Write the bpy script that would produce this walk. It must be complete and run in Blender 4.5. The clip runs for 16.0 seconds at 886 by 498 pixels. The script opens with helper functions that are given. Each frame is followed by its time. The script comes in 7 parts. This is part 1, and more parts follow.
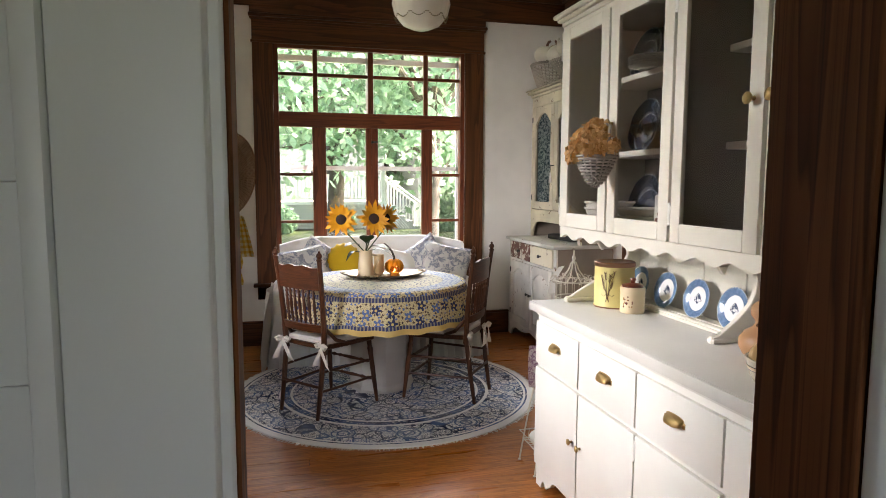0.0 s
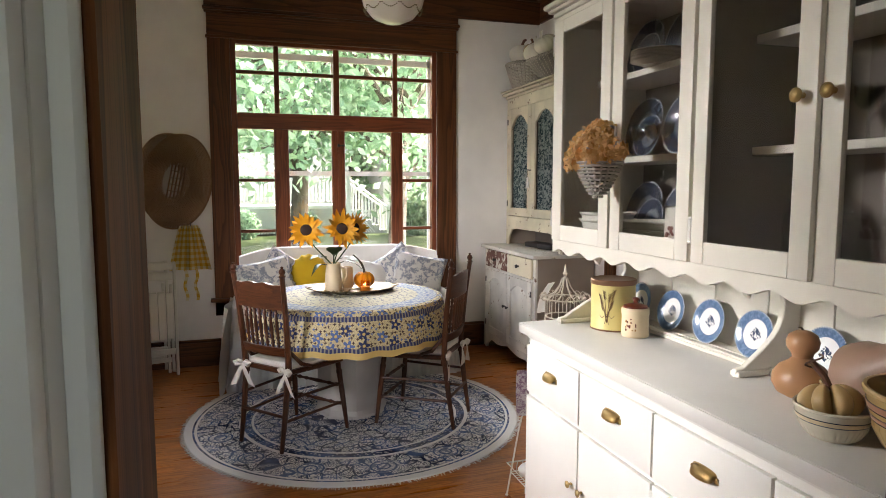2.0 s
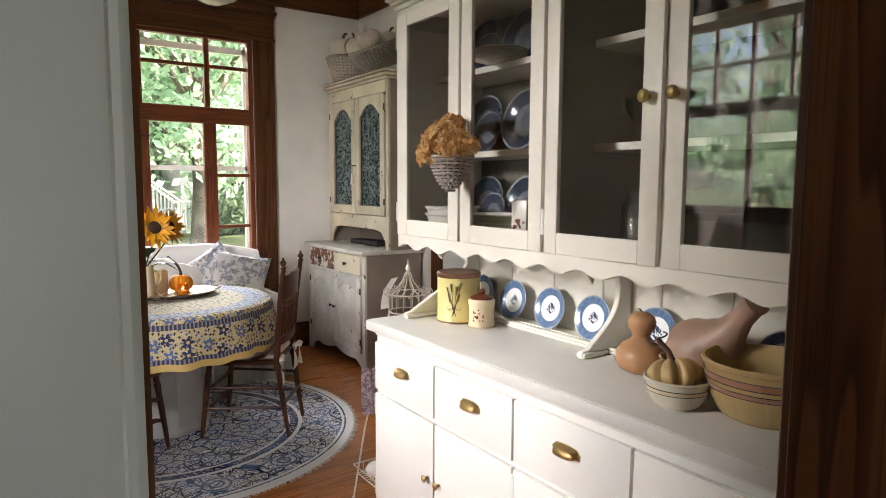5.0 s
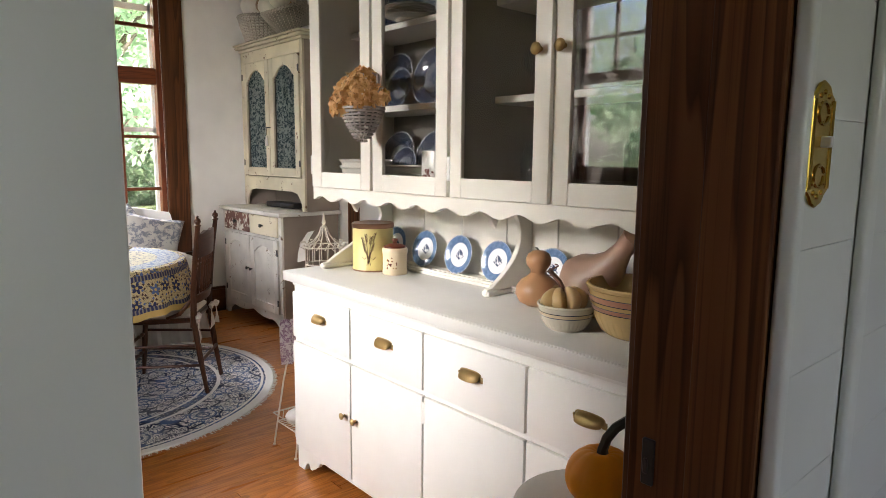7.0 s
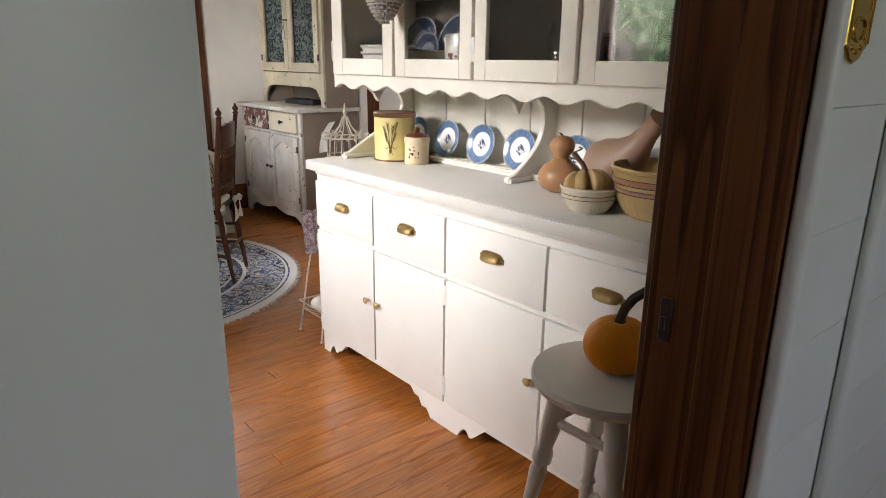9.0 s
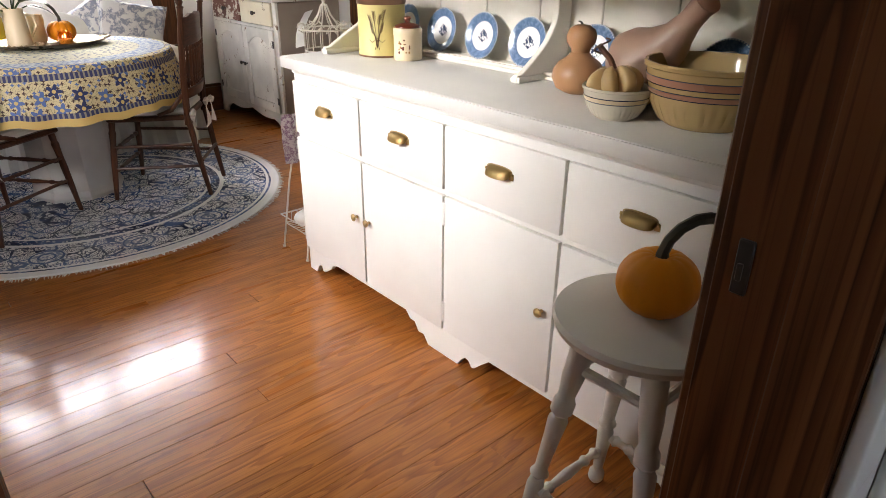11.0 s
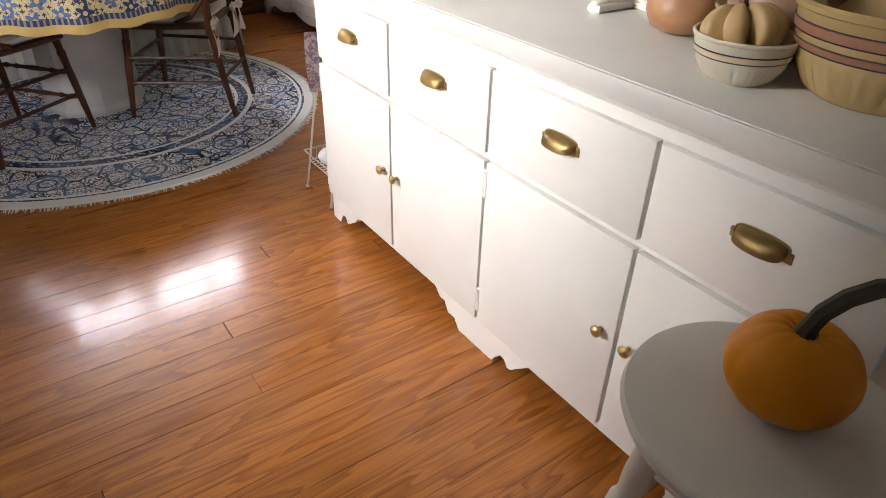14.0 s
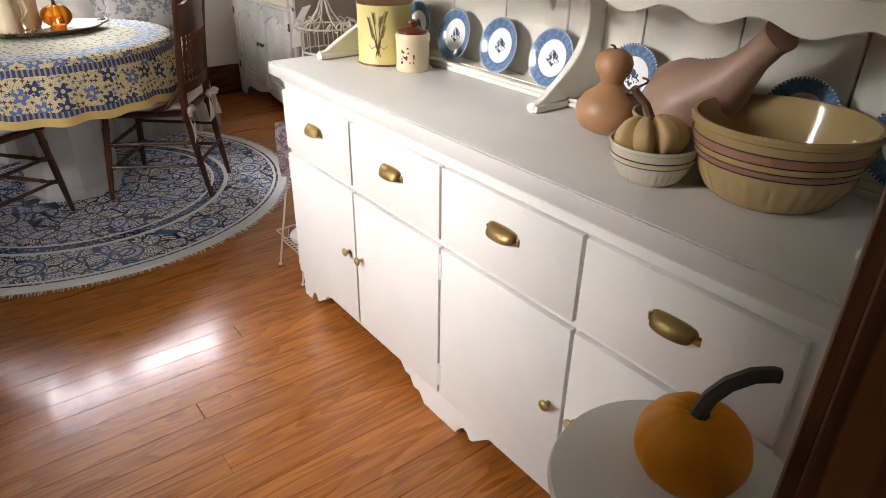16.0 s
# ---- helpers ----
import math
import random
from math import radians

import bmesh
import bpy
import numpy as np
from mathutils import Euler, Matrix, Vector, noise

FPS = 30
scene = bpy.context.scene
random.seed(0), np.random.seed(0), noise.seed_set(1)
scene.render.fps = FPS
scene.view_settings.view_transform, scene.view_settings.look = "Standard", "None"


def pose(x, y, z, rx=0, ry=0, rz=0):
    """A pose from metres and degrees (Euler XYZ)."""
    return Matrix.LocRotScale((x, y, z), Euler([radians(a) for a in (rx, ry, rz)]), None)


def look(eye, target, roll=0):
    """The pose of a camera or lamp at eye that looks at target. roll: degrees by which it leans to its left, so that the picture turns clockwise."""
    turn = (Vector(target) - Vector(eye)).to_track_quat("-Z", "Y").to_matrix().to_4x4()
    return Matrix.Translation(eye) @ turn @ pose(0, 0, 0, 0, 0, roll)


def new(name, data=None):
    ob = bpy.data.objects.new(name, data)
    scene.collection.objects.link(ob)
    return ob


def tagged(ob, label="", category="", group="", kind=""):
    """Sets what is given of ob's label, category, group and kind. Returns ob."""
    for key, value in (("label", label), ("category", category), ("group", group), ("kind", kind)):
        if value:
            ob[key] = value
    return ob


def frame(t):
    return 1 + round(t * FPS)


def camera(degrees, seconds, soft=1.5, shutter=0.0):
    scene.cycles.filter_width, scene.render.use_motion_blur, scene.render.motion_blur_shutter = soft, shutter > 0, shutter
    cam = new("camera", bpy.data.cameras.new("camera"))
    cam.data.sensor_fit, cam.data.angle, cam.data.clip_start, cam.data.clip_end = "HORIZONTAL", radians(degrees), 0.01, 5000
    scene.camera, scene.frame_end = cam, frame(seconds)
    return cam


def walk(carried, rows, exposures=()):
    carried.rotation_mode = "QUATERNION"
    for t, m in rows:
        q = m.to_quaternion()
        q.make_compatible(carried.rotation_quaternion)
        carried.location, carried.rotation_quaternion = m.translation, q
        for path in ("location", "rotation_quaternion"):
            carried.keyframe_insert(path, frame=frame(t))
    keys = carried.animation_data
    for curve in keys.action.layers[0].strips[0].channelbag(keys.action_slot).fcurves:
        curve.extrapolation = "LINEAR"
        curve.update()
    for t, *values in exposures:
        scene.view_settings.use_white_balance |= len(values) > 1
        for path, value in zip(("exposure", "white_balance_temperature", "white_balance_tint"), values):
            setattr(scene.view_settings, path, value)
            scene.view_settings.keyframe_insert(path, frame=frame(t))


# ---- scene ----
cam = camera(69.0, 16.0, soft=0.65)
PATH = [
    (0, (-1.195, -2.819, 1.454), (-0.702, -0.891, 1.253), 0.2),
    (0.5, (-1.192, -2.755, 1.449), (-0.677, -0.833, 1.248), 0.2),
    (1, (-1.183, -2.663, 1.462), (-0.644, -0.747, 1.263), 0.2),
    (1.5, (-1.178, -2.567, 1.472), (-0.612, -0.659, 1.277), 0.1),
    (2, (-1.17, -2.481, 1.482), (-0.573, -0.582, 1.289), 0.0),
    (2.5, (-1.164, -2.434, 1.489), (-0.529, -0.547, 1.299), -0.1),
    (3, (-1.186, -2.399, 1.489), (-0.501, -0.529, 1.301), -0.1),
    (3.5, (-1.21, -2.376, 1.486), (-0.429, -0.544, 1.301), -0.0),
    (4, (-1.243, -2.37, 1.475), (-0.342, -0.594, 1.292), 0.1),
    (4.5, (-1.266, -2.356, 1.469), (-0.243, -0.648, 1.279), 0.0),
    (4.7, (-1.275, -2.353, 1.468), (-0.207, -0.673, 1.276), 0.1),
    (6.8, (-1.344, -2.475, 1.41), (-0.028, -0.993, 1.14), 0.5),
    (7, (-1.352, -2.49, 1.393), (-0.035, -1.011, 1.11), 0.5),
    (7.5, (-1.364, -2.515, 1.358), (-0.058, -1.037, 1.025), 0.8),
    (8, (-1.388, -2.524, 1.347), (-0.096, -1.051, 0.945), 0.8),
    (8.5, (-1.397, -2.525, 1.331), (-0.131, -1.053, 0.85), 0.7),
    (9, (-1.388, -2.507, 1.321), (-0.149, -1.04, 0.76), 0.7),
    (11.3, (-1.221, -2.238, 1.268), (-0.023, -0.903, 0.383), 0.6),
    (11.5, (-1.21, -2.212, 1.257), (-0.003, -0.897, 0.356), 1.1),
    (12, (-1.13, -2.169, 1.244), (0.057, -0.873, 0.289), 1.5),
    (12.5, (-1.049, -2.139, 1.235), (0.09, -0.839, 0.228), 1.8),
    (13, (-0.999, -2.096, 1.237), (0.079, -0.782, 0.182), 1.8),
    (13.5, (-0.957, -2.013, 1.238), (0.064, -0.679, 0.153), 1.8),
    (14, (-0.906, -1.958, 1.251), (0.076, -0.605, 0.153), 1.6),
    (14.5, (-0.879, -1.945, 1.28), (0.091, -0.579, 0.186), 1.3),
    (15, (-0.872, -1.964, 1.313), (0.119, -0.592, 0.247), 1.2),
    (15.5, (-0.882, -2.01, 1.338), (0.145, -0.627, 0.322), 0.8),
    (16, (-0.898, -2.049, 1.366), (0.179, -0.654, 0.423), 0.8),
]
walk(cam, [(t, look(eye, target, roll)) for t, eye, target, roll in PATH], [(0, 3.12, 7000, 19), (4.7, 3.12, 7000, 19), (7, 3.22, 7000, 19), (9, 3.15, 7000, 19), (12.5, 3.38, 7100, 20), (14, 3.3, 7000, 19), (16, 3.14, 7000, 19)])

# ---------- world and sun ----------
SUN_AZ, SUN_EL = radians(84), radians(42)
world = bpy.data.worlds.new("world")
scene.world = world
world.use_nodes = True
sky = world.node_tree.nodes.new("ShaderNodeTexSky")
sky.sky_type, sky.sun_disc = "NISHITA", False
sky.sun_elevation, sky.sun_rotation = SUN_EL, SUN_AZ
sky.dust_density, sky.ozone_density = 3.0, 1.0
back = world.node_tree.nodes["Background"]
world.node_tree.links.new(sky.outputs[0], back.inputs[0])
back.inputs[1].default_value = 0.15
sun = new("sun", bpy.data.lights.new("sun", "SUN"))
sun.data.energy, sun.data.angle, sun.data.color = 5.0, radians(6), (1.0, 0.95, 0.88)
sun.matrix_world = look((math.sin(SUN_AZ) * 20, math.cos(SUN_AZ) * 20, 20 * math.tan(SUN_EL)), (0, 0, 0))


def sky_lamp(name, at, target, wide, high, watts, col=(0.93, 0.97, 1.0)):
    """Daylight that falls in through a window from the open sky above its head."""
    ob = new(name, bpy.data.lights.new(name, "AREA"))
    ob.data.shape, ob.data.size, ob.data.size_y = "RECTANGLE", wide, high
    ob.data.energy, ob.data.color = watts, col
    ob.matrix_world = look(at, target)
    return ob


sky_lamp("skylight_north", (-0.35, 8.2, 5.05), (-0.35, 0.6, 0.9), 6.5, 2.0, 240)
sky_lamp("skylight_west", (-8.6, 1.35, 4.3), (0.0, -0.9, 1.0), 1.9, 3.0, 245)
sky_lamp("skylight_southwest", (-6.2, -3.1, 2.9), (1.0, 2.0, 1.1), 2.4, 2.6, 160)
sky_lamp("skylight_kitchen", (-1.0, -7.1, 2.3), (-0.5, -2.5, 1.4), 1.6, 1.2, 4.3)

# ---------- node helpers ----------
def fresh(name, rough=0.5, metal=0.0, spec=0.5):
    m = bpy.data.materials.new(name)
    m.use_nodes = True
    b = m.node_tree.nodes["Principled BSDF"]
    b.inputs["Roughness"].default_value, b.inputs["Metallic"].default_value = rough, metal
    b.inputs["Specular IOR Level"].default_value = spec
    return m, m.node_tree, b


def put(nt, socket, v):
    if isinstance(v, bpy.types.NodeSocket):
        nt.links.new(v, socket)
    elif isinstance(v, tuple) and len(v) == 3 and socket.type == "RGBA":
        socket.default_value = (*v, 1)
    elif socket.type == "RGBA" and isinstance(v, (int, float)):
        socket.default_value = (v, v, v, 1)
    else:
        socket.default_value = v


def coords(nt, kind="Object", scale=(1, 1, 1), vary=0.0):
    tc = nt.nodes.new("ShaderNodeTexCoord")
    mp = nt.nodes.new("ShaderNodeMapping")
    nt.links.new(tc.outputs[kind], mp.inputs[0])
    mp.inputs["Scale"].default_value = scale
    if vary:
        oi = nt.nodes.new("ShaderNodeObjectInfo")
        mul = nt.nodes.new("ShaderNodeVectorMath")
        mul.operation = "SCALE"
        mul.inputs[0].default_value = (vary, vary * 1.7, vary * 0.6)
        nt.links.new(oi.outputs["Random"], mul.inputs["Scale"])
        nt.links.new(mul.outputs[0], mp.inputs["Location"])
    return mp.outputs[0]


def rnd(nt):
    return nt.nodes.new("ShaderNodeObjectInfo").outputs["Random"]


def mth(nt, op, a, b=0.0, c=0.0):
    n = nt.nodes.new("ShaderNodeMath")
    n.operation = op
    put(nt, n.inputs[0], a), put(nt, n.inputs[1], b), put(nt, n.inputs[2], c)
    return n.outputs[0]


def grain(nt, vec, scale, detail=4.0, rough=0.55, twist=0.0):
    n = nt.nodes.new("ShaderNodeTexNoise")
    nt.links.new(vec, n.inputs["Vector"])
    n.inputs["Scale"].default_value, n.inputs["Detail"].default_value = scale, detail
    n.inputs["Roughness"].default_value, n.inputs["Distortion"].default_value = rough, twist
    return n.outputs["Fac"]


def cells(nt, vec, scale, feature="F1", out="Distance"):
    n = nt.nodes.new("ShaderNodeTexVoronoi")
    n.feature = feature
    nt.links.new(vec, n.inputs["Vector"])
    n.inputs["Scale"].default_value = scale
    return n.outputs[out]


def ramp(nt, fac, stops, hard=False):
    n = nt.nodes.new("ShaderNodeValToRGB")
    n.color_ramp.interpolation = "CONSTANT" if hard else "LINEAR"
    put(nt, n.inputs[0], fac)
    els = n.color_ramp.elements
    while len(els) < len(stops):
        els.new(0.5)
    for e, (p, c) in zip(els, stops):
        e.position, e.color = p, (*c, 1) if isinstance(c, tuple) else (c, c, c, 1)
    return n.outputs[0]


def mixc(nt, fac, a, b, kind="MIX"):
    n = nt.nodes.new("ShaderNodeMix")
    n.data_type, n.blend_type = "RGBA", kind
    put(nt, n.inputs[0], fac), put(nt, n.inputs[6], a), put(nt, n.inputs[7], b)
    return n.outputs[2]


def bump(nt, b, height, strength=0.2, dist=0.002):
    n = nt.nodes.new("ShaderNodeBump")
    n.inputs["Strength"].default_value, n.inputs["Distance"].default_value = strength, dist
    put(nt, n.inputs["Height"], height)
    nt.links.new(n.outputs[0], b.inputs["Normal"])


def split(nt, vec):
    n = nt.nodes.new("ShaderNodeSeparateXYZ")
    nt.links.new(vec, n.inputs[0])
    return n.outputs


def paint(name, col, rough=0.45, dirt=0.06, strokes=0.12, chip=None, chip_at=0.68, spec=0.5, metal=0.0):
    """Painted, glazed or plain surface: slow mottling, fine brush grain, and, if asked, worn-off patches."""
    m, nt, b = fresh(name, rough, metal, spec)
    v = coords(nt, vary=3.0)
    slow, fine = grain(nt, v, 2.3, 3), grain(nt, v, 90, 3)
    low = tuple(c * (1 - dirt * 2.2) for c in col)
    c = mixc(nt, ramp(nt, slow, [(0.35, 0.0), (0.65, 1.0)]), low, col)
    if chip:
        worn = grain(nt, v, 11, 7, 0.75)
        c = mixc(nt, ramp(nt, worn, [(chip_at, 0.0), (chip_at + 0.02, 1.0)]), c, chip)
    put(nt, b.inputs["Base Color"], c)
    put(nt, b.inputs["Roughness"], mth(nt, "MULTIPLY_ADD", slow, 0.2, rough - 0.1))
    bump(nt, b, fine, strokes, 0.001)
    return m


def timber(name, dark, light, rough=0.35, along="x", size=1.0, fig=1.0, coat=0.0, vary=7.0, tone=0.35, spec=0.5, run=0.9):
    """Wood with growth figure that runs along one axis, pores, and a tone of its own for each piece."""
    m, nt, b = fresh(name, rough, 0.0, spec)
    s = {"x": (run, 14, 14), "y": (14, run, 14), "z": (14, 14, run)}[along]
    v = coords(nt, scale=tuple(k / size for k in s), vary=vary)
    t = {"x": (3, 260, 260), "y": (260, 3, 260), "z": (260, 260, 3)}[along]
    v2 = coords(nt, scale=tuple(k / size for k in t), vary=vary)
    rings = mth(nt, "FRACT", mth(nt, "MULTIPLY", grain(nt, v, 0.55, 3, 0.5, 0.35), 9 * fig))
    lines = ramp(nt, rings, [(0.0, 0.0), (0.55, 0.75), (0.9, 1.0), (1.0, 0.05)])
    pores = grain(nt, v2, 1.0, 2)
    body = grain(nt, v, 0.9, 4)
    c = mixc(nt, mth(nt, "MULTIPLY_ADD", lines, 0.55, mth(nt, "MULTIPLY", body, 0.5)), dark, light)
    c = mixc(nt, ramp(nt, pores, [(0.3, 0.45), (0.5, 0.0)]), c, tuple(k * 0.45 for k in dark))
    shade = mth(nt, "MULTIPLY_ADD", rnd(nt), tone, 1 - tone / 2)
    c = mixc(nt, 1.0, c, shade, "MULTIPLY")
    put(nt, b.inputs["Base Color"], c)
    put(nt, b.inputs["Roughness"], mth(nt, "MULTIPLY_ADD", body, 0.25, rough - 0.12))
    if coat:
        b.inputs["Coat Weight"].default_value, b.inputs["Coat Roughness"].default_value = coat, 0.12
    bump(nt, b, mth(nt, "ADD", mth(nt, "MULTIPLY", lines, 0.5), pores), 0.12, 0.001)
    return m


def cloth(name, col, rough=0.9, weave=900, shade=0.1):
    m, nt, b = fresh(name, rough, 0, 0.2)
    v = coords(nt)
    c = mixc(nt, grain(nt, v, 14, 5), tuple(k * (1 - shade) for k in col), col)
    put(nt, b.inputs["Base Color"], c)
    b.inputs["Sheen Weight"].default_value = 0.2
    bump(nt, b, grain(nt, v, weave, 2), 0.25, 0.001)
    return m


WHITE = paint("white_enamel", (0.80, 0.785, 0.74), 0.38, 0.04)
COUNTER = paint("counter_enamel", (0.70, 0.685, 0.645), 0.42, 0.05)
CREAM = paint("cream_enamel", (0.78, 0.745, 0.66), 0.42, 0.05)
# taupe inside paint, darkened further to carry the shade within the cabinets
INSIDESHADE = paint("cabinet_inside_shaded", (0.17, 0.145, 0.12), 0.6, 0.06)
KITCHEN = paint("kitchen_paint", (0.70, 0.72, 0.69), 0.4, 0.03)
PLASTER = paint("plaster", (0.80, 0.775, 0.73), 0.85, 0.05, 0.3)
CEILING = paint("ceiling_paint", (0.78, 0.76, 0.72), 0.9, 0.04)
STOOLP = paint("stool_paint", (0.66, 0.62, 0.55), 0.45, 0.07, 0.15, (0.30, 0.22, 0.15), 0.74)
SHABBY = paint("worn_cream_paint", (0.72, 0.65, 0.48), 0.6, 0.14, 0.3, (0.20, 0.13, 0.08), 0.61)
SHABBYW = paint("worn_white_paint", (0.76, 0.73, 0.66), 0.6, 0.16, 0.3, (0.20, 0.13, 0.08), 0.61)
PEELED = paint("peeled_drawer", (0.16, 0.06, 0.04), 0.65, 0.2, 0.4, (0.62, 0.57, 0.48), 0.50)
# cupboard sides: the shade on them is put into this dark taupe
TAUPESHADE = paint("shaded_taupe_side", (0.33, 0.27, 0.22), 0.6, 0.12)
FOLDW = paint("folding_chair_paint", (0.74, 0.72, 0.64), 0.5, 0.06)
WIREW = paint("wire_paint", (0.72, 0.66, 0.56), 0.5, 0.1, 0.2, (0.3, 0.16, 0.08), 0.7)
TRIM = timber("stained_fir", (0.024, 0.0078, 0.0034), (0.15, 0.053, 0.018), 0.42, "z", 1.5, 1.3, spec=0.25)
TRIMX = timber("stained_fir_x", (0.024, 0.0078, 0.0034), (0.15, 0.053, 0.018), 0.42, "x", 1.3, 1.2, spec=0.25)
TRIMY = timber("stained_fir_y", (0.024, 0.0078, 0.0034), (0.15, 0.053, 0.018), 0.42, "y", 1.3, 1.2, spec=0.25)
JAMB = timber("doorway_fir", (0.026, 0.0085, 0.0036), (0.23, 0.085, 0.031), 0.6, "z", 1.7, 1.5, spec=0.12)
SASH = timber("sash_wood", (0.075, 0.019, 0.008), (0.22, 0.06, 0.024), 0.35, "z", 0.7, spec=0.3)
SASHX = timber("sash_wood_x", (0.075, 0.019, 0.008), (0.22, 0.06, 0.024), 0.35, "x", 0.7, spec=0.3)
CHAIRW = timber("chair_oak", (0.026, 0.009, 0.004), (0.11, 0.036, 0.014), 0.34, "z", 0.5, spec=0.35)
CHAIRX = timber("chair_oak_x", (0.026, 0.009, 0.004), (0.11, 0.036, 0.014), 0.34, "x", 0.5, spec=0.35)
FLOORW = timber("heart_pine", (0.225, 0.066, 0.013), (0.54, 0.192, 0.040), 0.30, "x", 1.0, 1.5, 0.34, 9.0, 0.2, 0.22, 1.7)
UNDER = paint("dark_gap", (0.03, 0.016, 0.01), 0.9)
LINEN = cloth("linen", (0.78, 0.76, 0.72))
CUSHION = cloth("cushion_cotton", (0.74, 0.70, 0.64))
BRASS = paint("antique_brass", (0.52, 0.36, 0.15), 0.42, 0.2, 0.1, None, 0.7, 0.5, 0.75)
BRIGHTBRASS = paint("polished_brass", (0.78, 0.52, 0.12), 0.2, 0.15, 0.1, None, 0.7, 0.5, 1.0)
SILVER = paint("old_silver", (0.38, 0.31, 0.22), 0.28, 0.2, 0.1, None, 0.7, 0.5, 1.0)
COPPER = paint("copper_lid", (0.34, 0.19, 0.12), 0.35, 0.2, 0.1, None, 0.7, 0.5, 0.9)
IRON = paint("dark_iron", (0.035, 0.03, 0.028), 0.5, 0.2, 0.2)
BLACKT = paint("black_enamel", (0.02, 0.02, 0.022), 0.3)
TINY = paint("yellow_tin", (0.66, 0.56, 0.22), 0.4, 0.06, 0.05)
CROCK = paint("cream_stoneware", (0.72, 0.58, 0.38), 0.3, 0.06, 0.05)
RUST = paint("rust_enamel", (0.15, 0.03, 0.012), 0.3, 0.1, 0.05)
YWARE = paint("yellow_ware", (0.47, 0.33, 0.15), 0.15, 0.08, 0.05)
YWHITE = paint("white_ware", (0.66, 0.60, 0.48), 0.25, 0.06, 0.05)
PINKB = paint("pink_band", (0.40, 0.185, 0.115), 0.28, 0.06, 0.05)
NAVYB = paint("navy_band", (0.035, 0.04, 0.075), 0.28, 0.06, 0.05)
PLATEW = paint("plate_white", (0.78, 0.78, 0.76), 0.18, 0.03, 0.02)
GLAZED = paint("ironstone", (0.72, 0.69, 0.62), 0.25, 0.04, 0.03)
GOURD = paint("gourd_skin", (0.52, 0.27, 0.13), 0.42, 0.25, 0.1, (0.22, 0.09, 0.04), 0.7)
GOURDP = paint("pale_gourd_skin", (0.50, 0.31, 0.22), 0.45, 0.2, 0.1, (0.33, 0.16, 0.09), 0.72)
SQUASH = paint("squash_skin", (0.62, 0.42, 0.19), 0.42, 0.15, 0.08)
WHITEPUMP = paint("white_pumpkin_skin", (0.74, 0.70, 0.60), 0.45, 0.08, 0.08)
TANPUMP = paint("striped_pumpkin_skin", (0.42, 0.26, 0.12), 0.45, 0.3, 0.08)
STEM = paint("pumpkin_stem", (0.045, 0.036, 0.022), 0.7, 0.3, 0.6)
STEMB = paint("dry_stem", (0.16, 0.07, 0.035), 0.7, 0.2, 0.5)
LEAF = paint("leaf_green", (0.035, 0.075, 0.02), 0.5, 0.25, 0.3)
PETAL = paint("petal_yellow", (0.80, 0.36, 0.01), 0.6, 0.15, 0.3)
SEED = paint("seed_head", (0.03, 0.014, 0.008), 0.9, 0.2, 0.8)

WICKERW = paint("whitewashed_wicker", (0.50, 0.455, 0.385), 0.75, 0.3, 0.5)
WICKERG = paint("grey_wicker", (0.50, 0.46, 0.42), 0.7, 0.25, 0.4)
WICKERB = paint("tan_wicker", (0.34, 0.19, 0.09), 0.7, 0.25, 0.4)
YELLOWC = cloth("mustard_velvet", (0.62, 0.40, 0.02))
JUTE = cloth("jute", (0.40, 0.27, 0.14))
WAX = paint("wax", (0.75, 0.45, 0.18), 0.5)


def pumpkin_skin():
    m, nt, b = fresh("orange_pumpkin_skin", 0.5, 0.0, 0.22)
    v = coords(nt)
    c = mixc(nt, grain(nt, coords(nt, scale=(1, 1, 0.15)), 22, 4), (0.62, 0.195, 0.005), (0.72, 0.25, 0.008))
    c = mixc(nt, ramp(nt, grain(nt, v, 60, 4), [(0.62, 0.0), (0.75, 0.4)]), c, (0.50, 0.17, 0.01))
    put(nt, b.inputs["Base Color"], c)
    bump(nt, b, grain(nt, v, 120, 4), 0.1, 0.001)
    return m


def glass(name, tint=(1, 1, 1), gloss=1.0):
    m = bpy.data.materials.new(name)
    m.use_nodes = True
    nt = m.node_tree
    nt.nodes.remove(nt.nodes["Principled BSDF"])
    clear, shine = nt.nodes.new("ShaderNodeBsdfTransparent"), nt.nodes.new("ShaderNodeBsdfGlossy")
    clear.inputs[0].default_value = (*tint, 1)
    shine.inputs["Roughness"].default_value = 0.01
    fr, mx = nt.nodes.new("ShaderNodeLayerWeight"), nt.nodes.new("ShaderNodeMixShader")
    edge = mth(nt, "POWER", fr.outputs["Facing"], 5.0)
    nt.links.new(mth(nt, "MULTIPLY", mth(nt, "MULTIPLY_ADD", edge, 0.95, 0.04), gloss), mx.inputs[0])
    nt.links.new(clear.outputs[0], mx.inputs[1]), nt.links.new(shine.outputs[0], mx.inputs[2])
    nt.links.new(mx.outputs[0], nt.nodes["Material Output"].inputs[0])
    return m


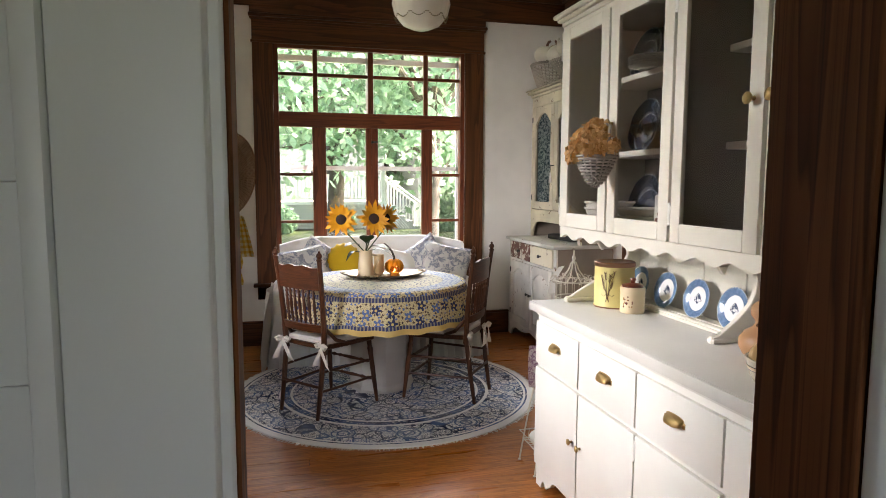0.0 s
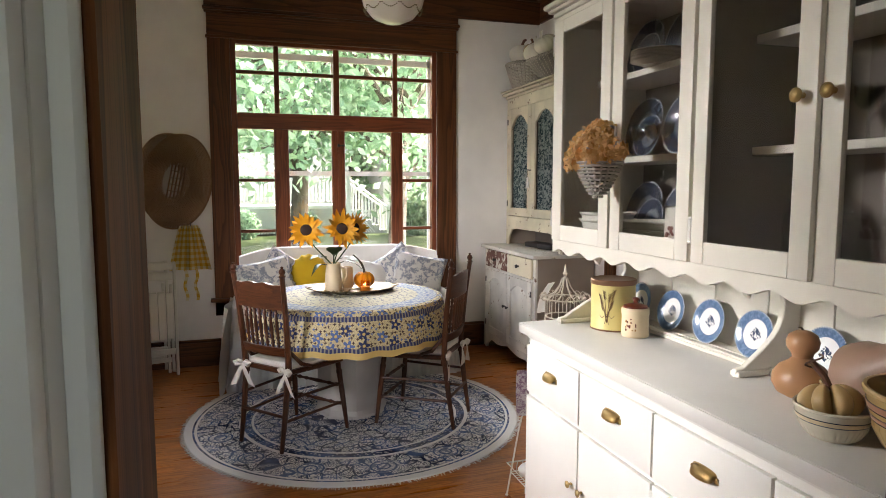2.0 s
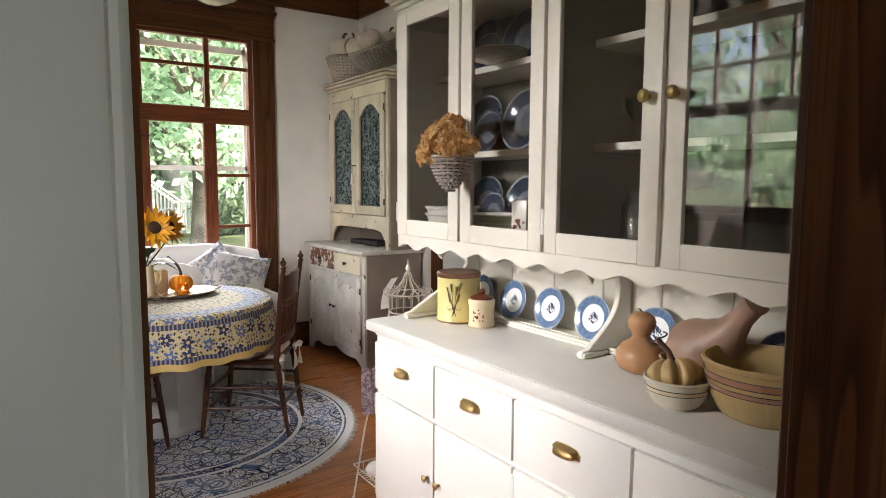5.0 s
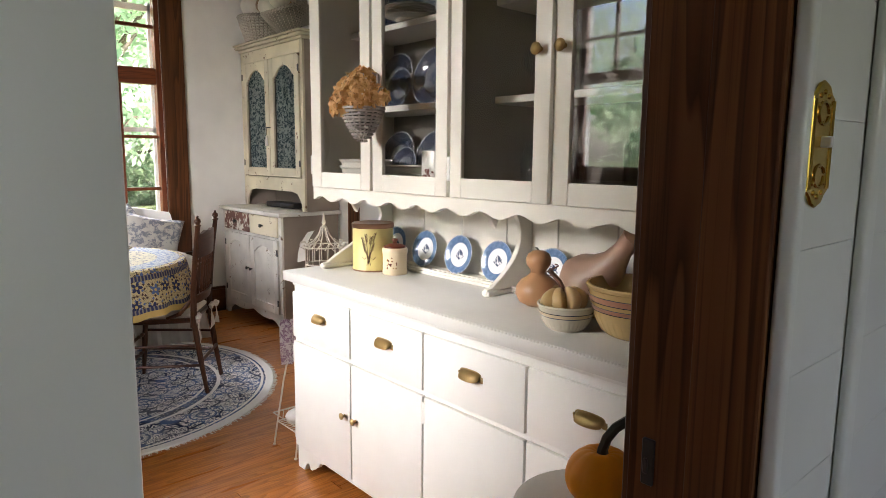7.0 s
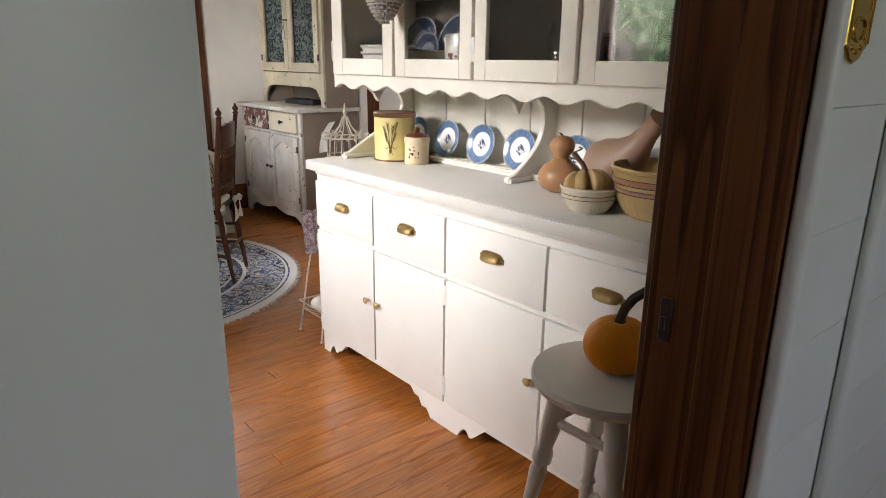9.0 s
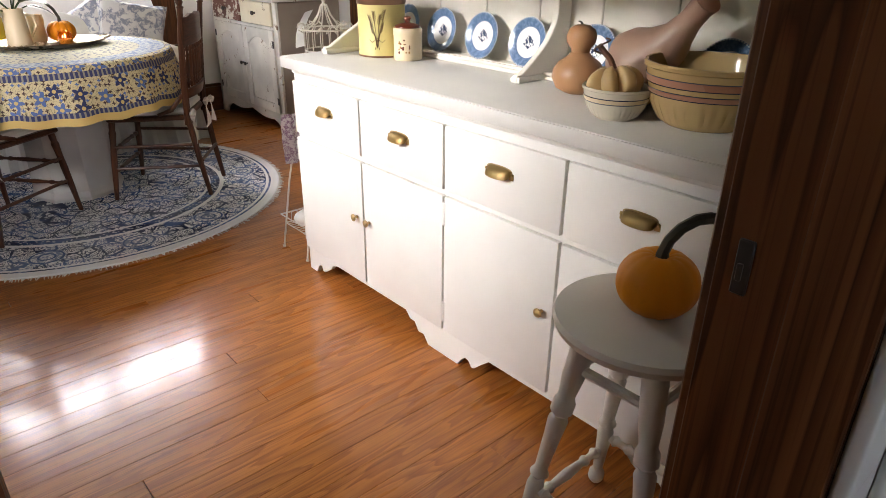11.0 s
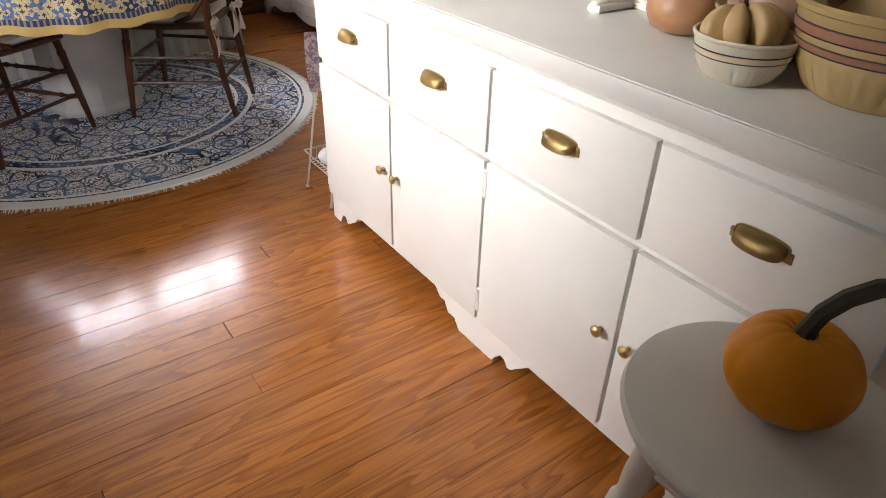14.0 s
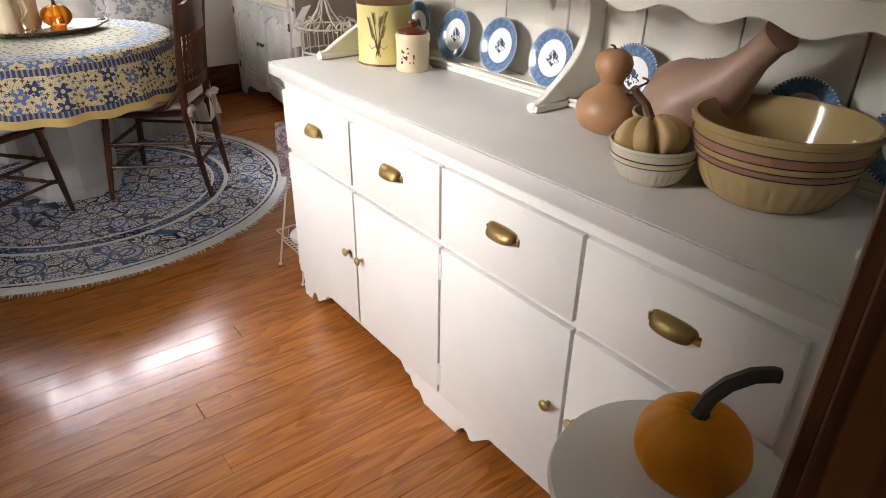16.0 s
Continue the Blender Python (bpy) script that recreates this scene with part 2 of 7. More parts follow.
def rug_material():
    """Round rug: ivory ground, navy scrollwork, rings of borders and a ring of rosettes."""
    m, nt, b = fresh("rug_wool", 0.95, 0, 0.1)
    v = coords(nt)
    x, y, z = split(nt, v)
    r = mth(nt, "SQRT", mth(nt, "ADD", mth(nt, "MULTIPLY", x, x), mth(nt, "MULTIPLY", y, y)))
    ang = mth(nt, "ARCTAN2", y, x)
    ivory, navy, mid = (0.80, 0.79, 0.77), (0.014, 0.024, 0.068), (0.055, 0.115, 0.27)
    # scrollwork: warped cell rings
    warp = nt.nodes.new("ShaderNodeTexNoise")
    nt.links.new(v, warp.inputs["Vector"])
    warp.inputs["Scale"].default_value = 9
    add = nt.nodes.new("ShaderNodeVectorMath")
    add.operation = "MULTIPLY_ADD"
    nt.links.new(warp.outputs["Color"], add.inputs[0])
    add.inputs[1].default_value = (0.075, 0.075, 0)
    nt.links.new(v, add.inputs[2])
    d1 = cells(nt, add.outputs[0], 21)
    curls = ramp(nt, mth(nt, "ABSOLUTE", mth(nt, "SINE", mth(nt, "MULTIPLY", d1, 17))), [(0.44, 1.0), (0.56, 0.0)])
    d2 = cells(nt, add.outputs[0], 60)
    petals = ramp(nt, d2, [(0.30, 1.0), (0.36, 0.0)])
    edge = ramp(nt, cells(nt, add.outputs[0], 13, "DISTANCE_TO_EDGE"), [(0.035, 1.0), (0.07, 0.0)])
    pat = mth(nt, "MAXIMUM", mth(nt, "MAXIMUM", curls, mth(nt, "MULTIPLY", petals, 0.85)), edge)
    # rosettes in the wide border
    sec = mth(nt, "SUBTRACT", mth(nt, "FRACT", mth(nt, "MULTIPLY", ang, 14 / (2 * math.pi))), 0.5)
    du, dv = mth(nt, "MULTIPLY", sec, 0.37), mth(nt, "SUBTRACT", r, 0.855)
    rr = mth(nt, "SQRT", mth(nt, "ADD", mth(nt, "MULTIPLY", du, du), mth(nt, "MULTIPLY", dv, dv)))
    ros = mth(nt, "LESS_THAN", rr, 0.078)
    ringed = ramp(nt, mth(nt, "ABSOLUTE", mth(nt, "SINE", mth(nt, "MULTIPLY", rr, 95))), [(0.35, 1.0), (0.5, 0.0)])
    pat = mixc(nt, ros, pat, mth(nt, "MAXIMUM", ringed, mth(nt, "MULTIPLY", pat, 0.8)))
    # bands by radius: which are dark grounds, which plain lines
    band = ramp(nt, r, [(0.0, 0.0), (0.655, 1.0), (0.705, 0.0), (0.725, 0.0), (0.985, 1.0), (1.0, 0.0), (1.015, 1.0), (1.025, 0.0)], True)
    plain = ramp(nt, r, [(0.0, 0.0), (0.64, 1.0), (0.655, 0.0), (0.705, 1.0), (0.73, 0.0), (0.97, 1.0), (0.985, 0.0), (1.0, 1.0), (1.015, 0.0), (1.03, 1.0)], True)
    pat = mixc(nt, band, pat, mth(nt, "SUBTRACT", 1.0, mth(nt, "MULTIPLY", petals, 0.7)))
    pat = mixc(nt, plain, pat, 0.0)
    worn = grain(nt, v, 3.0, 4)
    blue = mixc(nt, ramp(nt, grain(nt, v, 7, 2), [(0.45, 0.0), (0.6, 1.0)]), navy, mid)
    blue = mixc(nt, mth(nt, "MULTIPLY", ros, 0.6), blue, mid)
    c = mixc(nt, mth(nt, "MULTIPLY", pat, ramp(nt, worn, [(0.25, 0.75), (0.6, 1.0)])), ivory, blue)
    put(nt, b.inputs["Base Color"], c)
    bump(nt, b, grain(nt, v, 420, 2), 0.5, 0.003)
    return m


def flower_field(nt, uv, scale, petals_n, size):
    """Petalled blooms scattered one to a cell: gives a mask of the blooms and one of their hearts."""
    n = nt.nodes.new("ShaderNodeTexVoronoi")
    nt.links.new(uv, n.inputs["Vector"])
    n.voronoi_dimensions = "2D"
    n.inputs["Scale"].default_value, n.inputs["Randomness"].default_value = scale, 0.75
    sub = nt.nodes.new("ShaderNodeVectorMath")
    sub.operation = "SUBTRACT"
    sc = nt.nodes.new("ShaderNodeVectorMath")
    sc.operation = "SCALE"
    nt.links.new(uv, sc.inputs[0])
    sc.inputs["Scale"].default_value = 1.0
    nt.links.new(sc.outputs[0], sub.inputs[0])
    nt.links.new(n.outputs["Position"], sub.inputs[1])
    x, y, z = split(nt, sub.outputs[0])
    a = mth(nt, "ARCTAN2", y, x)
    lobes = mth(nt, "MULTIPLY_ADD", mth(nt, "COSINE", mth(nt, "MULTIPLY", a, petals_n)), 0.28 * size, 0.72 * size)
    d = n.outputs["Distance"]
    return mth(nt, "LESS_THAN", d, mth(nt, "MULTIPLY", lobes, 1.0)), mth(nt, "LESS_THAN", d, size * 0.25), n.outputs["Color"]


def tablecloth_material():
    m, nt, b = fresh("printed_cotton", 0.75, 0, 0.3)
    tc = nt.nodes.new("ShaderNodeTexCoord")
    uv = tc.outputs["UV"]
    u, v, w = split(nt, uv)
    yellow, pale, navy, blue, green = (0.66, 0.50, 0.20), (0.62, 0.56, 0.36), (0.035, 0.05, 0.14), (0.11, 0.18, 0.42), (0.10, 0.10, 0.07)
    big, heart, col = flower_field(nt, uv, 11, 5, 0.36)
    small, heart2, col2 = flower_field(nt, uv, 42, 4, 0.34)
    vine = ramp(nt, mth(nt, "ABSOLUTE", mth(nt, "SINE", mth(nt, "MULTIPLY", grain(nt, uv, 20, 3, 0.5, 1.2), 32))), [(0.16, 1.0), (0.28, 0.0)])
    c = mixc(nt, mth(nt, "MULTIPLY", vine, 0.8), (0.66, 0.57, 0.34), green)
    c = mixc(nt, small, c, mixc(nt, mth(nt, "GREATER_THAN", split(nt, col2)[0], 0.72), (0.09, 0.055, 0.05), blue))
    c = mixc(nt, big, c, mixc(nt, mth(nt, "GREATER_THAN", split(nt, col)[0], 0.5), navy, blue))
    c = mixc(nt, heart, c, yellow)
    # v runs from the rim (0) down the drop (to 0.27); inside the top it is negative
    scroll = ramp(nt, mth(nt, "SINE", mth(nt, "MULTIPLY", u, 320)), [(0.2, 0.0), (0.45, 1.0)])
    bandc = mixc(nt, scroll, (0.05, 0.06, 0.15), (0.30, 0.28, 0.24))
    drop1 = mth(nt, "MULTIPLY", mth(nt, "GREATER_THAN", v, 0.035), mth(nt, "LESS_THAN", v, 0.062))
    drop2 = mth(nt, "MULTIPLY", mth(nt, "GREATER_THAN", v, 0.20), mth(nt, "LESS_THAN", v, 0.222))
    c = mixc(nt, mth(nt, "MAXIMUM", drop1, drop2), c, bandc)
    c = mixc(nt, mth(nt, "GREATER_THAN", v, 0.222), c, (0.66, 0.47, 0.17))
    # the top: pale yellow with sprigs, a blue border near the rim
    sprig, sh, sc = flower_field(nt, uv, 26, 3, 0.30)
    top = mixc(nt, sprig, mixc(nt, 0.35, pale, (0.5, 0.52, 0.5)), (0.15, 0.18, 0.24))
    lattice = ramp(nt, grain(nt, uv, 45, 3), [(0.42, 0.0), (0.56, 1.0)])
    border = mixc(nt, lattice, (0.17, 0.24, 0.42), (0.52, 0.55, 0.55))
    inner = mth(nt, "MULTIPLY", mth(nt, "GREATER_THAN", v, -0.145), mth(nt, "LESS_THAN", v, -0.02))
    top = mixc(nt, inner, top, border)
    c = mixc(nt, mth(nt, "LESS_THAN", v, -0.02), c, top)
    put(nt, b.inputs["Base Color"], c)
    bump(nt, b, grain(nt, coords(nt), 700, 2), 0.2, 0.001)
    return m


def plate_material(name, wide):
    """Blue transfer-ware: blue rim with a beaded edge, white well, a small blue bouquet. From wide 0.7 up, rim and well
    are darkened for cabinet shade.
    """
    m, nt, b = fresh(name, 0.16)
    v = coords(nt)
    x, y, z = split(nt, v)
    r = mth(nt, "SQRT", mth(nt, "ADD", mth(nt, "MULTIPLY", x, x), mth(nt, "MULTIPLY", y, y)))
    scrolls = grain(nt, v, 11, 3)
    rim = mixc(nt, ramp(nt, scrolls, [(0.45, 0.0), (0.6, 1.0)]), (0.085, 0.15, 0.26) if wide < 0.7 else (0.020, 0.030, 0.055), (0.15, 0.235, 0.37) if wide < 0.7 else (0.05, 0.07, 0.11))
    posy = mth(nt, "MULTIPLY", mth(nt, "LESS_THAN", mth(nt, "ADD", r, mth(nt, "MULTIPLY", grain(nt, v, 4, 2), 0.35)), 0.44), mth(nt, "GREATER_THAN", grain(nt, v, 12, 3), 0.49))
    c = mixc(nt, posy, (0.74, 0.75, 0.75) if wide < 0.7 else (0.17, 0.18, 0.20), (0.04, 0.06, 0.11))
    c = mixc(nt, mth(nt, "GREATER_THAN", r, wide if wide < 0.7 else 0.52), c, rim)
    beads = mth(nt, "SINE", mth(nt, "MULTIPLY", mth(nt, "ARCTAN2", y, x), 60))
    edge = mth(nt, "MULTIPLY", mth(nt, "GREATER_THAN", r, 0.94), mth(nt, "GREATER_THAN", beads, 0))
    c = mixc(nt, edge, c, (0.65, 0.68, 0.70))
    put(nt, b.inputs["Base Color"], c)
    return m


def toile(name, ground, ink, scale):
    m, nt, b = fresh(name, 0.85, 0, 0.2)
    v = coords(nt, vary=4)
    a = grain(nt, v, scale, 5, 0.6, 0.8)
    c = mixc(nt, ramp(nt, a, [(0.46, 0.0), (0.52, 1.0)]), ground, ink)
    c = mixc(nt, ramp(nt, grain(nt, v, scale * 3, 4), [(0.5, 0.0), (0.6, 0.7)]), c, ground)
    put(nt, b.inputs["Base Color"], c)
    bump(nt, b, grain(nt, v, 500, 2), 0.2, 0.001)
    return m


def gingham():
    m, nt, b = fresh("yellow_gingham", 0.9, 0, 0.2)
    x, y, z = split(nt, coords(nt, "UV"))
    a = mth(nt, "GREATER_THAN", mth(nt, "FRACT", mth(nt, "MULTIPLY", x, 18)), 0.5)
    d = mth(nt, "GREATER_THAN", mth(nt, "FRACT", mth(nt, "MULTIPLY", y, 18)), 0.5)
    c = ramp(nt, mth(nt, "MULTIPLY", mth(nt, "ADD", a, d), 0.5), [(0.0, (0.72, 0.66, 0.45)), (0.5, (0.70, 0.50, 0.14)), (1.0, (0.66, 0.38, 0.03))])
    put(nt, b.inputs["Base Color"], c)
    return m


def foliage(name, dark, light):
    m, nt, b = fresh(name, 0.6, 0, 0.3)
    geo = nt.nodes.new("ShaderNodeNewGeometry")
    c = ramp(nt, geo.outputs["Random Per Island"], [(0.0, dark), (1.0, light)])
    put(nt, b.inputs["Base Color"], c)
    tr, mx = nt.nodes.new("ShaderNodeBsdfTranslucent"), nt.nodes.new("ShaderNodeMixShader")
    nt.links.new(c, tr.inputs[0])
    mx.inputs[0].default_value = 0.55
    nt.links.new(b.outputs[0], mx.inputs[1]), nt.links.new(tr.outputs[0], mx.inputs[2])
    nt.links.new(mx.outputs[0], nt.nodes["Material Output"].inputs[0])
    return m


def emitter(name, col, power):
    m, nt, b = fresh(name)
    b.inputs["Emission Color"].default_value, b.inputs["Emission Strength"].default_value = (*col, 1), power
    b.inputs["Base Color"].default_value = (*col, 1)
    return m


HYDR = foliage("dry_hydrangea", (0.52, 0.27, 0.08), (0.88, 0.62, 0.32))
ORANGE, GLASS, CLEAR = pumpkin_skin(), glass("window_glass", (1, 1, 1), 1.5), glass("jar_glass", (0.93, 0.95, 0.94), 1.3)
AMBER = glass("amber_glass", (0.97, 0.80, 0.55), 1.3)
RUG, PRINT, GINGHAM = rug_material(), tablecloth_material(), gingham()
BLUEPLATE, SHADEPLATE = plate_material("blue_plate", 0.62), plate_material("shaded_blue_plate", 0.74)
CURTAIN = toile("toile_curtain", (0.38, 0.44, 0.42), (0.035, 0.07, 0.085), 34)
GREYTOILE = toile("grey_toile", (0.66, 0.65, 0.63), (0.26, 0.28, 0.34), 16)
FLORAL = toile("lilac_floral", (0.62, 0.56, 0.56), (0.30, 0.18, 0.26), 60)
MILK = paint("milk_glass", (0.78, 0.74, 0.66), 0.25, 0.05, 0.03)
GRASS = paint("lawn", (0.085, 0.13, 0.03), 0.9, 0.25, 0.5)
MAPLE = foliage("maple_leaves", (0.22, 0.36, 0.24), (0.44, 0.60, 0.42))
DARKLEAF = foliage("shade_leaves", (0.15, 0.25, 0.15), (0.32, 0.42, 0.27))
BARK = paint("bark", (0.16, 0.13, 0.10), 0.9, 0.3, 0.8)
PORCHW = paint("porch_paint", (0.78, 0.78, 0.76), 0.6, 0.05)
SIDING = paint("siding_paint", (0.46, 0.47, 0.46), 0.7, 0.08)
ROOFM = paint("roof_shingle", (0.10, 0.095, 0.09), 0.9, 0.2)

# ---------- mesh helpers ----------
def bx(bm, x0, x1, y0, y1, z0, z1, bev=0.0, seg=1):
    """A box between the given limits, with bevelled edges, added to bm."""
    c = bmesh.ops.create_cube(bm, size=1, matrix=Matrix.Translation(((x0 + x1) / 2, (y0 + y1) / 2, (z0 + z1) / 2)) @ Matrix.Diagonal((abs(x1 - x0), abs(y1 - y0), abs(z1 - z0), 1)))
    if bev:
        es = list({e for v in c["verts"] for e in v.link_edges})
        bmesh.ops.bevel(bm, geom=es, offset=bev, segments=seg, affect="EDGES", profile=0.5)
    return bm


def box(*a):
    return bx(bmesh.new(), *a)


def lathe(profile, seg=32, bm=None, m=None, ripple=None):
    """A body of revolution about z from (radius, height) pairs; ripple(angle, i) scales the radius."""
    bm = bm or bmesh.new()
    m = m or Matrix()
    rings = []
    for i, (r, z) in enumerate(profile):
        ring = []
        for k in range(seg):
            a = 2 * math.pi * k / seg
            q = r * (ripple(a, i) if ripple else 1)
            ring.append(bm.verts.new(m @ Vector((q * math.cos(a), q * math.sin(a), z))))
        rings.append(ring)
    for a, b in zip(rings, rings[1:]):
        for k in range(seg):
            bm.faces.new((a[k], a[(k + 1) % seg], b[(k + 1) % seg], b[k]))
    if profile[0][0] > 1e-5:
        bm.faces.new(rings[0][::-1])
    if profile[-1][0] > 1e-5:
        bm.faces.new(rings[-1])
    bmesh.ops.remove_doubles(bm, verts=[v for r in (rings[0], rings[-1]) for v in r], dist=1e-6)
    return bm


def tube(points, radius, seg=8, bm=None, closed=False):
    """A round bar along points; radius is one number or one for each point."""
    bm = bm or bmesh.new()
    pts = [Vector(p) for p in points]
    n = len(pts)
    rad = radius if isinstance(radius, (list, tuple)) else [radius] * n
    rings, side = [], None
    for i, p in enumerate(pts):
        if closed:
            d = pts[(i + 1) % n] - pts[i - 1]
        else:
            d = pts[min(i + 1, n - 1)] - pts[max(i - 1, 0)]
        d.normalize()
        if side is None:
            side = d.orthogonal().normalized()
        else:
            side = (side - d * side.dot(d))
            side = side.normalized() if side.length > 1e-6 else d.orthogonal().normalized()
        up = d.cross(side)
        rings.append([bm.verts.new(p + rad[i] * (math.cos(a) * side + math.sin(a) * up)) for a in (2 * math.pi * k / seg for k in range(seg))])
    pairs = list(zip(rings, rings[1:])) + ([(rings[-1], rings[0])] if closed else [])
    for a, b in pairs:
        for k in range(seg):
            bm.faces.new((a[k], a[(k + 1) % seg], b[(k + 1) % seg], b[k]))
    if not closed:
        bm.faces.new(rings[0][::-1]), bm.faces.new(rings[-1])
    return bm


def slab(outline, axis, a, b, bm=None, bev=0.0):
    """A flat outline (pairs) given thickness along an axis: axis x takes (y, z), y takes (x, z), z takes (x, y)."""
    bm = bm or bmesh.new()
    def at(p, k):
        return {"x": (k, p[0], p[1]), "y": (p[0], k, p[1]), "z": (p[0], p[1], k)}[axis]
    lo, hi = [bm.verts.new(at(p, a)) for p in outline], [bm.verts.new(at(p, b)) for p in outline]
    n = len(outline)
    caps = [bm.faces.new(lo), bm.faces.new(hi[::-1])]
    for i in range(n):
        bm.faces.new((lo[i], hi[i], hi[(i + 1) % n], lo[(i + 1) % n]))
    bmesh.ops.recalc_face_normals(bm, faces=bm.faces)
    if bev:
        bmesh.ops.bevel(bm, geom=list({e for f in caps for e in f.edges}), offset=bev, segments=1, affect="EDGES")
    bmesh.ops.triangulate(bm, faces=[f for f in bm.faces if len(f.verts) > 4])
    return bm


def ball(rx, ry, rz, at=(0, 0, 0), bm=None, seg=24, rings=14, warp=None):
    bm = bm or bmesh.new()
    made = bmesh.ops.create_uvsphere(bm, u_segments=seg, v_segments=rings, radius=1)
    for v in made["verts"]:
        p = v.co.copy()
        k = warp(p) if warp else 1.0
        v.co = Vector((p.x * rx * k, p.y * ry * k, p.z * rz * (k if warp else 1))) + Vector(at)
    return bm


def data(name, bm, mat, smooth=True):
    me = bpy.data.meshes.new(name)
    bmesh.ops.recalc_face_normals(bm, faces=bm.faces)
    bm.to_mesh(me)
    bm.free()
    me.materials.append(mat)
    if smooth:
        me.shade_smooth()
        me.set_sharp_from_angle(angle=radians(38))
    return me


def part(name, bm, mat, parent, label="", smooth=True):
    me = bm if isinstance(bm, bpy.types.Mesh) else data(name, bm, mat, smooth)
    ob = new(name, me)
    ob.parent = parent
    if label:
        tagged(ob, label)
    return ob


def thing(name, label, category, group="", at=(0, 0, 0), rz=0.0, kind=""):
    ob = tagged(new(name), label, category, group, kind)
    ob.empty_display_size = 0.05
    ob.matrix_basis = pose(*at, 0, 0, rz)
    return ob


def single(name, bm, mat, label, category, group="", at=(0, 0, 0), rz=0.0, kind="", smooth=True):
    ob = tagged(new(name, data(name, bm, mat, smooth)), label, category, group, kind)
    ob.matrix_basis = pose(*at, 0, 0, rz)
    return ob


def struct(name, bm, mat, label, category, smooth=True):
    return single(name, bm, mat, label, category, kind="structure", smooth=smooth)


# ---------- plan, in metres ----------
NW = 3.11            # face of the window wall
EW = 1.52            # face of the wall behind the old cupboard
WW = -2.6            # face of the west wall
SY0, SY1 = -1.93, -2.14   # faces of the doorway wall: dining side, kitchen side
DL, DR = -1.25, -0.43     # doorway jambs
CZ = 3.25            # ceiling
HW = 0.55            # wall behind the built-in hutch

# floors under the boards
struct("floor", box(WW - 0.2, EW + 0.2, SY1 - 0.0, NW + 0.2, -0.12, -0.022), UNDER, "dark gaps beneath orange pine floorboards", "floor")
struct("floor_kitchen", box(-3.4, 2.0, -5.6, SY1 - 0.001, -0.12, -0.002), timber("kitchen_floor_wood", (0.2, 0.07, 0.02), (0.4, 0.16, 0.05), 0.35, "x"), "varnished wooden kitchen floor", "floor")
struct("ceiling", box(WW - 0.2, EW + 0.2, SY0, NW + 0.2, CZ, CZ + 0.1), CEILING, "white plaster dining room ceiling", "ceiling")
struct("ceiling_kitchen", box(-3.4, 2.0, -5.6, SY0, 2.75, 2.85), CEILING, "white kitchen ceiling", "ceiling")

# window wall with its opening
WX0, WX1, WZ0, WZ1 = -1.215, 0.525, 0.56, 2.665
b = bmesh.new()
bx(b, WW - 0.2, WX0, NW, NW + 0.2, -0.4, CZ)
bx(b, WX1, EW + 0.2, NW, NW + 0.2, -0.4, CZ)
bx(b, WX0, WX1, NW, NW + 0.2, WZ1, CZ)
bx(b, WX0, WX1, NW, NW + 0.2, -0.4, WZ0)
struct("wall_north", b, PLASTER, "off-white plaster wall round the large window", "wall")
struct("wall_east", box(EW, EW + 0.2, SY0, NW, -0.4, CZ), PLASTER, "off-white plaster wall behind the old cupboard", "wall")
b = box(HW, HW + 0.14, SY0, 0.02, 0, CZ)
bx(b, HW + 0.14, EW, -0.12, 0.02, 0, CZ)
struct("wall_hutch", b, PLASTER, "off-white plaster wall behind the built-in hutch", "wall")
# west wall with the window that the hutch glass mirrors
VY0, VY1, VZ0, VZ1 = -0.52, 0.62, 1.28, 2.58
b = bmesh.new()
bx(b, WW - 0.2, WW, SY0, VY0, -0.4, CZ)
bx(b, WW - 0.2, WW, VY1, NW, -0.4, CZ)
bx(b, WW - 0.2, WW, VY0, VY1, -0.4, VZ0)
bx(b, WW - 0.2, WW, VY0, VY1, VZ1, CZ)
struct("wall_west", b, PLASTER, "off-white plaster wall with a tall window", "wall")
# doorway wall
DH = 2.12
b = bmesh.new()
bx(b, -3.4, DL - 0.02, SY1 + 0.02, SY0, 0, CZ)
bx(b, DR + 0.02, 2.0, SY1 + 0.02, SY0, 0, CZ)
bx(b, DL - 0.02, DR + 0.02, SY1 + 0.02, SY0, DH + 0.02, CZ)
struct("wall_south", b, PLASTER, "plaster wall with the doorway to the kitchen", "wall")
# kitchen shell, with the window that lights it from behind the camera
b = bmesh.new()
bx(b, -3.6, -3.4, -5.6, SY1, -0.4, 2.8)
bx(b, 2.0, 2.2, -5.6, SY1, -0.4, 2.8)
bx(b, -3.4, -1.4, -5.8, -5.6, -0.4, 2.8)
bx(b, 0.2, 2.0, -5.8, -5.6, -0.4, 2.8)
bx(b, -1.4, 0.2, -5.8, -5.6, -0.4, 1.05)
bx(b, -1.4, 0.2, -5.8, -5.6, 2.25, 2.8)
struct("wall_kitchen", b, KITCHEN, "pale painted kitchen walls", "wall")

# baseboards
b = bx(bmesh.new(), WW, 0.985, NW - 0.022, NW, 0, 0.2, 0.004)
bx(b, WW, 0.985, NW - 0.03, NW, 0.2, 0.225, 0.006)
struct("baseboard", b, TRIMX, "dark-stained wooden baseboard under the window wall", "baseboard")
b = bx(bmesh.new(), EW - 0.022, EW, 0.02, NW - 0.03, 0, 0.2, 0.004)
bx(b, EW - 0.03, EW, 0.02, NW - 0.03, 0.2, 0.225, 0.006)
struct("baseboard", b, TRIMY, "dark-stained wooden baseboard behind the cupboard", "baseboard")

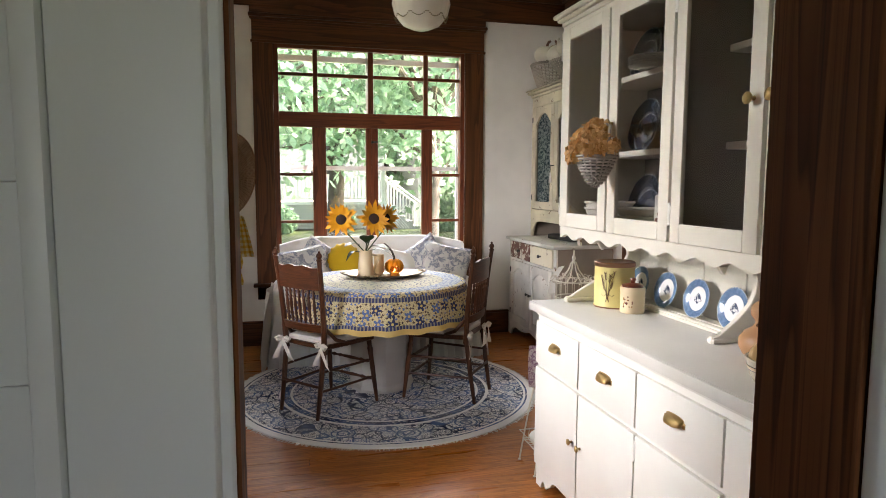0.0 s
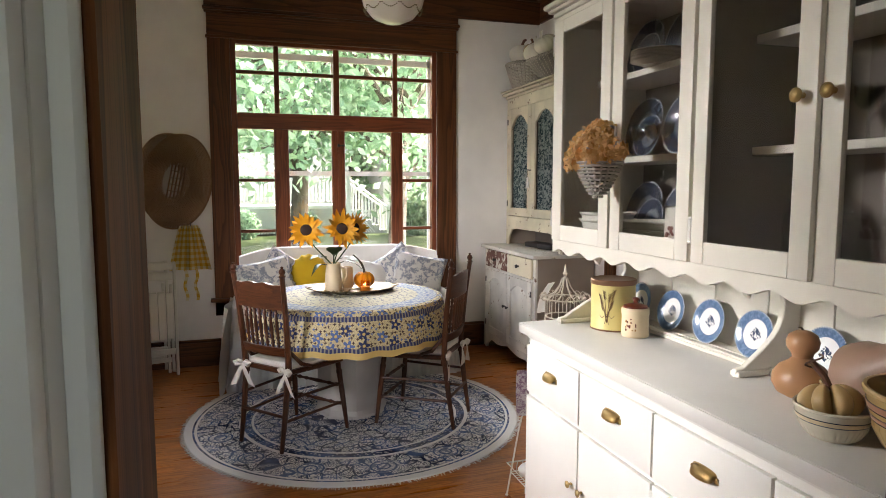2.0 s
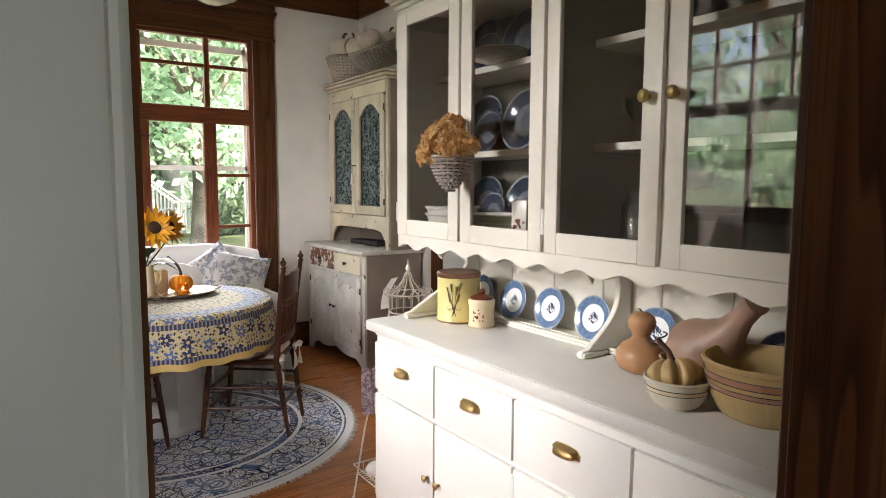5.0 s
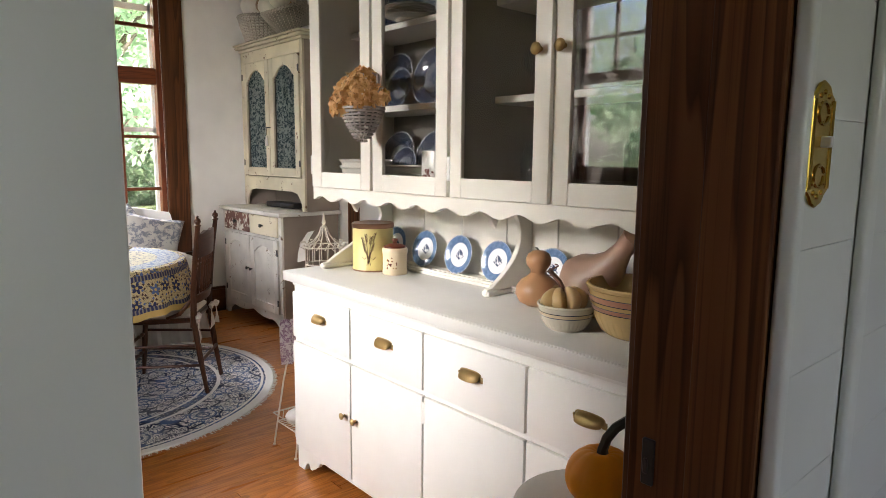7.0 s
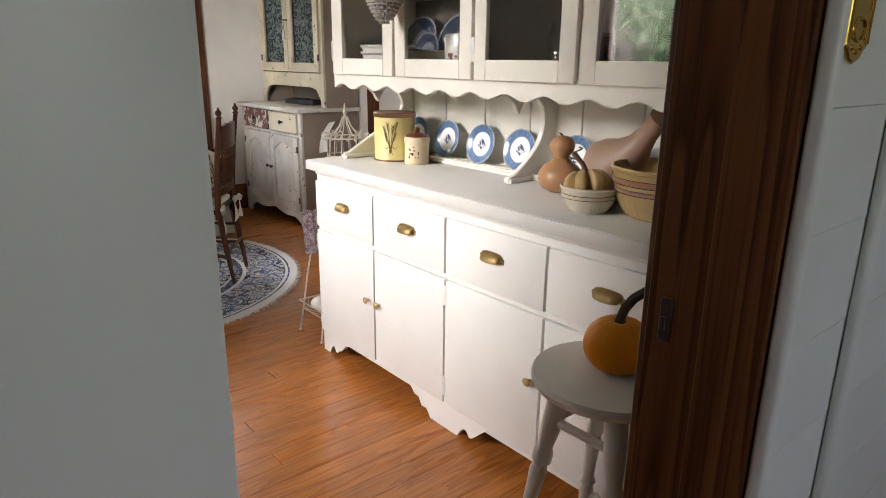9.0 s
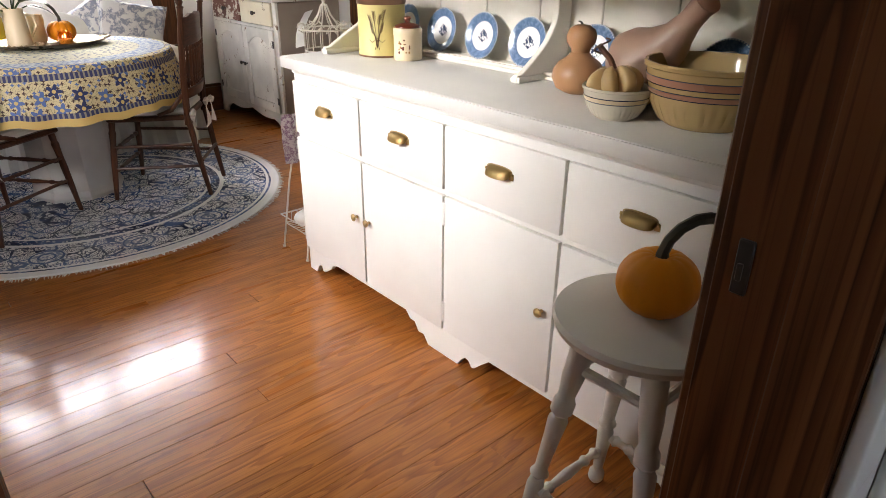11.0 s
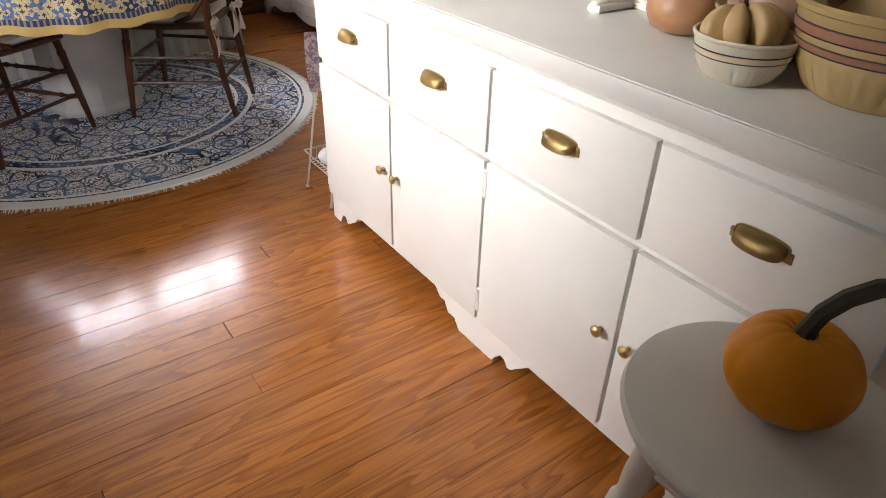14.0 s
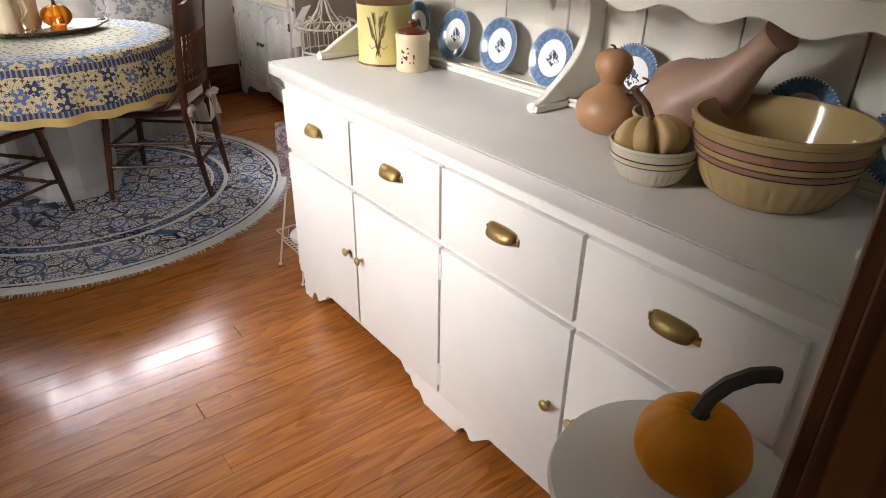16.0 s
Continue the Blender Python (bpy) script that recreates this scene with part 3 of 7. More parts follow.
# crown boards under the ceiling
b = bx(bmesh.new(), WW, EW, NW - 0.025, NW, 2.965, CZ, 0.004)
bx(b, -1.40, 0.72, NW - 0.024, NW, 2.906, 2.965)
bx(b, WW, EW, NW - 0.06, NW - 0.025, 3.16, CZ, 0.012)
struct("crown_north", b, TRIMX, "dark-stained crown board above the window wall", "trim")
b = bx(bmesh.new(), EW - 0.025, EW, 0.02, NW - 0.06, 2.965, CZ, 0.004)
bx(b, EW - 0.06, EW - 0.025, 0.02, NW - 0.06, 3.16, CZ, 0.012)
struct("crown_east", b, TRIMY, "dark-stained crown board above the cupboard wall", "trim")
# casing on the cupboard wall, behind the hutch end
struct("trim_east", bx(bmesh.new(), EW - 0.022, EW, 1.72, 1.86, 0.225, 2.9, 0.004), TRIM, "dark-stained casing board beside the old cupboard", "trim")

# ---------- the large window ----------
win = thing("window_1", "large dark-wood window with transom lights and casements", "window", kind="structure")
F0 = NW - 0.028
part("casing", bx(bmesh.new(), -1.385, WX0, F0, NW - 0.001, 0.42, 2.665, 0.005), TRIM, win)
part("casing", bx(bmesh.new(), WX1, 0.705, F0, NW - 0.001, 0.42, 2.665, 0.005), TRIM, win)
b = bx(bmesh.new(), -1.385, 0.705, F0 - 0.004, NW - 0.001, 2.665, 2.875, 0.005)
bx(b, -1.395, 0.715, F0 - 0.014, NW - 0.001, 2.660, 2.682, 0.004)
part("header", b, TRIMX, win)
b = bx(bmesh.new(), -1.41, 0.73, F0 - 0.03, NW - 0.001, 2.875, 2.905, 0.008)
bx(b, -1.40, 0.72, F0 - 0.016, NW - 0.001, 2.855, 2.875, 0.006)
part("cap", b, TRIMX, win)
part("window_sill", bx(bmesh.new(), -1.42, 0.74, NW - 0.07, NW + 0.02, 0.535, 0.565, 0.008, 2), TRIMX, win)
part("apron", bx(bmesh.new(), -1.385, 0.705, F0, NW - 0.001, 0.42, 0.535, 0.004), TRIMX, win)
# frame lining
S0, S1 = NW + 0.012, NW + 0.052
part("window_frame", bx(bmesh.new(), WX0, -1.17, NW - 0.002, NW + 0.07, WZ0 + 0.005, WZ1, 0.004), SASH, win)
part("window_frame", bx(bmesh.new(), 0.485, WX1, NW - 0.002, NW + 0.07, WZ0 + 0.005, WZ1, 0.004), SASH, win)
part("window_frame", bx(bmesh.new(), -1.17, 0.485, NW - 0.002, NW + 0.07, 2.632, WZ1, 0.004), SASHX, win)
part("transom_bar", bx(bmesh.new(), -1.17, 0.485, NW - 0.006, NW + 0.07, 1.955, 2.085, 0.006), SASHX, win)
for x0, x1 in ((-0.872, -0.832), (-0.382, -0.335), (0.135, 0.175)):
    part("muntin", bx(bmesh.new(), x0, x1, S0, S1, 2.085, 2.632, 0.005), SASH, win)
for x0, x1 in ((-1.17, -0.872), (-0.832, -0.382), (-0.335, 0.135), (0.175, 0.485)):
    part("muntin", bx(bmesh.new(), x0, x1, S0 + 0.002, S1 - 0.002, 2.40, 2.428, 0.005), SASHX, win)
    part("pane", bx(bmesh.new(), x0, x1, S0 + 0.018, S0 + 0.022, 2.09, 2.63), GLASS, win)
# lower lights: two narrow side lights and two casements
for x0, x1 in ((-0.885, -0.765), (-0.405, -0.295), (0.115, 0.215)):
    part("stile", bx(bmesh.new(), x0, x1, NW + 0.002, S1 + 0.004, 0.6, 1.955, 0.006), SASH, win)
part("stile", bx(bmesh.new(), -0.356, -0.344, NW - 0.004, NW + 0.01, 0.6, 1.955, 0.003), SASH, win)
part("bottom_rail", bx(bmesh.new(), -1.17, 0.485, NW + 0.003, S1 + 0.002, 0.566, 0.70, 0.006), SASHX, win)
for x0, x1 in ((-1.17, -0.885), (0.215, 0.485)):
    for z in (1.535, 1.11):
        part("muntin", bx(bmesh.new(), x0, x1, S0 + 0.002, S1 - 0.002, z - 0.013, z + 0.013, 0.005), SASHX, win)
for x0, x1 in ((-1.17, -0.885), (-0.765, -0.405), (-0.295, 0.115), (0.215, 0.485)):
    part("pane", bx(bmesh.new(), x0, x1, S0 + 0.018, S0 + 0.022, 0.70, 1.955), GLASS, win)
for z in (1.83, 1.24):
    b = bx(bmesh.new(), -0.36, -0.34, NW - 0.03, NW - 0.004, z - 0.012, z + 0.012, 0.003)
    tube([(-0.35, NW - 0.028, z), (-0.30, NW - 0.034, z + 0.002)], 0.006, 8, b)
    part("latch", b, IRON, win, "dark iron casement latch")
# aluminium storm frames outside
for x0, x1 in ((-1.2, -0.355), (-0.345, 0.51)):
    b = bx(bmesh.new(), x0, x0 + 0.03, NW + 0.13, NW + 0.16, 0.6, 2.62)
    bx(b, x1 - 0.03, x1, NW + 0.13, NW + 0.16, 0.6, 2.62)
    bx(b, x0, x1, NW + 0.13, NW + 0.16, 2.55, 2.6)
    bx(b, x0, x1, NW + 0.13, NW + 0.16, 1.575, 1.615)
    part("storm_frame", b, PORCHW, win, "white storm-window frame")

# west window: eight small lights over two large ones
ww = thing("window_2", "dark-framed sash window with small upper panes", "window", kind="structure")
X0, X1 = WW - 0.09, WW - 0.05
for y0, y1, z0, z1 in ((VY0, VY0 + 0.045, VZ0, VZ1), (VY1 - 0.045, VY1, VZ0, VZ1), (VY0, VY1, VZ0, VZ0 + 0.05), (VY0, VY1, VZ1 - 0.05, VZ1), (VY0, VY1, 1.95, 2.03), (0.03, 0.065, VZ0, 1.95)):
    part("sash_bar", bx(bmesh.new(), X0, X1, y0, y1, z0, z1, 0.003), SASH, ww)
for k in range(1, 4):
    y = VY0 + 0.045 + (VY1 - VY0 - 0.09) * k / 4
    part("muntin", bx(bmesh.new(), X0 + 0.004, X1 - 0.004, y - 0.011, y + 0.011, 2.03, VZ1 - 0.05), SASH, ww)
part("muntin", bx(bmesh.new(), X0 + 0.006, X1 - 0.006, VY0 + 0.045, VY1 - 0.045, 2.27, 2.292), SASH, ww)
part("pane", bx(bmesh.new(), X0 + 0.018, X0 + 0.022, VY0 + 0.04, VY1 - 0.04, VZ0 + 0.04, VZ1 - 0.04), GLASS, ww)
b = bx(bmesh.new(), WW + 0.001, WW + 0.024, VY0 - 0.13, VY0, VZ0 - 0.14, VZ1 + 0.14)
bx(b, WW + 0.001, WW + 0.024, VY1, VY1 + 0.13, VZ0 - 0.14, VZ1 + 0.14)
bx(b, WW + 0.001, WW + 0.026, VY0, VY1, VZ1, VZ1 + 0.14)
bx(b, WW + 0.001, WW + 0.05, VY0, VY1, VZ0 - 0.05, VZ0)
part("casing", b, TRIM, ww)
# kitchen window frame
kw = thing("window_3", "plain white kitchen window", "window", kind="structure")
for x0, x1, z0, z1 in ((-1.4, -1.34, 1.05, 2.25), (0.14, 0.2, 1.05, 2.25), (-1.34, 0.14, 1.05, 1.1), (-1.34, 0.14, 2.2, 2.25), (-0.63, -0.57, 1.1, 2.2)):
    part("window_frame", bx(bmesh.new(), x0, x1, -5.72, -5.66, z0, z1), KITCHEN, kw)

# ---------- doorway ----------
door = thing("door_1", "dark-stained wooden doorway frame with a strike mortise", "door frame", kind="structure")
b = bx(bmesh.new(), DL - 0.02, DL + 0.003, SY1 + 0.051, SY0 + 0.05, 0, DH, 0.003)
part("jamb", b, JAMB, door)
part("stop", bx(bmesh.new(), DL + 0.002, DL + 0.009, SY1 + 0.051, SY0 - 0.065, 0, DH, 0.003), JAMB, door)
b = bx(bmesh.new(), DR + 0.002, DR + 0.02, SY1 + 0.002, SY0 + 0.002, 0, DH, 0.003)
part("jamb", b, JAMB, door)
bx_stop = bx(bmesh.new(), DR - 0.012, DR + 0.003, SY1 + 0.002, SY0 - 0.105, 0, DH, 0.003)
part("stop", bx_stop, JAMB, door)
part("head_jamb", bx(bmesh.new(), DL - 0.002, DR + 0.002, SY1 + 0.002, SY0, DH, DH + 0.02, 0.003), TRIMX, door)
for x0, x1 in ((DL - 0.14, DL - 0.021), (DR + 0.018, DR + 0.15)):
    part("casing", bx(bmesh.new(), x0, x1, SY0 + 0.0025, SY0 + 0.022, 0, DH + 0.02, 0.004), TRIM, door)
b = bx(bmesh.new(), DR - 0.003, DR + 0.004, SY0 - 0.048, SY0 - 0.026, 0.858, 0.938, 0.002)
strike = part("strike_plate", b, BLACKT, door, "dark iron strike plate")
part("keeper", bx(bmesh.new(), DR - 0.008, DR - 0.003, SY0 - 0.040, SY0 - 0.032, 0.88, 0.905, 0.001), BLACKT, strike)
kc = thing("door_2", "pale painted kitchen-side door casing", "door casing", kind="structure")
b = bx(bmesh.new(), DL - 0.145, DL - 0.010, SY1 - 0.022, SY1 + 0.001, 0, DH + 0.03, 0.005, 2)
bx(b, DL - 0.0195, DL - 0.0102, SY1 + 0.001, SY1 + 0.034, 0, DH, 0.002)
bx(b, DL - 0.0195, DL + 0.004, SY1 + 0.034, SY1 + 0.05, 0, DH, 0.004)
part("casing", b, KITCHEN, kc)
part("backband", bx(bmesh.new(), DL - 0.170, DL - 0.145, SY1 - 0.034, SY1, 0, DH + 0.03, 0.007, 2), KITCHEN, kc)
part("casing", bx(bmesh.new(), DR - 0.002, DR + 0.022, SY1 - 0.026, SY1, 0, DH + 0.03, 0.008, 3), KITCHEN, kc)
part("casing", bx(bmesh.new(), DL - 0.010, DR - 0.002, SY1 - 0.021, SY1, DH, DH + 0.03, 0.005), KITCHEN, kc)
part("casing", bx(bmesh.new(), -0.105, -0.065, SY1 - 0.022, SY1 - 0.0005, 0, 2.6, 0.010, 3), KITCHEN, kc)

# ---------- the built-in hutch ----------
HY1 = -1.80   # near end of the hutch
low = thing("lower_cabinet", "white-painted lower cabinet with brass pulls and a scalloped base", "cabinet")
part("body", box(0.02, 0.54, HY1, -0.001, 0.10, 0.858), WHITE, low)
# face with scalloped feet
foot = [(0, 0), (0.055, 0), (0.068, 0.028), (0.082, 0.042), (0.096, 0.040), (0.106, 0.020), (0.118, 0.020), (0.135, 0.034), (0.165, 0.050), (0.19, 0.078), (0.225, 0.088)]
mid = [(0.675, 0.088), (0.70, 0.062), (0.725, 0.062), (0.745, 0.030), (0.775, 0.032), (0.80, 0.0), (0.955, 0.0), (0.972, 0.028), (0.99, 0.044), (1.006, 0.042), (1.02, 0.022), (1.035, 0.026), (1.06, 0.05), (1.10, 0.085)]
edge = [(-y, z) for y, z in foot + mid] + [(HY1 + y, z) for y, z in foot[::-1]]
outline = edge + [(HY1, 0.86), (0, 0.86)]
part("face_frame", slab(outline, "x", 0.0, 0.02), WHITE, low)
part("end_panel", bx(bmesh.new(), 0.02, 0.54, -0.018, 0, 0.0, 0.86, 0.002), WHITE, low)
part("end_panel", bx(bmesh.new(), 0.02, 0.54, HY1, HY1 + 0.018, 0.0, 0.86, 0.002), WHITE, low)
part("inner_toe_board", bx(bmesh.new(), 0.40, 0.42, HY1 + 0.02, -0.02, 0.0, 0.1), WHITE, low)


def cup_pull():
    """Bin pull: a half-bowl with a flat back plate and two ears."""
    bm = bmesh.new()
    n, k = 14, 6
    grid = []
    for i in range(n + 1):
        a = math.pi * i / n
        row = []
        for j in range(k + 1):
            t = math.pi / 2 * j / k
            yy = 0.043 * math.cos(a)
            hump = 0.026 * (math.sin(a) ** 0.45)
            row.append(bm.verts.new((-hump * math.sin(t), yy, 0.030 * (math.cos(t) - 0.42) * (math.sin(a) ** 0.35))))
        grid.append(row)
    for i in range(n):
        for j in range(k):
            bm.faces.new((grid[i][j], grid[i + 1][j], grid[i + 1][j + 1], grid[i][j + 1]))
    bmesh.ops.solidify(bm, geom=bm.faces[:], thickness=0.0016)
    arc = [math.pi * i / 18 for i in range(19)]
    tube([(-0.0012, 0.0455 * math.cos(a), 0.0182 * math.sin(a) ** 0.35) for a in arc], 0.0019, 6, bm)
    for s in (-1, 1):
        bx(bm, -0.002, 0.0005, s * 0.045 - 0.008, s * 0.045 + 0.008, -0.013, 0.006, 0.001)
        ball(0.003, 0.004, 0.004, (-0.003, s * 0.049, 0.002), bm, 8, 6)
    return data("pull", bm, BRASS)


def knob_mesh(r):
    m = Matrix.Rotation(-math.pi / 2, 4, "Y")
    return data("knob", lathe([(0.35 * r, 0), (0.42 * r, 0.0015), (0.36 * r, 0.35 * r), (0.34 * r, 0.9 * r), (0.8 * r, 1.05 * r), (r, 1.3 * r), (r, 1.55 * r), (0.85 * r, 1.65 * r), (0.8 * r, 1.62 * r), (0.7 * r, 1.75 * r), (0.35 * r, 1.9 * r), (0, 1.93 * r)], 20, None, m), BRASS)


def hinge_mesh():
    bm = tube([(0, 0, -0.03), (0, 0, 0.03)], 0.0045, 8)
    for z in (-0.034, 0.034):
        ball(0.005, 0.005, 0.006, (0, 0, z), bm, 8, 6)
    for z in (-0.02, 0.0, 0.02):
        ball(0.004, 0.008, 0.009, (0.002, -0.006, z), bm, 8, 6)
    return data("hinge", bm, WHITE)


PULL, KNOB, KNOBB, HINGE = cup_pull(), knob_mesh(0.0135), knob_mesh(0.017), hinge_mesh()
bays = [(-0.012, -0.4525), (-0.4615, -0.8905), (-0.8995, -1.3445), (-1.3535, -1.772)]
for k, (a, c) in enumerate(bays):
    dr = part("drawer", bx(bmesh.new(), -0.018, 0.0, c, a, 0.612, 0.812, 0.003, 2), WHITE, low)
    p = part("pull", PULL, None, dr, "antique brass cup pull")
    p.location = (-0.018, (a + c) / 2 - 0.003, 0.728)
    dd = part("door", bx(bmesh.new(), -0.018, 0.0, c, a, 0.115, 0.592, 0.003, 2), WHITE, low)
    q = part("knob", KNOB, None, dd, "antique brass knob")
    side = c + 0.035 if k in (0, 2) else a - 0.032
    q.location = (-0.018, side, 0.376)
    for z in (0.535, 0.185):
        hg = part("hinge", HINGE, None, dd)
        hg.location = (-0.016, (a - 0.002) if k in (0, 2) else (c - 0.006), z)
part("cornice_strip", bx(bmesh.new(), -0.010, 0.0, HY1, 0, 0.838, 0.857, 0.004, 2), WHITE, low)

ctop = thing("countertop", "warm white painted wooden countertop on the lower cabinet", "countertop")
part("board", bx(bmesh.new(), -0.028, 0.54, HY1 - 0.02, 0.034, 0.862, 0.9, 0.003, 2), COUNTER, ctop)
part("edge_strip", bx(bmesh.new(), -0.037, -0.028, HY1 - 0.02, 0.034, 0.858, 0.8985, 0.003, 2), COUNTER, ctop, "painted front edge strip")

upc = thing("upper_cabinet", "cream-white hutch top with glass doors and a scalloped valance", "cabinet")
UX, UY0, UY1, UZ0, UZ1 = 0.09, -0.03, -1.79, 1.245, 2.17
part("side_panel", bx(bmesh.new(), UX + 0.02, 0.54, UY0 - 0.02, UY0, UZ0, UZ1), CREAM, upc)
part("side_panel", bx(bmesh.new(), UX + 0.02, 0.54, UY1, UY1 + 0.02, UZ0, UZ1), CREAM, upc)
part("divider", bx(bmesh.new(), UX + 0.03, 0.52, -0.925, -0.903, UZ0 + 0.02, UZ1 - 0.02), INSIDESHADE, upc)
part("bottom_panel", bx(bmesh.new(), UX + 0.02, 0.52, UY1 + 0.02, UY0 - 0.02, UZ0, UZ0 + 0.02), CREAM, upc)
part("top_panel", bx(bmesh.new(), UX + 0.0, 0.54, UY1, UY0, UZ1, UZ1 + 0.02), CREAM, upc)
part("inner_back", bx(bmesh.new(), 0.508, 0.52, UY1 + 0.02, UY0 - 0.02, UZ0 + 0.02, UZ1), INSIDESHADE, upc)
for z in (1.585, 1.905):
    for a, c in ((-0.052, -0.902), (-0.926, -1.768)):
        part("shelf", bx(bmesh.new(), 0.27, 0.507, c, a, z - 0.012, z + 0.012, 0.002), CREAM, upc)
b = bx(bmesh.new(), UX - 0.012, 0.54, UY1 - 0.01, UY0 + 0.012, 2.165, 2.185, 0.004)
bx(b, UX - 0.03, 0.54, UY1 - 0.02, UY0 + 0.028, 2.185, 2.2, 0.005)
bx(b, UX - 0.045, 0.54, UY1 - 0.03, UY0 + 0.042, 2.2, 2.22, 0.006)
part("cornice", b, CREAM, upc)
# face frame: stiles, top rail, scalloped valance
part("stile", bx(bmesh.new(), UX, UX + 0.02, UY0 - 0.05, UY0, UZ0 + 0.02, 2.165), CREAM, upc)
for a, c in ((-0.46, -0.50), (-0.893, -0.933), (-1.317, -1.357), (-1.74, UY1)):
    part("stile", bx(bmesh.new(), UX, UX + 0.02, c, a, UZ0 + 0.02, 2.165), CREAM, upc)
part("top_rail", bx(bmesh.new(), UX - 0.002, UX + 0.019, UY1, UY0, 2.125, 2.166), CREAM, upc)
low_edge = []
for i in range(133):
    d = (UY0 - UY1) * i / 132
    low_edge.append((UY0 - d, 1.203 + 0.021 * (0.5 + 0.5 * math.cos(2 * math.pi * (d - 0.06) / 0.16))))
part("valance", slab(low_edge + [(UY1, 1.278), (UY0, 1.278)], "x", UX - 0.004, UX + 0.018), CREAM, upc)
doors = [((-0.045, -0.472), (-0.12, -0.409)), ((-0.487, -0.905), (-0.548, -0.847)), ((-0.921, -1.328), (-0.972, -1.27)), ((-1.345, -1.757), (-1.398, -1.70))]
for k, ((a, c), (ga, gc)) in enumerate(doors):
    d = part("door", bx(bmesh.new(), UX - 0.018, UX - 0.001, ga, a, 1.262, 2.14, 0.003, 2), CREAM, upc)
    part("stile", bx(bmesh.new(), UX - 0.018, UX - 0.001, c, gc, 1.262, 2.14, 0.003, 2), CREAM, d)
    part("rail", bx(bmesh.new(), UX - 0.0178, UX - 0.001, gc, ga, 1.262, 1.325, 0.002), CREAM, d)
    part("rail", bx(bmesh.new(), UX - 0.0178, UX - 0.001, gc, ga, 2.09, 2.14, 0.002), CREAM, d)
    part("pane", bx(bmesh.new(), UX - 0.011, UX - 0.008, gc, ga, 1.325, 2.09), GLASS, d, "clear glass pane")
    q = part("knob", KNOBB, None, d, "antique brass knob")
    q.location = (UX - 0.018, c + 0.036 if k in (0, 2) else a - 0.03, 1.69)
    for z in (1.355, 2.05):
        hg = part("hinge", HINGE, None, d)
        hg.location = (UX - 0.016, a + 0.004 if k in (0, 2) else c - 0.006, z)
# back boards over the counter, plate rail, brackets
yb = UY0
for i in range(7):
    w = (UY0 - UY1) / 7
    part("back_board", bx(bmesh.new(), 0.500, 0.516, yb - w + 0.0015, yb - 0.0015, 0.9, 1.245, 0.003), CREAM, upc)
    yb -= w
for a, c in ((-0.05, -0.893), (-0.917, -1.76)):
    b = bx(bmesh.new(), 0.378, 0.5, c, a, 0.9, 0.914, 0.003)
    bx(b, 0.378, 0.392, c, a, 0.914, 0.924, 0.003)
    bx(b, 0.43, 0.438, c, a, 0.914, 0.918, 0.001)
    part("plate_rail", b, CREAM, upc)


def bracket(y, toe, sweep=2.6):
    """Scroll bracket: a long sweep over the foot, then a half-heart cut-out under the valance."""
    k = (0.435 - toe - 0.028) / 0.145
    pts = [(0.5, 0.9), (toe, 0.9), (toe - 0.004, 0.912), (toe + 0.002, 0.924), (toe + 0.028, 0.928)]
    for i in range(1, 13):
        t = i / 12
        pts.append((0.435 - k * 0.145 * (1 - t) ** sweep * (1 + 0.3 * t), 0.928 + 0.19 * t ** 0.9))
    for i in range(1, 10):
        a = math.pi * i / 10
        pts.append((0.372 + 0.063 * math.cos(a), 1.118 + 0.068 * math.sin(a) + 0.03 * i / 10))
    pts += [(0.302, 1.142), (0.292, 1.150), (0.275, 1.178), (0.25, 1.198), (0.21, 1.212), (0.17, 1.215), (0.17, 1.245), (0.5, 1.245)]
    br = part("bracket", slab(pts, "y", y - 0.011, y + 0.011, None, 0.003), CREAM, upc)
    part("foot_block", bx(bmesh.new(), toe + 0.0, 0.498, y - 0.02, y + 0.02, 0.9, 0.919, 0.006, 2), CREAM, br)


bracket(-0.04, 0.115, 1.6), bracket(-0.905, 0.262), bracket(-1.77, 0.115, 1.6)
# blue plates on the rail
PLATE = data("plate", lathe([(0, 0.0), (0.55, 0.0), (0.6, 0.02), (0.72, 0.09), (0.98, 0.14), (1.0, 0.15), (0.99, 0.165), (0.72, 0.115), (0.6, 0.045), (0.56, 0.03), (0, 0.03)], 48), BLUEPLATE)
# same plate with the cabinet's shade put into its rim and well colours
PLATESHADE = PLATE.copy()
PLATESHADE.materials.clear()
PLATESHADE.materials.append(SHADEPLATE)


def plate(mesh, x, y, z, r, lean, turn=0.0, label="", group="plates on the hutch rail"):
    ob = tagged(new("plate", mesh), label or "blue and white transferware plate leaning on the hutch back", "plate", group)
    ob.matrix_basis = Matrix.Translation((x, y, z)) @ Matrix.Rotation(radians(turn), 4, "Z") @ Matrix.Rotation(radians(-90 + lean), 4, "Y") @ Matrix.Diagonal((r, r, r, 1))
    return ob


for y in (-0.142, -0.354, -0.570, -0.787, -1.055, -1.265, -1.475, -1.685):
    plate(PLATE, 0.452, y, 0.993, 0.081, 14, 0)
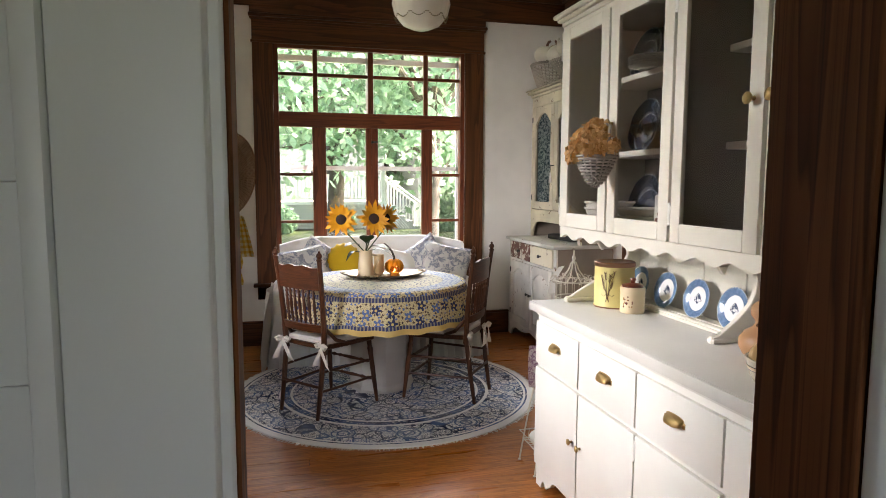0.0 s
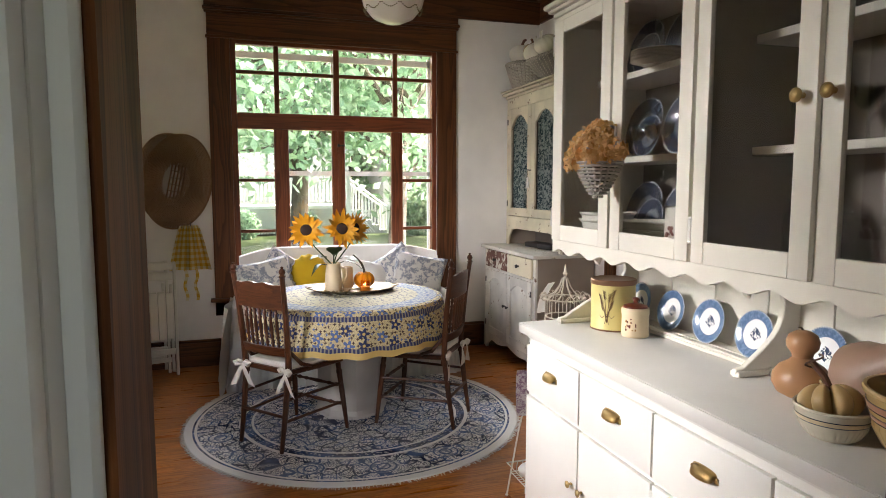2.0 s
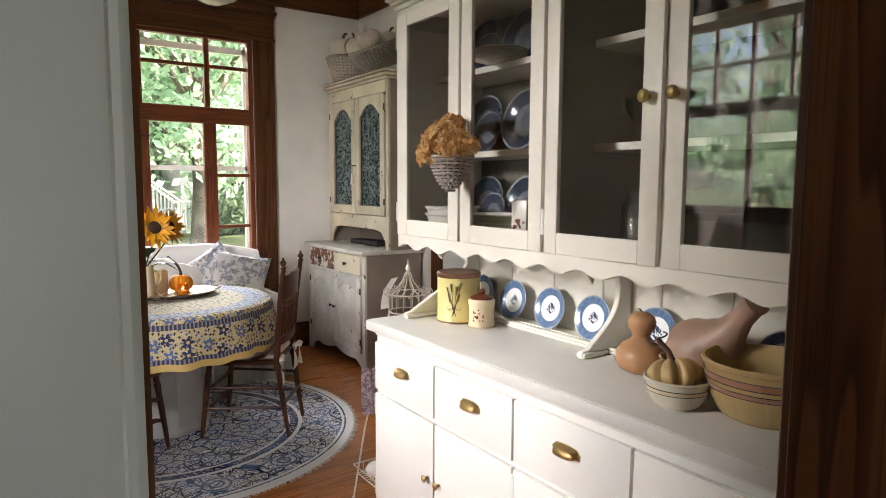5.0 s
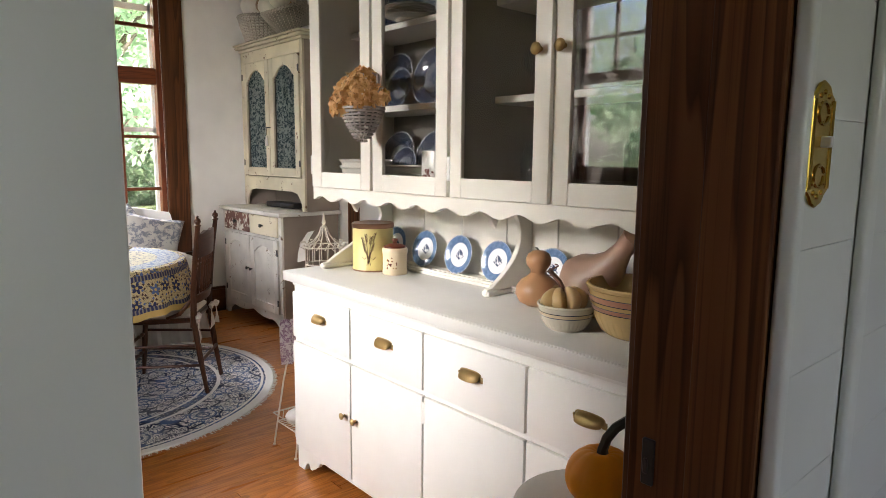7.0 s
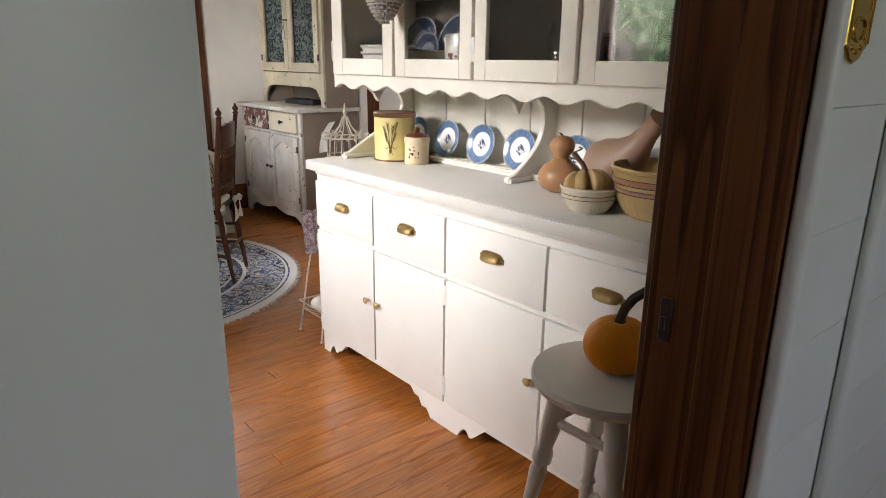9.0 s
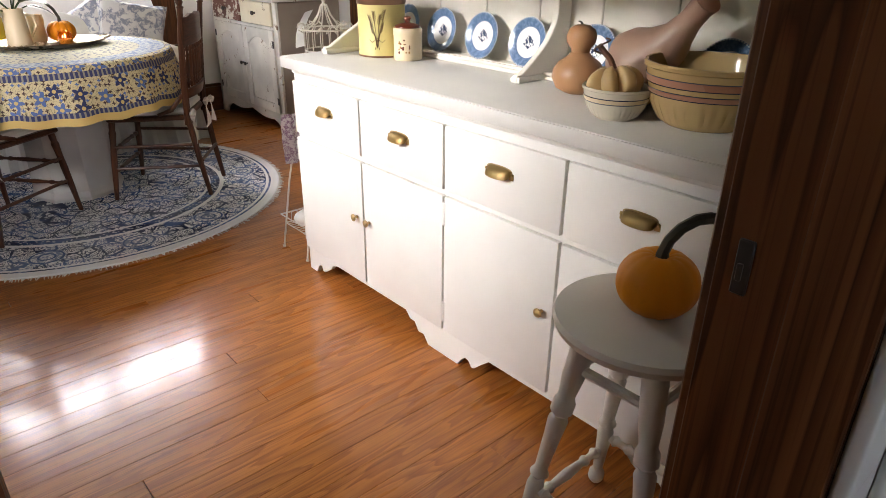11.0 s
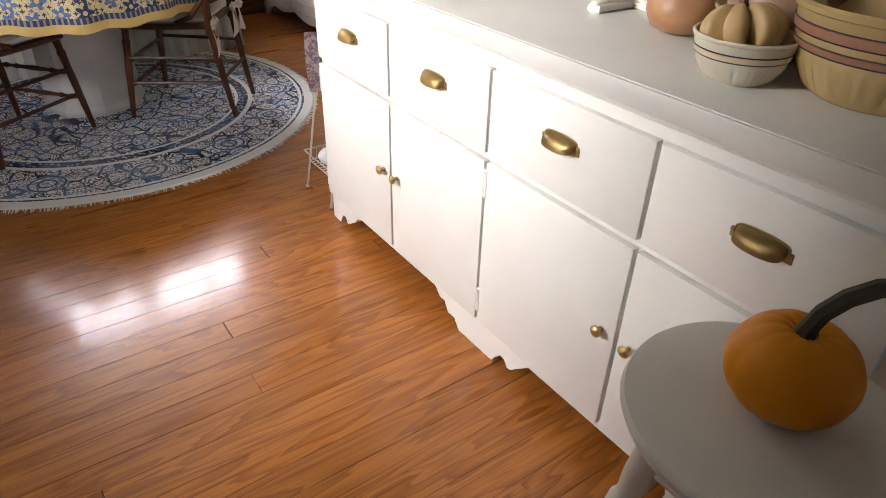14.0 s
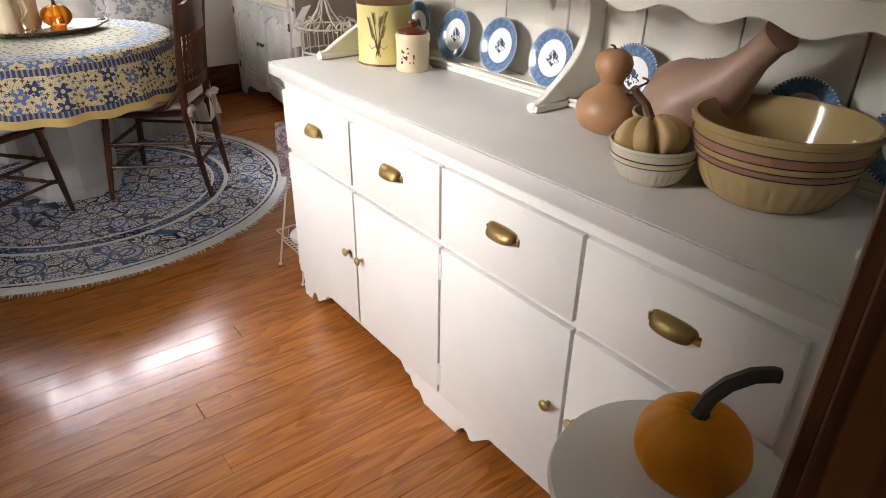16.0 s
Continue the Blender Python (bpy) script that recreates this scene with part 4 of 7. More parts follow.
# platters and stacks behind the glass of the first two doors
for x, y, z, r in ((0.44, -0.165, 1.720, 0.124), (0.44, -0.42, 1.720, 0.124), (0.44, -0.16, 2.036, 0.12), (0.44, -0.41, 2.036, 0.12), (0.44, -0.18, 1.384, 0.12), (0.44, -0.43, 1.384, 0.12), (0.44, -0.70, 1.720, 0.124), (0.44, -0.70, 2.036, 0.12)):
    plate(PLATESHADE, x, y, z, r, 14, 0, "large dark blue willow plate standing behind glass, cabinet shade painted in", "plates in the hutch")
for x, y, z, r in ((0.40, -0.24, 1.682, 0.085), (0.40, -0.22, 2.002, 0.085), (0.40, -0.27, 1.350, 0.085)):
    plate(PLATESHADE, x, y, z, r, 14, 0, "smaller blue and white plate behind glass, cabinet shade painted in", "plates in the hutch")
def stack(y, z, r, count, x=0.36):
    for i in range(count):
        ob = single("plate", lathe([(0.0, 0.0), (0.6 * r, 0.0), (0.62 * r, 0.004), (r, 0.014), (r, 0.017), (0.6 * r, 0.007), (0, 0.006)], 32), GLAZED, "white ironstone plate in a stack on the shelf", "plate", "stacked white plates", (x, y, z + 0.0085 * i))
stack(-0.44, 1.918, 0.10, 5, 0.29)
for i in range(3):
    single("serving_dish", lathe([(0, 0), (0.10, 0), (0.115, 0.006), (0.122, 0.026), (0.132, 0.028), (0.132, 0.033), (0.118, 0.033), (0.105, 0.010), (0, 0.006)], 40), GLAZED, "white ironstone serving dish stacked on the bottom shelf", "dish", "stacked serving dishes", (0.27, -0.46, 1.266 + 0.0295 * i))
for i in range(2):
    single("bowl", lathe([(0.0, 0), (0.08, 0), (0.09, 0.012), (0.104, 0.074), (0.112, 0.08), (0.112, 0.088), (0.1, 0.086), (0.084, 0.026), (0, 0.016)], 36), GLAZED, "white ironstone bowl on the bottom shelf", "bowl", "white bowls in the hutch", (0.25, -0.19, 1.266 + 0.026 * i))
b = single("canister", bx(bmesh.new(), -0.035, 0.035, -0.035, 0.035, 0, 0.15, 0.008, 2), GLAZED, "white square canister printed with red flowers", "canister", "", (0.25, -0.635, 1.266), 10)
random.seed(3)
bm = bmesh.new()
for i in range(16):
    ball(0.0012, 0.008 * random.uniform(0.5, 1), 0.008 * random.uniform(0.5, 1), (-0.0355, random.uniform(-0.022, 0.022), random.uniform(0.02, 0.08)), bm, 8, 6)
part("printed_flowers", bm, RUST, b, "rust-red printed flowers")


def goblet(x, y, z, s=1.0):
    single("goblet", lathe([(0.0, 0), (0.032 * s, 0), (0.033 * s, 0.003), (0.005, 0.01), (0.004, 0.06 * s), (0.012, 0.07 * s), (0.033 * s, 0.1 * s), (0.036 * s, 0.14 * s), (0.034 * s, 0.14 * s), (0.03 * s, 0.1 * s), (0, 0.072 * s)], 24), CLEAR, "clear stemmed drinking glass on a hutch shelf", "glass", "glassware in the hutch", (x, y, z))


for y in (-1.02, -1.12, -1.22, -1.44, -1.54, -1.64):
    goblet(0.36, y, 1.598)
    goblet(0.40, y - 0.04, 1.918, 0.9)
for y in (-0.30, -0.385, -0.47):
    goblet(0.31, y, 1.598, 0.8)
for y, h in ((-1.06, 0.17), (-1.2, 0.13), (-1.46, 0.2), (-1.6, 0.15)):
    jar = single("jar", lathe([(0.0, 0), (0.05, 0), (0.055, 0.006), (0.055, h * 0.8), (0.04, h * 0.9), (0.04, h), (0.037, h), (0.037, h * 0.9), (0.051, h * 0.78), (0.051, 0.01), (0, 0.008)], 28), CLEAR, "clear glass storage jar on the bottom shelf", "jar", "glass jars in the hutch", (0.34, y, 1.266))
    part("lid", lathe([(0, h), (0.042, h), (0.042, h + 0.012), (0.012, h + 0.016), (0.014, h + 0.03), (0, h + 0.034)], 24), CLEAR, jar, "glass lid")

# ---------- dining corner ----------
rug = thing("rug", "round blue and ivory oriental rug with a fringe", "rug", at=(-0.485, 1.60, 0.001))
part("rug_field", lathe([(0, 0), (1.045, 0), (1.05, 0.004), (1.045, 0.009), (0, 0.009)], 96), RUG, rug)
random.seed(5)
bm = bmesh.new()
for i in range(620):
    a = 2 * math.pi * i / 620 + random.uniform(-0.004, 0.004)
    ln, da = random.uniform(0.010, 0.026), random.uniform(-0.012, 0.012)
    p0, p1 = Vector((1.04 * math.cos(a), 1.04 * math.sin(a), 0.004)), Vector(((1.05 + ln) * math.cos(a + da), (1.05 + ln) * math.sin(a + da), 0.0015))
    tube([p0, (p0 + p1) / 2 + Vector((0, 0, 0.002)), p1], [0.003, 0.0025, 0.0015], 4, bm)
fr = part("fringe", bm, LINEN, rug, "ivory cotton fringe")
fr["kind"] = "stuff"

TX, TY, TZ = -0.50, 1.69, 0.775
table = thing("dining_table", "round dining table on a white drum pedestal", "table", at=(TX, TY, 0.011))
part("pedestal", lathe([(0, 0.0), (0.235, 0.0), (0.24, 0.02), (0.225, 0.05), (0.215, 0.3), (0.21, 0.68), (0.0, 0.68)], 8), paint("worn_pedestal", (0.62, 0.60, 0.57), 0.6, 0.12, 0.2, (0.4, 0.34, 0.27), 0.7), table, "worn white pedestal", False)
part("tabletop", lathe([(0, 0.68), (0.57, 0.68), (0.58, 0.70), (0.58, 0.745), (0.57, 0.757), (0, 0.757)], 64), CHAIRW, table)


def tablecloth():
    """Round cloth whose drop hangs in soft folds; u runs round the rim, v outwards from it."""
    R, drop, seg = 0.59, 0.255, 192
    rows = [(R * k / 8, 0.0, R * k / 8 - R) for k in range(9)] + [(R + 0.012, -0.006, 0.012)]
    rows += [(R + 0.016 + 0.055 * t, -0.01 - (drop - 0.01) * t, 0.02 + (drop - 0.02) * t) for t in (k / 12 for k in range(1, 13))]
    def fold(a):
        return 0.5 * math.sin(15 * a + 0.8 * math.sin(3 * a)) + 0.35 * math.sin(23 * a + 1.7) + 0.25 * math.sin(7 * a + 0.4)
    bm = bmesh.new()
    lay = bm.loops.layers.uv.new("UVMap")
    grid, uvs = [], {}
    for r, z, v in rows:
        ring = []
        for k in range(seg + 1):
            a = 2 * math.pi * k / seg
            t = max(0.0, (v - 0.02) / drop)
            q = r + 0.028 * fold(a) * t ** 1.2
            vert = bm.verts.new((q * math.cos(a), q * math.sin(a), z + 0.010 * fold(a + 0.4) * t * t))
            uvs[vert] = (R * a, v) if v > -0.15 else (q * math.cos(a) + 5, -0.6 + 0.3 * q * math.sin(a) / R)
            ring.append(vert)
        grid.append(ring)
    for i in range(len(grid) - 1):
        for k in range(seg):
            f = bm.faces.new((grid[i][k], grid[i][k + 1], grid[i + 1][k + 1], grid[i + 1][k]))
            inside = rows[i + 1][2] < -0.15
            for lp in f.loops:
                p = lp.vert.co
                vv = rows[i][2] if lp.vert in (grid[i][k], grid[i][k + 1]) else rows[i + 1][2]
                kk = k if lp.vert in (grid[i][k], grid[i + 1][k]) else k + 1
                lp[lay].uv = (p.x + 7.0, -1.2 + p.y * 1.0) if inside else (R * 2 * math.pi * kk / seg, vv)
    bmesh.ops.remove_doubles(bm, verts=bm.verts, dist=1e-5)
    bmesh.ops.solidify(bm, geom=bm.faces[:], thickness=0.0015)
    ob = single("tablecloth", bm, PRINT, "yellow and blue Provencal print tablecloth on the round table", "tablecloth", "", (TX, TY, TZ))
    return ob


tablecloth()


def spindle(p0, p1, r, seg=10):
    """A turned bar from p0 to p1 with beads."""
    prof = [(0, 0.6), (0.08, 0.75), (0.12, 1.2), (0.16, 0.7), (0.22, 0.7), (0.26, 1.15), (0.3, 0.75), (0.5, 1.1), (0.7, 0.75), (0.74, 1.15), (0.78, 0.7), (0.84, 0.7), (0.88, 1.2), (0.92, 0.75), (1, 0.6)]
    a, b2 = Vector(p0), Vector(p1)
    return tube([a.lerp(b2, t) for t, _ in prof], [r * k for _, k in prof], seg)


def turned_leg(p0, p1, r, seg=12):
    prof = [(0, 0.62), (0.1, 0.72), (0.3, 0.86), (0.55, 1.0), (0.7, 0.9), (0.8, 1.0), (0.85, 1.12), (0.88, 0.85), (0.92, 0.95), (1, 0.95)]
    a, b2 = Vector(p0), Vector(p1)
    return tube([a.lerp(b2, t) for t, _ in prof], [r * k for _, k in prof], seg)


def bow(parent, at, rz, size=1.0, mat=CUSHION):
    """Fabric tie: two loops and two hanging tails."""
    bm = bmesh.new()
    for s in (-1, 1):
        pts = [(0, 0, 0), (s * 0.03, -0.012, 0.014), (s * 0.055, -0.012, 0.004), (s * 0.04, -0.012, -0.010), (0, -0.004, -0.002)]
        tube([Vector(p) * size for p in pts], [0.008 * size, 0.013 * size, 0.012 * size, 0.011 * size, 0.006 * size], 7, bm)
        n = 6
        verts = []
        for i in range(n + 1):
            t = i / n
            cx, cz = s * (0.008 + 0.05 * t) * size, -0.13 * t * size
            w = (0.008 + 0.020 * t) * size
            yy = (-0.008 - 0.012 * math.sin(3 * t + s)) * size
            verts.append((bm.verts.new((cx - w, yy, cz + 0.01 * s * t)), bm.verts.new((cx + w, yy + 0.006 * math.sin(5 * t), cz - 0.01 * s * t))))
        for p, q in zip(verts, verts[1:]):
            bm.faces.new((p[0], p[1], q[1], q[0]))
    ball(0.011 * size, 0.011 * size, 0.012 * size, (0, -0.004, 0), bm, 10, 8)
    o = part("tie", bm, mat, parent, "white cotton tie tied in a bow")
    o.matrix_basis = pose(*at, 0, 0, rz)


def dining_chair(at, rz):
    ch = thing("dining_chair", "dark oak pressed-back chair with a tied white cushion", "chair", "chairs at the round table", at, rz)
    seat = [(-0.175, -0.195), (-0.205, 0.0), (-0.222, 0.20), (-0.18, 0.225), (0.18, 0.225), (0.222, 0.20), (0.205, 0.0), (0.175, -0.195)]
    part("seat", slab(seat, "z", 0.425, 0.452, None, 0.007), CHAIRX, ch)
    sx = [(x * 0.95, y * 0.95) for x, y in seat]
    bm = slab(sx, "z", 0.453, 0.488, None, 0.012)
    part("cushion", bm, CUSHION, ch, "white cotton seat cushion")
    for s in (-1, 1):
        part("leg", turned_leg((s * 0.215, 0.235, 0), (s * 0.185, 0.19, 0.43), 0.017), CHAIRW, ch)
        part("leg", tube([(s * 0.165, -0.255, 0), (s * 0.167, -0.225, 0.2), (s * 0.17, -0.20, 0.42)], [0.012, 0.016, 0.018], 8), CHAIRW, ch)
        post = tube([(s * 0.172, -0.195, 0.40), (s * 0.178, -0.205, 0.6), (s * 0.186, -0.225, 0.8), (s * 0.196, -0.25, 0.985)], [0.019, 0.018, 0.016, 0.014], 8)
        lathe([(0.014, 0), (0.02, 0.008), (0.011, 0.016), (0.019, 0.03), (0.016, 0.042), (0.006, 0.052), (0.009, 0.058), (0, 0.066)], 12, post, Matrix.Translation((s * 0.196, -0.25, 0.982)))
        part("post", post, CHAIRW, ch)
        part("side_rail", tube([(s * 0.18, -0.19, 0.56), (s * 0.205, -0.13, 0.485), (s * 0.21, -0.06, 0.46)], [0.011, 0.012, 0.009], 8), CHAIRW, ch)
        for z in (0.17, 0.29):
            part("stretcher", tube([(s * (0.167), -0.235 + 0.04 * z, z), (s * 0.20, 0.225 - 0.08 * z, z)], 0.0085, 8), CHAIRX, ch)
    for z, y0 in ((0.15, 0.222), (0.27, 0.210)):
        part("stretcher", spindle((-0.20, y0, z), (0.20, y0, z), 0.011), CHAIRX, ch)
    part("stretcher", tube([(-0.165, -0.235, 0.2), (0.165, -0.235, 0.2)], 0.009, 8), CHAIRX, ch)
    # crest and lower back rail, bowed a little
    def rail(z0, z1, y0, wave, name, half):
        n = 12
        bm = bmesh.new()
        f, k = [], []
        for i in range(n + 1):
            x = -half + 2 * half * i / n
            yb = y0 - 0.022 * (1 - (x / half) ** 2)
            zt = z1 + wave * (1 - (x / half) ** 2) - wave * 0.4 * math.cos(3 * math.pi * x / half)
            f.append((bm.verts.new((x, yb - 0.009 - 0.01, z1 if not wave else zt)), bm.verts.new((x, yb - 0.009, z0))))
            k.append((bm.verts.new((x, yb + 0.009 - 0.01, z1 if not wave else zt)), bm.verts.new((x, yb + 0.009, z0))))
        for i in range(n):
            bm.faces.new((f[i][0], f[i + 1][0], f[i + 1][1], f[i][1]))
            bm.faces.new((k[i][0], k[i][1], k[i + 1][1], k[i + 1][0]))
            bm.faces.new((f[i][0], k[i][0], k[i + 1][0], f[i + 1][0]))
            bm.faces.new((f[i][1], f[i + 1][1], k[i + 1][1], k[i][1]))
        part(name, bm, CHAIRX, ch)
    rail(0.80, 0.935, -0.225, 0.012, "crest_rail", 0.184)
    rail(0.535, 0.585, -0.20, 0.0, "back_rail", 0.172)
    for i in range(7):
        x = -0.12 + 0.04 * i
        yb = -0.022 * (1 - (x / 0.18) ** 2)
        part("spindle", spindle((x, -0.20 + yb, 0.58), (x, -0.222 + yb, 0.805), 0.0105, 8), CHAIRW, ch)
    bow(ch, (-0.175, -0.215, 0.455), 10), bow(ch, (0.175, -0.215, 0.455), -10)
    return ch


dining_chair((-0.90, 1.36, 0.010), -50)
dining_chair((-0.078, 1.412, 0.010), 54)

# ---------- settee and pillows ----------
sofa = thing("settee", "white slipcovered settee under the window", "sofa", at=(-0.39, 2.62, 0.0))


def rounded(x0, x1, y0, y1, z0, z1, r, seg=4, puff=0.0):
    bm = bx(bmesh.new(), x0, x1, y0, y1, z0, z1, r, seg)
    if puff:
        bmesh.ops.subdivide_edges(bm, edges=bm.edges[:], cuts=2, use_grid_fill=True)
        for v in bm.verts:
            v.co += Vector(noise.noise_vector(v.co * 6)) * puff
    return bm


def curved_back():
    bm = bmesh.new()
    n, prof = 24, [(-0.06, 0.42), (-0.07, 0.8), (-0.055, 0.93), (-0.02, 0.985), (0.03, 0.99), (0.07, 0.95), (0.085, 0.8), (0.09, 0.05)]
    rows = []
    for i in range(n + 1):
        t = -1 + 2 * i / n
        x = 0.80 * t
        y = 0.30 - 0.28 * max(0, abs(t) - 0.72) ** 1.3 * 3.2
        drop = 0.09 * max(0, abs(t) - 0.6) ** 1.4 * 2
        rows.append([bm.verts.new((x, y + a, z * (1 - drop * (z > 0.5)))) for a, z in prof])
    for a, b2 in zip(rows, rows[1:]):
        for k in range(len(prof) - 1):
            bm.faces.new((a[k], b2[k], b2[k + 1], a[k + 1]))
    bm.faces.new(rows[0]), bm.faces.new(rows[-1][::-1])
    return bm


part("back", curved_back(), LINEN, sofa)
part("seat_cushion", rounded(-0.80, 0.80, -0.30, 0.26, 0.34, 0.50, 0.05, 3), LINEN, sofa)


def skirt():
    bm = bmesh.new()
    rows = []
    path = [(0.84, 0.34), (0.86, -0.30)] + [(0.86 - 0.09 * k, -0.33) for k in range(1, 20)] + [(-0.86, -0.30), (-0.88, 0.34)]
    pts = []
    for p, q in zip(path, path[1:]):
        pts += [Vector(p).lerp(Vector(q), k / 4) for k in range(4)]
    for i, p in enumerate(pts):
        w = 0.016 * math.sin(i * 1.9) + 0.01 * math.sin(i * 0.7)
        out = Vector((p.x * 0.4, -0.5 if p.y < -0.2 else 0)).normalized() if p.length else Vector((0, -1))
        rows.append([bm.verts.new((p.x + out.x * (w + 0.07) * t, p.y + out.y * (w + 0.02) * t, 0.44 * (1 - t) + 0.004)) for t in (0, 0.3, 0.65, 1.0)])
    for a, b2 in zip(rows, rows[1:]):
        for k in range(3):
            bm.faces.new((a[k], b2[k], b2[k + 1], a[k + 1]))
    bmesh.ops.solidify(bm, geom=bm.faces[:], thickness=0.003)
    return bm


part("skirt", skirt(), LINEN, sofa)
for s in (-1, 1):
    part("arm", rounded(s * 0.80 - 0.06, s * 0.80 + 0.06, -0.25, 0.22, 0.3, 0.64, 0.05, 4), LINEN, sofa)


def pillow(at, rot, w, h, d, mat, label, name="pillow"):
    bm = bmesh.new()
    n = 14
    for s in (-1, 1):
        g = []
        for i in range(n + 1):
            row = []
            for j in range(n + 1):
                u, v = -1 + 2 * i / n, -1 + 2 * j / n
                k = (1 - u ** 4) * (1 - v ** 4)
                pull = 1 - 0.10 * (1 - abs(u)) ** 0.8 * abs(v) ** 6 - 0.0
                pull2 = 1 - 0.10 * (1 - abs(v)) ** 0.8 * abs(u) ** 6
                row.append(bm.verts.new((u * w / 2 * pull2, s * d / 2 * k ** 0.5 + 0.006 * math.sin(9 * u + 4 * v), v * h / 2 * pull)))
            g.append(row)
        for i in range(n):
            for j in range(n):
                bm.faces.new((g[i][j], g[i + 1][j], g[i + 1][j + 1], g[i][j + 1]))
    bmesh.ops.remove_doubles(bm, verts=bm.verts, dist=0.004)
    ob = single(name, bm, mat, label, "pillow", "pillows on the settee")
    ob.matrix_basis = pose(*at, *rot)
    return ob


pillow((-0.99, 2.58, 0.725), (-14, -10, 12), 0.44, 0.42, 0.16, GREYTOILE, "grey and white toile pillow on the settee")
pillow((-0.87, 2.70, 0.765), (-18, 30, -8), 0.38, 0.40, 0.15, GREYTOILE, "grey and white toile pillow behind another on the settee")
pillow((-0.24, 2.66, 0.715), (-16, 14, 5), 0.44, 0.38, 0.15, LINEN, "plain white linen pillow on the settee")
pillow((0.20, 2.58, 0.73), (-14, 12, -14), 0.44, 0.42, 0.16, GREYTOILE, "grey and white toile pillow leaning at the settee arm")
pillow((0.07, 2.71, 0.77), (-18, -32, 6), 0.37, 0.40, 0.15, GREYTOILE, "grey and white toile pillow tucked behind another")
yp = single("pillow", ball(0.15, 0.075, 0.15, (0, 0, 0), None, 48, 24, lambda p: 1 + 0.05 * math.cos(16 * math.atan2(p.z, p.x)) * (1 - abs(p.y)) - 0.25 * math.exp(-((p.x ** 2 + p.z ** 2) / 0.03)) * 0.6), YELLOWC, "round mustard-yellow pleated pillow on the settee", "pillow", "pillows on the settee")
yp.matrix_basis = pose(-0.66, 2.66, 0.80, -16, 0, 0)

# gauzy throw at the settee end
bm = bmesh.new()
rows = []
for i in range(15):
    t = i / 14
    rows.append([bm.verts.new((-1.27 - 0.07 * t - 0.03 * math.sin(6 * u + 3 * t), 2.2 + 0.55 * u - 0.02 * t, 0.62 * (1 - t) ** 1.1 + 0.006 + 0.004 * (i == 14))) for u in (k / 10 for k in range(11))])
for a, b2 in zip(rows, rows[1:]):
    for k in range(10):
        bm.faces.new((a[k], a[k + 1], b2[k + 1], b2[k]))
bmesh.ops.solidify(bm, geom=bm.faces[:], thickness=0.002)
single("throw", bm, LINEN, "sheer white throw draped over the settee end", "throw")

# ---------- on the table ----------
CT = TZ + 0.002
tray = thing("tray", "oval tarnished silver tray with a beaded rim on the tablecloth", "tray", at=(-0.455, 1.83, CT))
bm = lathe([(0, 0.004), (0.8, 0.004), (0.86, 0.012), (0.93, 0.016), (1.0, 0.026), (0.985, 0.03), (0.92, 0.022), (0.85, 0.018), (0.79, 0.009), (0, 0.009)], 64)
for v in bm.verts:
    v.co.x *= 0.29
    v.co.y *= 0.22
part("dish", bm, SILVER, tray)
for s in (-1, 1):
    part("handle", tube([(s * 0.27, -0.05, 0.026), (s * 0.305, -0.03, 0.036), (s * 0.31, 0.03, 0.036), (s * 0.27, 0.05, 0.026)], 0.006, 8), SILVER, tray)
ZT = CT + 0.0095
jug = thing("pitcher", "cream stoneware pitcher holding sunflowers", "pitcher", at=(-0.59, 1.80, ZT))
part("body", lathe([(0, 0), (0.058, 0), (0.062, 0.008), (0.058, 0.03), (0.052, 0.12), (0.048, 0.17), (0.05, 0.19), (0.046, 0.19), (0.044, 0.17), (0.046, 0.1), (0.045, 0.02), (0, 0.015)], 32), CROCK, jug)
part("handle", tube([(0.045, 0, 0.16), (0.085, 0, 0.15), (0.092, 0, 0.1), (0.06, 0, 0.05)], 0.008, 8), CROCK, jug)


def sunflower(base, head, face, r):
    fl = thing("sunflower", "yellow sunflower with a dark seed head in the pitcher", "flower", "sunflowers in the pitcher")
    b0, h = Vector(base), Vector(head)
    mid_p = b0.lerp(h, 0.55) + Vector(((h.x - b0.x) * 0.25, -0.01, 0.02))
    part("stalk", tube([b0, b0.lerp(mid_p, 0.5), mid_p, h], 0.0045, 7), LEAF, fl)
    q = Vector(face).normalized().to_track_quat("Z", "Y").to_matrix().to_4x4()
    m = Matrix.Translation(h) @ q
    random.seed(int(abs(head[0]) * 1000))
    bm = bmesh.new()
    for ring, (count, ln, tilt) in enumerate(((17, 1.0, 0.10), (15, 0.84, 0.45))):
        for i in range(count):
            a = 2 * math.pi * (i + 0.4 * ring) / count + random.uniform(-0.1, 0.1)
            L = r * ln * random.uniform(0.74, 1.1)
            up = tilt + random.uniform(-0.3, 0.35)
            rows = []
            for t, w in ((0.28, 0.08), (0.5, 0.135), (0.78, 0.10), (1.0, 0.008)):
                d = Vector((math.cos(a), math.sin(a), 0))
                s = Vector((-math.sin(a), math.cos(a), 0))
                c = d * L * t + Vector((0, 0, L * up * t * t))
                rows.append((bm.verts.new(m @ (c - s * w * r)), bm.verts.new(m @ (c + Vector((0, 0, -0.004)))), bm.verts.new(m @ (c + s * w * r))))
            for p, q2 in zip(rows, rows[1:]):
                bm.faces.new((p[0], p[1], q2[1], q2[0])), bm.faces.new((p[1], p[2], q2[2], q2[1]))
    part("petals", bm, PETAL, fl, "yellow petals")
    bm = ball(r * 0.31, r * 0.31, r * 0.15, (0, 0, 0.004), None, 18, 10)
    bmesh.ops.transform(bm, matrix=m, verts=bm.verts)
    part("seed_head", bm, SEED, fl, "dark brown seed head")


